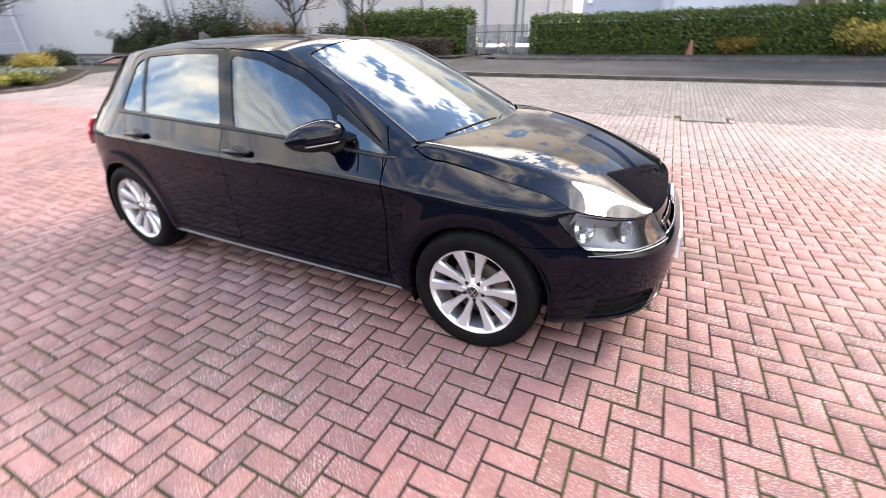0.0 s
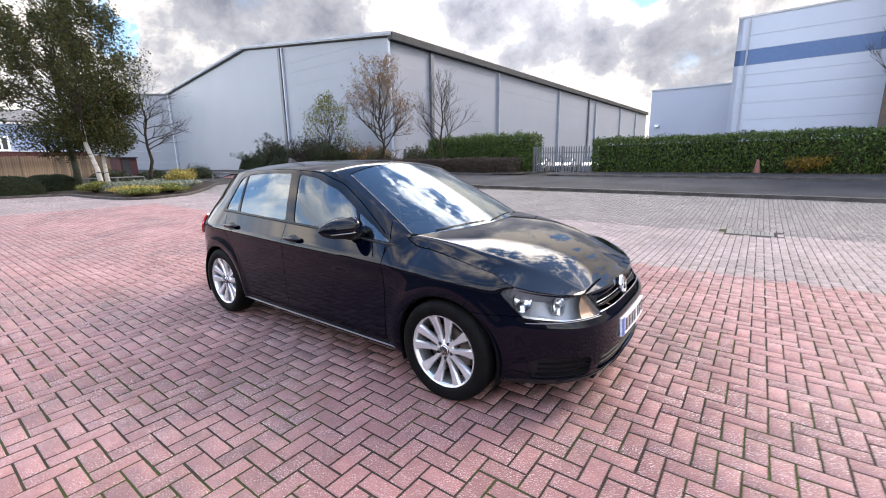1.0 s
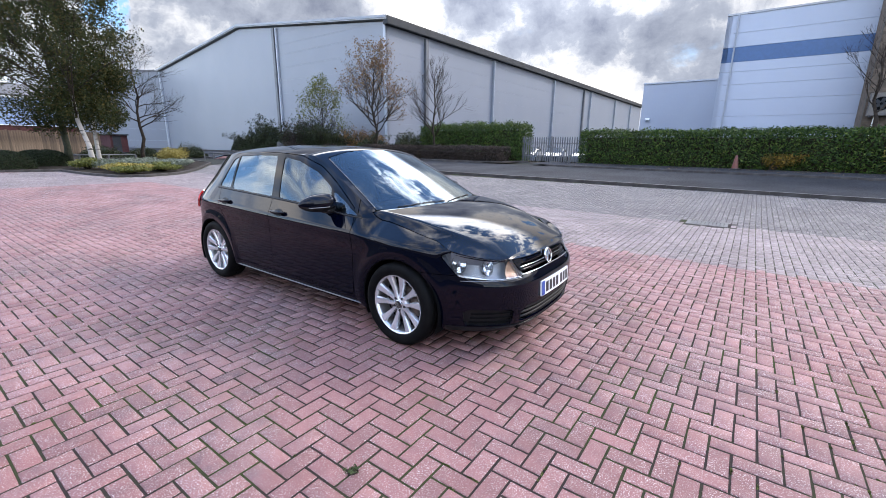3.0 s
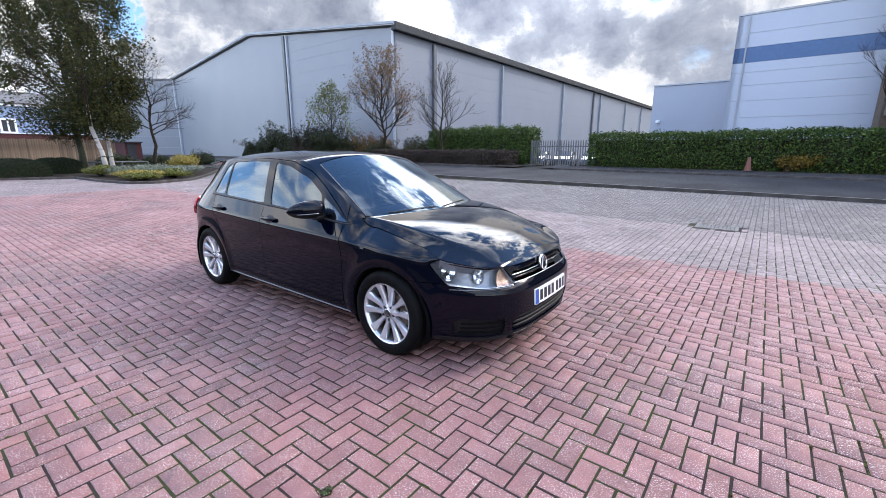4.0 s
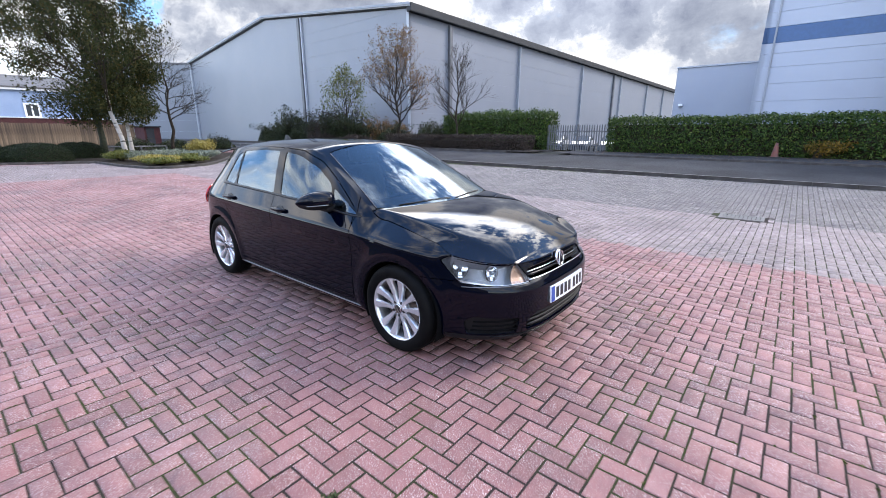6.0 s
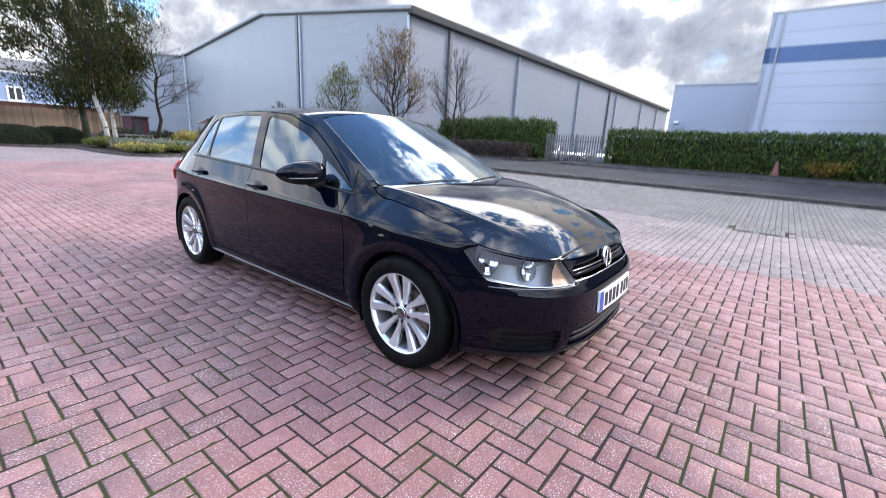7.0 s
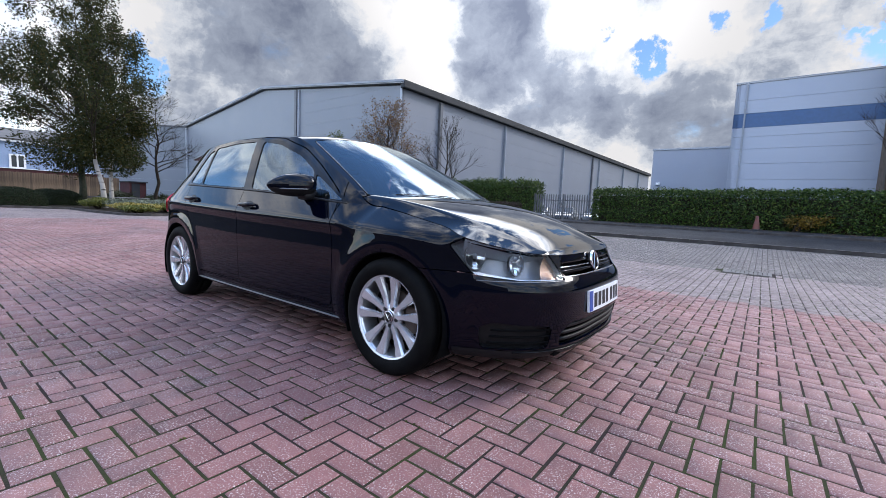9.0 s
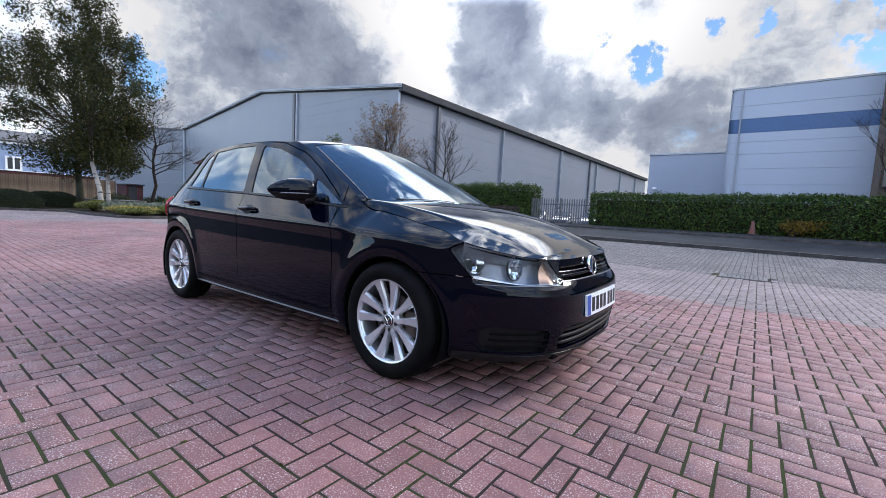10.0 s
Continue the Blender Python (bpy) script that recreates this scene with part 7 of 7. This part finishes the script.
traffic_cone(uv(0.24, 8.95, dz=0.05))
iron = mat("worn_iron", (0.05, 0.05, 0.05), 0.6, 0.3, second=(0.09, 0.085, 0.08), scale=8)
worn_frame = mat("worn_grate_frame", (0.13, 0.12, 0.115), 0.7, 0.1, second=(0.07, 0.066, 0.064), scale=9)
gz = ground_z(9.4)
gully = empty("drain_grating", pose(0.36, 9.18, gz + 0.004, 1.5, 0, 0))
tagged(gully, "worn iron drain grating set in the paving", "drain")
for a, b, c, d in ((0, 0.72, 0, 0.06), (0, 0.72, 0.39, 0.45), (0, 0.06, 0.06, 0.39), (0.66, 0.72, 0.06, 0.39)):
    box("frame", a, b, c, d, -0.03, 0.006, worn_frame, gully)
for k in range(9):
    box("bar", 0.066 + k * 0.066, 0.120 + k * 0.066, 0.06, 0.39, -0.03, 0.003, iron, gully)

weed = leaf_mat("weed_leaf", (0.03, 0.042, 0.012), (0.06, 0.08, 0.028))
shrub("weed_tuft", (0.035, 0.513, -0.004), 0.05, 0.035, 0.016, weed, 70, 0.008, "small green weed tuft growing in a paving joint", "weed", lumps=5)

# ---- litter of fallen leaves by the hedge ----
k = 500
lp = np.array([tuple(uv(rng.uniform(-8, 9), 7.2 + 2.0 * rng.random() ** 0.5, dz=0.056)) for _ in range(k)])
LV, LF = leaf_quads(lp, np.tile((0, 0, 1.0), (k, 1)), 0.05, 0.15)
tagged(new("fallen_leaves", fast_mesh("fallen_leaves", LV, LF, rust_leaf)), "fallen brown leaves scattered along the footway", "leaves", kind="stuff")

# ---- block paving ----
U = 0.0995
OX, OY = 0.035 % U, 0.998 % U
oi, oj = round((0.035 - OX) / U), round((0.998 - OY) / U)


def block_geo(w, h, g=0.0048, b=0.0038):
    """Top and chamfers of a block whose joints are left open; five faces."""
    V = [(g, g, -0.014), (w - g, g, -0.014), (w - g, h - g, -0.014), (g, h - g, -0.014)]
    V += [(g, g, -b), (w - g, g, -b), (w - g, h - g, -b), (g, h - g, -b)]
    c = g + b
    V += [(c, c, 0), (w - c, c, 0), (w - c, h - c, 0), (c, h - c, 0)]
    F = [(8, 9, 10, 11)]
    for i in range(4):
        j = (i + 1) % 4
        F += [(4 + i, 4 + j, 8 + j, 8 + i), (i, j, 4 + j, 4 + i)]
    return np.array(V), np.array(F)


i0, i1, j0, j1 = int((PX0 - OX) / U), int((PX1 - OX) / U), int((PY0 - OY) / U), int((PY1 - OY) / U)
I, J = np.meshgrid(np.arange(i0, i1), np.arange(j0, j1), indexing="ij")
I, J = I.ravel(), J.ravel()
C4 = (I - oi + J - oj) % 4
H_BLK, V_BLK = block_geo(2 * U, U), block_geo(U, 2 * U)
pav = tagged(empty("block_paving"), "red and grey concrete block paving laid in herringbone", "paving", kind="structure")
me_h, me_v = mesh_of("paver", H_BLK[0], H_BLK[1], red_block), mesh_of("paver", V_BLK[0], V_BLK[1], red_block)
island_poly = [(x, y) for x, y in ISLAND] + [(-60, 15), (-60, -16)]


def in_island(x, y):
    inside = np.zeros(len(x), bool)
    for (ax, ay), (bx, by) in zip(island_poly, island_poly[1:] + island_poly[:1]):
        c = ((ay > y) != (by > y)) & (x < (bx - ax) * (y - ay) / (by - ay + 1e-12) + ax)
        inside ^= c
    return inside


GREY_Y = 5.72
sets = {"red": ([], []), "grey": ([], []), "dim": ([], [])}
for code, (BV, BF), me in ((0, H_BLK, me_h), (2, V_BLK, me_v)):
    s = C4 == code
    X, Y = OX + I[s] * U, OY + J[s] * U
    keep = ~in_island(X, Y) & (Y < 14.93 - 0.0437 * X) & ~((X > 0.2) & (X < 1.05) & (Y > 9.02) & (Y < 9.6))
    X, Y = X[keep], Y[keep]
    dz = rng.normal(0, 0.0007, len(X))
    near = (X > -1.2) & (X < 1.55) & (Y > 0.45) & (Y < 1.5)
    for x, y, d in zip(X[near], Y[near], dz[near]):
        o = new("paver", me); o.parent = pav
        o.location = (x, y, d)
        o.rotation_euler = (random.uniform(-0.004, 0.004), random.uniform(-0.004, 0.004), random.uniform(-0.009, 0.009))
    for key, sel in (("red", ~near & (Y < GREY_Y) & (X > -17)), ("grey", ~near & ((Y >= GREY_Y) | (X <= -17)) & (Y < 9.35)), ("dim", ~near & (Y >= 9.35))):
        k = int(sel.sum())
        W = BV[None, :, :] + np.stack([X[sel], Y[sel], dz[sel]], 1)[:, None, :]
        tilt = rng.normal(0, 0.003, (k, 1, 2))
        W[:, :, 2] += tilt[:, :, 0] * BV[None, :, 0] + tilt[:, :, 1] * BV[None, :, 1]
        yaw = rng.normal(0, 0.006, (k, 1))
        W[:, :, 0] += rng.normal(0, 0.0006, (k, 1)) - yaw * (BV[None, :, 1] - U)
        W[:, :, 1] += rng.normal(0, 0.0006, (k, 1)) + yaw * (BV[None, :, 0] - U)
        W[:, :, :2] += rng.normal(0, 0.0005, (k, len(BV), 2))
        W = W.reshape(-1, 3)
        W[:, 2] += np.interp(W[:, 1], [-60, 2, 9.3, 24.5], [0, 0, -0.05, 0.47])
        o = sum(len(v) for v in sets[key][0])
        sets[key][0].append(W)
        sets[key][1].append((BF[None] + (np.arange(k) * len(BV))[:, None, None]).reshape(-1, 4) + o)
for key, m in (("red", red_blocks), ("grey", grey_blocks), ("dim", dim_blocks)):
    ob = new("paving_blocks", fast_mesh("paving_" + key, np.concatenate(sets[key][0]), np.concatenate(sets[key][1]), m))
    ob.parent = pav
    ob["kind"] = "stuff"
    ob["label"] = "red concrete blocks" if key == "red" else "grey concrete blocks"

# ---- moss in the joints ----
moss_leaf = leaf_mat("moss", (0.022, 0.030, 0.006), (0.055, 0.066, 0.014), (0.11, 0.115, 0.035), 0.85)
mp_ = []
for code, across in ((0, True), (2, False)):
    s = (C4 == code)
    X, Y = OX + I[s] * U, OY + J[s] * U
    s = (X > -4.5) & (X < 5.0) & (Y > -0.6) & (Y < 5.4)
    X, Y = X[s], Y[s]
    patch = np.sin(1.7 * X + 0.6) * np.sin(1.3 * Y + 2.0) + 0.7 * np.sin(3.1 * X - 1.9 * Y) + 0.25 * X
    pick = rng.random(len(X)) < np.clip(0.20 + 0.24 * patch, 0.03, 0.7)
    for x, y in zip(X[pick], Y[pick]):
        n = int(rng.integers(10, 34))
        a, b = sorted(rng.random(2))
        t = rng.uniform(a, b, n) * (2 * U if across else U * 2)
        w = rng.normal(0, 0.0026, n)
        if rng.random() < 0.5:      # along the long side, or the short one
            q = (x + t, y + w) if across else (x + w, y + t)
        else:
            q = (x + w, y + t / 2) if across else (x + t / 2, y + w)
        mp_.append(np.stack([q[0], q[1], rng.uniform(-0.0035, 0.0005, n) + np.interp(q[1], [2, 9.3], [0, -0.05])], 1))
mp_ = np.concatenate(mp_)
LV, LF = leaf_quads(mp_, rng.normal(0, 0.6, (len(mp_), 3)) + np.array((0, 0, 1.0)), 0.0085, 0.5)
moss = new("joint_moss", fast_mesh("joint_moss", LV, LF, moss_leaf))
moss.parent = pav
moss["kind"], moss["label"] = "stuff", "green moss in the paving joints"
